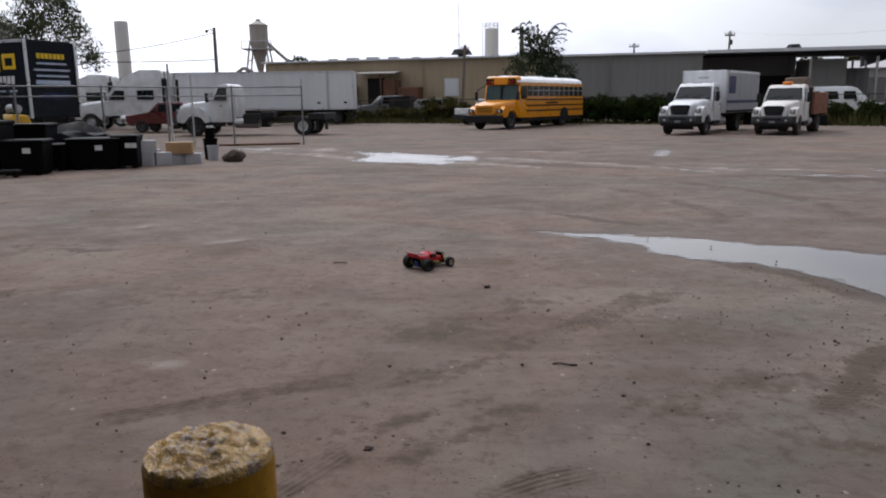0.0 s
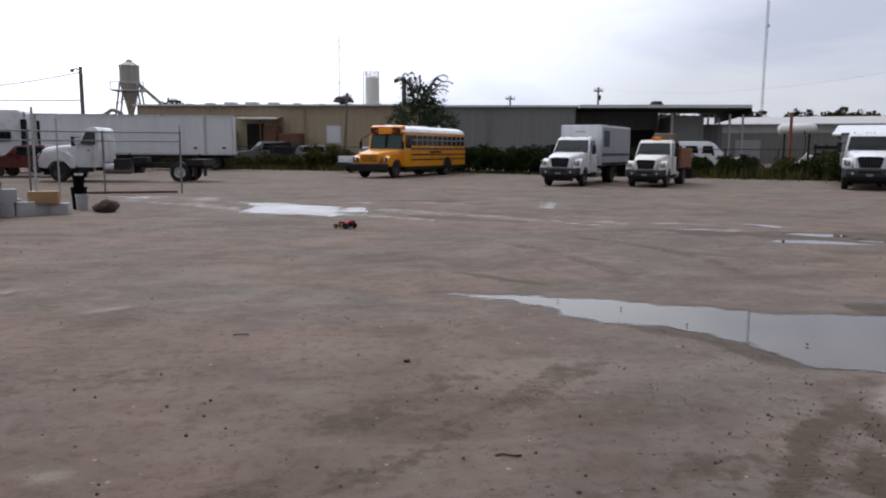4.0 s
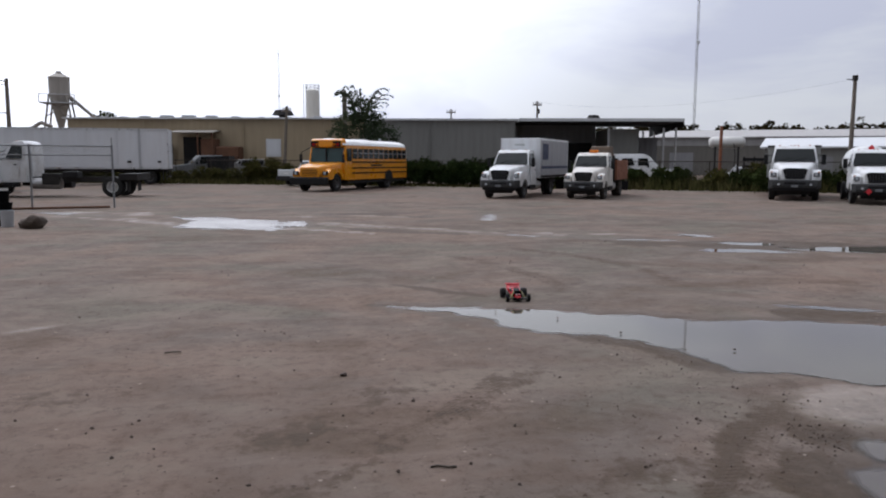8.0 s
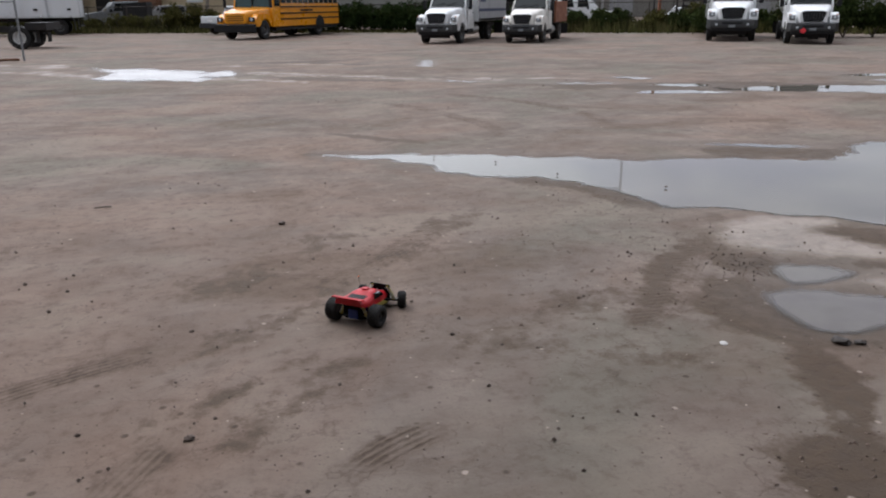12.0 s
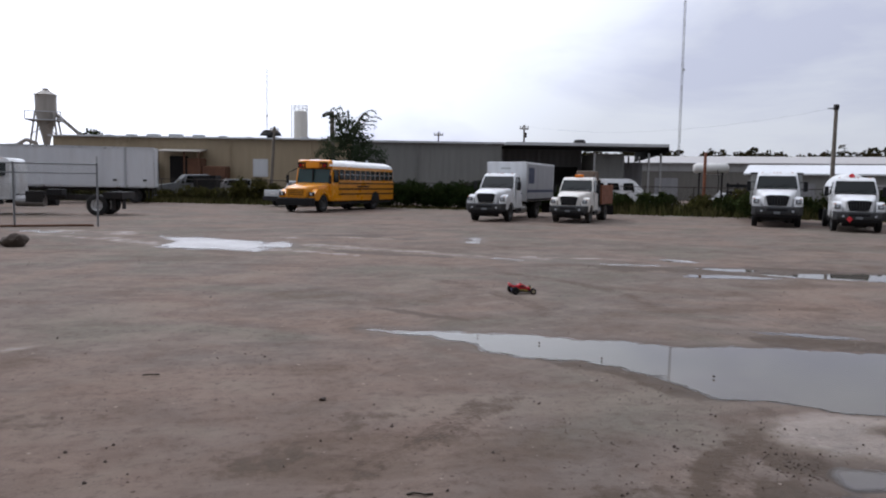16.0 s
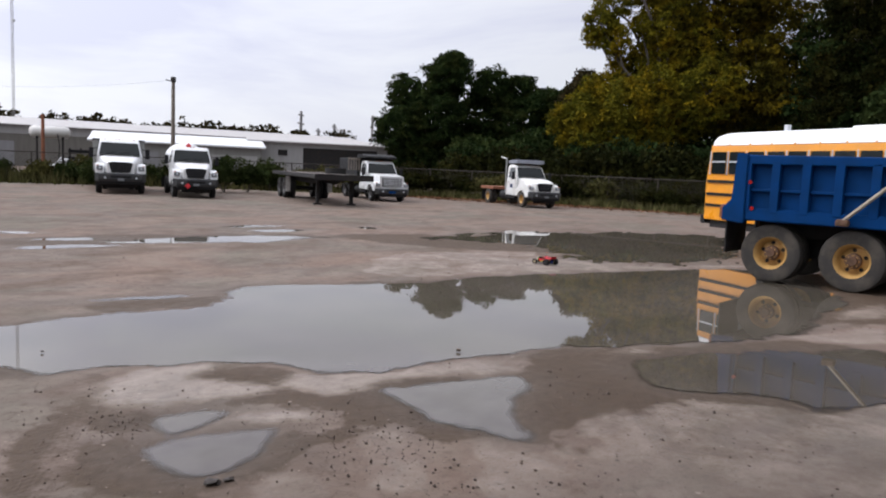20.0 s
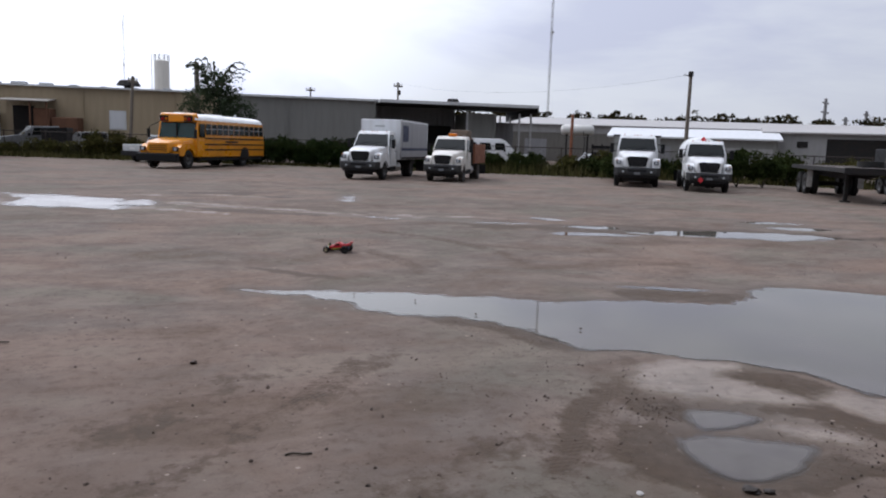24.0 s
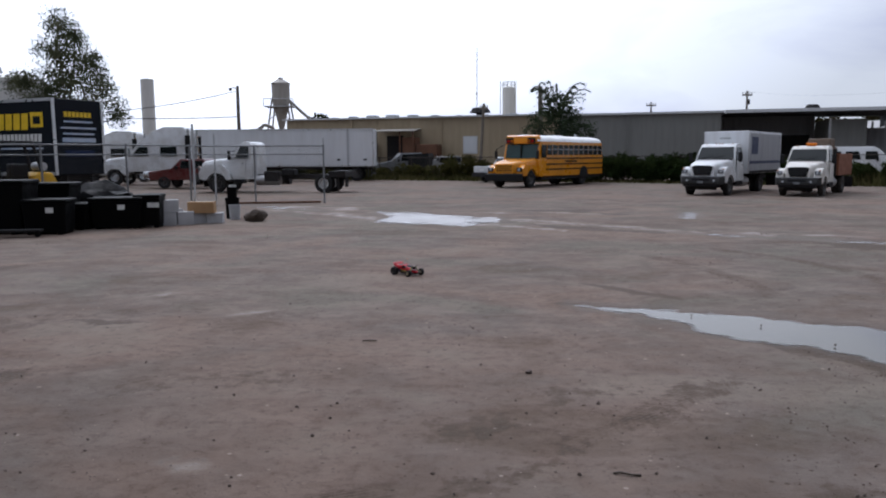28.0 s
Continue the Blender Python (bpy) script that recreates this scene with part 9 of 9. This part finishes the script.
# crumbled clods where tyres have churned the mud
def clods(name, spots, n, size, mat, label, seed):
    rng = np.random.default_rng(seed)
    pts = np.concatenate([np.stack([rng.normal(x, a, n), rng.normal(y, b, n)], 1) for x, y, a, b in spots])
    hz, pool = ground_height(pts[:, 0], pts[:, 1])
    pts, hz = pts[pool < -0.04], hz[pool < -0.04]
    k = len(pts)
    s = size * (0.35 + rng.random(k) ** 2.5)
    jit = base[None] * rng.uniform(0.55, 1.35, (k, 6, 1)) * s[:, None, None] * np.array([1, 1, 0.6])
    v = (jit + np.stack([pts[:, 0], pts[:, 1], hz + s * 0.2], 1)[:, None]).reshape(-1, 3)
    ob = new(name, from_arrays(name, v, (tri[None] + 6 * np.arange(k)[:, None, None]).reshape(-1, 3), mat))
    return tagged(ob, label, "gravel", kind="stuff")


CRUMB = surface("brown_mud_crumbs", (0.085, 0.058, 0.045), 0.9, dirt=(0.15, 0.11, 0.09), amount=0.7, scale=20)
clods("mud_crumbs", [(2.75, 3.95, 0.34, 0.34), (2.3, 3.5, 0.25, 0.25), (4.05, 2.75, 0.40, 0.25), (3.3, 3.8, 0.2, 0.12), (2.15, 1.8, 0.22, 0.2), (2.9, 1.5, 0.12, 0.14), (3.4, 5.9, 0.3, 0.3), (5.4, 0.5, 0.5, 0.4), (1.3, 4.9, 0.5, 0.4)], 120, 0.010, CRUMB, "crumbled brown mud churned up by tyres", 77)
solo("stick", tube(bmesh.new(), [(-0.07, 0, 0.008), (-0.03, 0.012, 0.012), (0.03, -0.006, 0.010), (0.075, 0.008, 0.007)], 0.006, n=6), BARK, pose(0.89, 3.93, 0, 0, 0, -12), "short dark stick lying on the dirt", "stick")
solo("stick", tube(bmesh.new(), [(-0.07, 0, 0.01), (0.0, 0.008, 0.012), (0.07, -0.004, 0.01)], 0.006, n=6), BARK, pose(-0.86, 6.9, 0, 0, 0, 5), "small dark twig lying on the dirt", "stick")
CLOD = surface("dark_wet_clod", (0.035, 0.027, 0.022), 0.6, bump=0.6)
heap("mud_clod", 2.95, 2.70, 0.045, 0.03, CLOD, "dark wet clod of mud", "clod", 9)
heap("mud_clod", 3.03, 2.66, 0.03, 0.02, CLOD, "small dark clod of mud beside a larger one", "clod", 10)
heap("paper_scrap", 2.39, 2.89, 0.024, 0.006, surface("dirty_paper", (0.42, 0.40, 0.38), 0.85), "crumpled white scrap of paper", "litter", 11)
for k, (x, y, s) in enumerate(((6.44, 3.01, 0.025), (3.05, 7.55, 0.014), (3.4, 6.75, 0.013), (2.5, 8.05, 0.013), (4.1, 5.9, 0.014), (0.54, 5.86, 0.03), (-0.18, 2.85, 0.02))):
    heap("stone", x, y, s, s * 0.9, STONE, "dark stone lying in the wet dirt", "stone", 20 + k)

# ---- the radio-controlled buggy: its nose points to +x ----
RCRED = surface("red_polycarbonate", (0.42, 0.006, 0.014), 0.42, dirt=(0.17, 0.008, 0.010), amount=0.5, scale=22, grain=90, bump=0.05, coat=0.1, spec=0.25)
RCYEL = surface("yellow_shell_panel", (0.36, 0.30, 0.06), 0.35, dirt=(0.16, 0.13, 0.04), amount=0.5, scale=18)
RCRIM = surface("pale_wheel_dish", (0.42, 0.36, 0.23), 0.5, dirt=(0.3, 0.24, 0.17), amount=0.5, scale=20)
RCBLUE = surface("blue_gear_cover", (0.012, 0.03, 0.16), 0.4)


def knobby(r, w):
    bm = lathe(bmesh.new(), [(r * 0.58, -w / 2), (r * 0.86, -w * 0.5), (r * 0.95, -w * 0.38), (r * 0.95, w * 0.38), (r * 0.86, w * 0.5), (r * 0.58, w / 2), (r * 0.58, -w / 2)], 28, "X")
    for k in range(20):
        a = 2 * math.pi * k / 20
        for j, off in ((-1, 0.0), (0, 0.5), (1, 0.0)):
            b = a + off * 2 * math.pi / 20
            q = Matrix.Rotation(b, 4, "X") @ Matrix.Translation((j * w * 0.29, 0, r * 0.95))
            g = bmesh.ops.create_cube(bm, size=1.0, matrix=q @ Matrix.Diagonal((w * 0.2, r * 0.15, r * 0.12, 1)))
    return bm


def rc_buggy():
    root = thing("toy_buggy", pose(0, 6.4, 0, 0, 0, 10), "red radio-controlled off-road toy truck with black knobby tyres", "toy car")
    wheels = []
    for x, r, w, tr in ((0.150, 0.047, 0.046, 0.128), (-0.145, 0.060, 0.066, 0.132)):
        tb, rb = knobby(r, w), lathe(bmesh.new(), [(0, w * 0.36), (r * 0.16, w * 0.4), (r * 0.2, w * 0.22), (r * 0.45, w * 0.18), (r * 0.52, w * 0.44), (r * 0.6, w * 0.46), (r * 0.6, -w * 0.46), (0, -w * 0.4)], 20, "X")
        me = {}
        for key, bm, mat in (("wheel", tb, surface("buggy_tyre_rubber", (0.012, 0.011, 0.011), 0.8, dirt=(0.03, 0.025, 0.022), amount=0.5, scale=30)), ("rim", rb, RCRIM if x > 0 else surface("black_wheel_dish", (0.02, 0.019, 0.018), 0.6))):
            bmesh.ops.recalc_face_normals(bm, faces=bm.faces)
            me[key] = bpy.data.meshes.new(key)
            bm.to_mesh(me[key]), bm.free(), me[key].materials.append(mat)
        for s in (-1, 1):
            ob = part("wheel", me["wheel"], None, root)
            rim = part("rim", me["rim"], None, ob)
            wheels.append((ob, x, s * tr, r, s))
            ob.matrix_basis = pose(x, s * tr, r, 0, 0, 90 * s)
            part("suspension_arm", loft(bmesh.new(), [[(x - 0.03, s * 0.03, 0.036), (x + 0.03, s * 0.03, 0.036), (x + 0.03, s * 0.03, 0.044), (x - 0.03, s * 0.03, 0.044)], [(x - 0.008, s * (tr - w * 0.3), 0.036), (x + 0.008, s * (tr - w * 0.3), 0.036), (x + 0.008, s * (tr - w * 0.3), 0.044), (x - 0.008, s * (tr - w * 0.3), 0.044)]]), BLACK_PLASTIC, root)
            sh = part("shock", cyl(bmesh.new(), (x - 0.012, s * 0.085, 0.045), (x - 0.02, s * 0.045, 0.125), 0.009, n=10), RCYEL, root, "yellow shock absorber")
            bm = bmesh.new()
            tube(bm, [(x - 0.012 - 0.008 * t / 24 + 0.012 * math.cos(t * 1.6), s * (0.085 - 0.04 * t / 24) + 0.012 * math.sin(t * 1.6), 0.05 + 0.07 * t / 24) for t in range(25)], 0.002, n=4)
            part("spring", bm, STEEL, sh)
        part("shock_tower", boxed(x - 0.024, x - 0.018, -0.06, 0.06, 0.05, 0.13), BLACK_PLASTIC, root)
        part("gearbox", boxed(x - 0.03, x + 0.03, -0.03, 0.03, 0.03, 0.085, bev=0.008), RCBLUE if x < 0 else BLACK_PLASTIC, root)
        part("axle", cyl(bmesh.new(), (x, -tr, 0.045), (x, tr, 0.045), 0.005, n=8), STEEL, root)
    part("chassis", boxed(-0.17, 0.17, -0.055, 0.055, 0.028, 0.040, bev=0.004), BLACK_PLASTIC, root, "black chassis tray")
    part("battery", boxed(-0.09, 0.05, -0.05, 0.05, 0.040, 0.068, bev=0.006), RCBLUE, root)
    part("bumper", loft(bmesh.new(), [rrect_x(0.185, 0.045, 0.03, 0.05), rrect_x(0.215, 0.035, 0.036, 0.056)]), BLACK_PLASTIC, root)

    def shell(xs, mat, name, label):
        rings = []
        for x, w0, w1, z0, z1 in xs:
            rings.append([(x, -w0, z0), (x, -w0 * 0.98, z0 + (z1 - z0) * 0.55), (x, -w1, z1 - 0.004), (x, -w1 * 0.8, z1), (x, w1 * 0.8, z1), (x, w1, z1 - 0.004), (x, w0 * 0.98, z0 + (z1 - z0) * 0.55), (x, w0, z0)])
        return shade(part(name, loft(bmesh.new(), rings), mat, root, label), 50)
    body = shell([(0.205, 0.020, 0.016, 0.052, 0.060), (0.175, 0.034, 0.026, 0.054, 0.078), (0.12, 0.046, 0.034, 0.058, 0.096), (0.075, 0.058, 0.042, 0.064, 0.108), (0.055, 0.062, 0.046, 0.066, 0.114), (0.01, 0.066, 0.048, 0.072, 0.146), (-0.05, 0.068, 0.050, 0.078, 0.152),
                  (-0.065, 0.072, 0.058, 0.082, 0.149), (-0.085, 0.078, 0.068, 0.090, 0.138), (-0.15, 0.084, 0.076, 0.104, 0.140), (-0.19, 0.084, 0.076, 0.116, 0.150), (-0.215, 0.080, 0.072, 0.126, 0.158)], RCRED, "shell", "glossy red body shell with a small cab and open rear deck")
    part("rear_deck", boxed(-0.168, -0.092, -0.050, 0.050, 0.1385, 0.1425, bev=0.002), BLACK, body, "dark open bed behind the cab")
    part("tail_spoiler", slab_y([(-0.232, 0.166), (-0.232, 0.171), (-0.195, 0.163), (-0.195, 0.155)], -0.092, 0.092), RCRED, body, "raised red tail edge")
    part("windshield", slab_y([(0.054, 0.1160), (0.014, 0.1450), (0.012, 0.1475), (0.052, 0.1190)], -0.037, 0.037), GLASS, body, "dark raked windshield")
    part("roof_scoop", boxed(-0.045, -0.012, -0.016, 0.016, 0.151, 0.160, bev=0.003), RCRED, body)
    for s in (-1, 1):
        part("side_window", slab_y([(0.045, 0.106), (0.012, 0.134), (-0.045, 0.140), (-0.056, 0.110)], s * 0.052, s * 0.0695), GLASS, root, "dark side window")
        part("side_panel", slab_y([(0.10, 0.042), (0.05, 0.068), (-0.05, 0.080), (-0.10, 0.078), (-0.09, 0.046)], s * 0.050, s * 0.066), RCYEL, root, "yellow-green side panel")
        part("side_stripe", slab_y([(0.02, 0.048), (0.00, 0.060), (-0.08, 0.070), (-0.09, 0.052)], s * 0.0665, s * 0.0675), BLACK, root)
        part("hood_mark", slab_y([(0.175, 0.078), (0.165, 0.0835), (0.125, 0.0965), (0.125, 0.092)], s * 0.010, s * 0.026), PAPER, root, "small white plain mark")
        part("rear_brace", cyl(bmesh.new(), (-0.165, s * 0.045, 0.07), (-0.19, s * 0.05, 0.13), 0.004, n=8), BLACK_PLASTIC, root)
    an = part("antenna", cyl(bmesh.new(), (0.0, 0.03, 0.05), (-0.05, 0.03, 0.225), 0.0012, n=6), BLACK_PLASTIC, root)
    part("antenna_tip", cyl(bmesh.new(), (-0.05, 0.03, 0.225), (-0.051, 0.03, 0.235), 0.0025, n=8), surface("orange_tip", (0.7, 0.15, 0.02), 0.5), an, "orange antenna tip")
    return root, wheels


def rrect_x(x, w, z0, z1):
    return [(x, -w, z0), (x, w, z0), (x, w, z1), (x, -w, z1)]


buggy, buggy_wheels = rc_buggy()

# ---- what moves ----
# seconds, place on the ground, heading in degrees
DRIVE = [
    (0, 0.03, 6.71, 44), (0.5, 0.92, 7.30, 29), (1, 2.44, 8.00, 22), (1.5, 4.29, 9.41, 80), (2, 4.80, 11.12, 150), (2.5, 4.19, 11.43, 158),
    (3, 3.20, 12.40, 145), (3.5, 2.10, 14.12, 140), (4, 0.35, 16.04, 135), (4.5, -1.70, 17.02, 140), (5.2, -4.28, 17.54, 190), (5.9, -2.65, 15.50, 265),
    (6.5, 0.42, 13.68, 320), (7, 2.15, 12.76, 312), (7.5, 3.18, 11.00, 290), (8, 2.97, 8.72, 262), (8.5, 1.94, 6.26, 281), (9, 1.87, 3.70, 353),
    (9.5, 2.03, 2.48, 355), (10, 2.50, 2.28, 368), (10.5, 2.92, 2.69, 424), (10.8, 2.85, 3.43, 483), (11, 2.64, 3.66, 516), (11.2, 1.95, 3.98, 545),
    (11.5, 1.23, 4.11, 635), (11.8, 0.82, 3.76, 702), (12, 0.79, 3.88, 767), (12.2, 0.92, 3.98, 800), (12.5, 0.93, 4.40, 816), (13, 0.85, 5.14, 816),
    (13.5, 0.69, 5.97, 831), (14.2, -0.21, 7.51, 800), (14.9, 0.21, 9.31, 750), (15.5, 1.84, 10.34, 712), (16, 4.20, 11.16, 715), (16.5, 6.95, 11.43, 708),
    (17, 9.45, 10.66, 690), (17.5, 11.19, 8.71, 665), (18, 11.76, 6.66, 650), (18.5, 11.47, 5.29, 648), (19, 12.11, 4.99, 690), (19.5, 12.69, 4.97, 740),
    (20, 13.79, 4.90, 790), (20.5, 14.32, 5.49, 840), (21.2, 14.18, 6.12, 852), (21.9, 13.16, 6.63, 868), (22.5, 11.40, 7.43, 873), (23, 9.62, 8.32, 873),
    (23.5, 6.88, 9.51, 873), (24, 3.25, 11.29, 868), (24.4, 1.22, 13.36, 835), (24.5, 1.02, 14.08, 838), (25, -0.60, 16.77, 885), (25.5, -2.61, 17.95, 892),
    (26, -4.19, 17.49, 920), (26.5, -5.11, 16.12, 975), (26.8, -4.87, 15.31, 1025), (27, -4.33, 14.89, 1034), (27.5, -2.43, 13.55, 1034), (28, -0.78, 10.95, 1036),
]


def motions():
    walk(buggy, [(t, pose(x, y, 0.0, 0, 0, a)) for t, x, y, a in DRIVE])
    steps = [round(0.1 * k, 1) for k in range(281)]
    heads = np.interp(steps, [d[0] for d in DRIVE], [d[3] for d in DRIVE])
    for ob, x, y, r, s in buggy_wheels:
        rows, spin = [], 0.0
        for k, t in enumerate(steps):
            turn = heads[min(k + 1, 280)] - heads[max(k - 1, 0)]
            steer = max(-24.0, min(24.0, turn * 0.8)) if x > 0 else 0.0
            rows.append((t, pose(x, y, r, 0, 0, 90 * s + steer) @ pose(0, 0, 0, spin * s, 0, 0)))
            spin += 70.0
        walk(ob, rows)


motions()
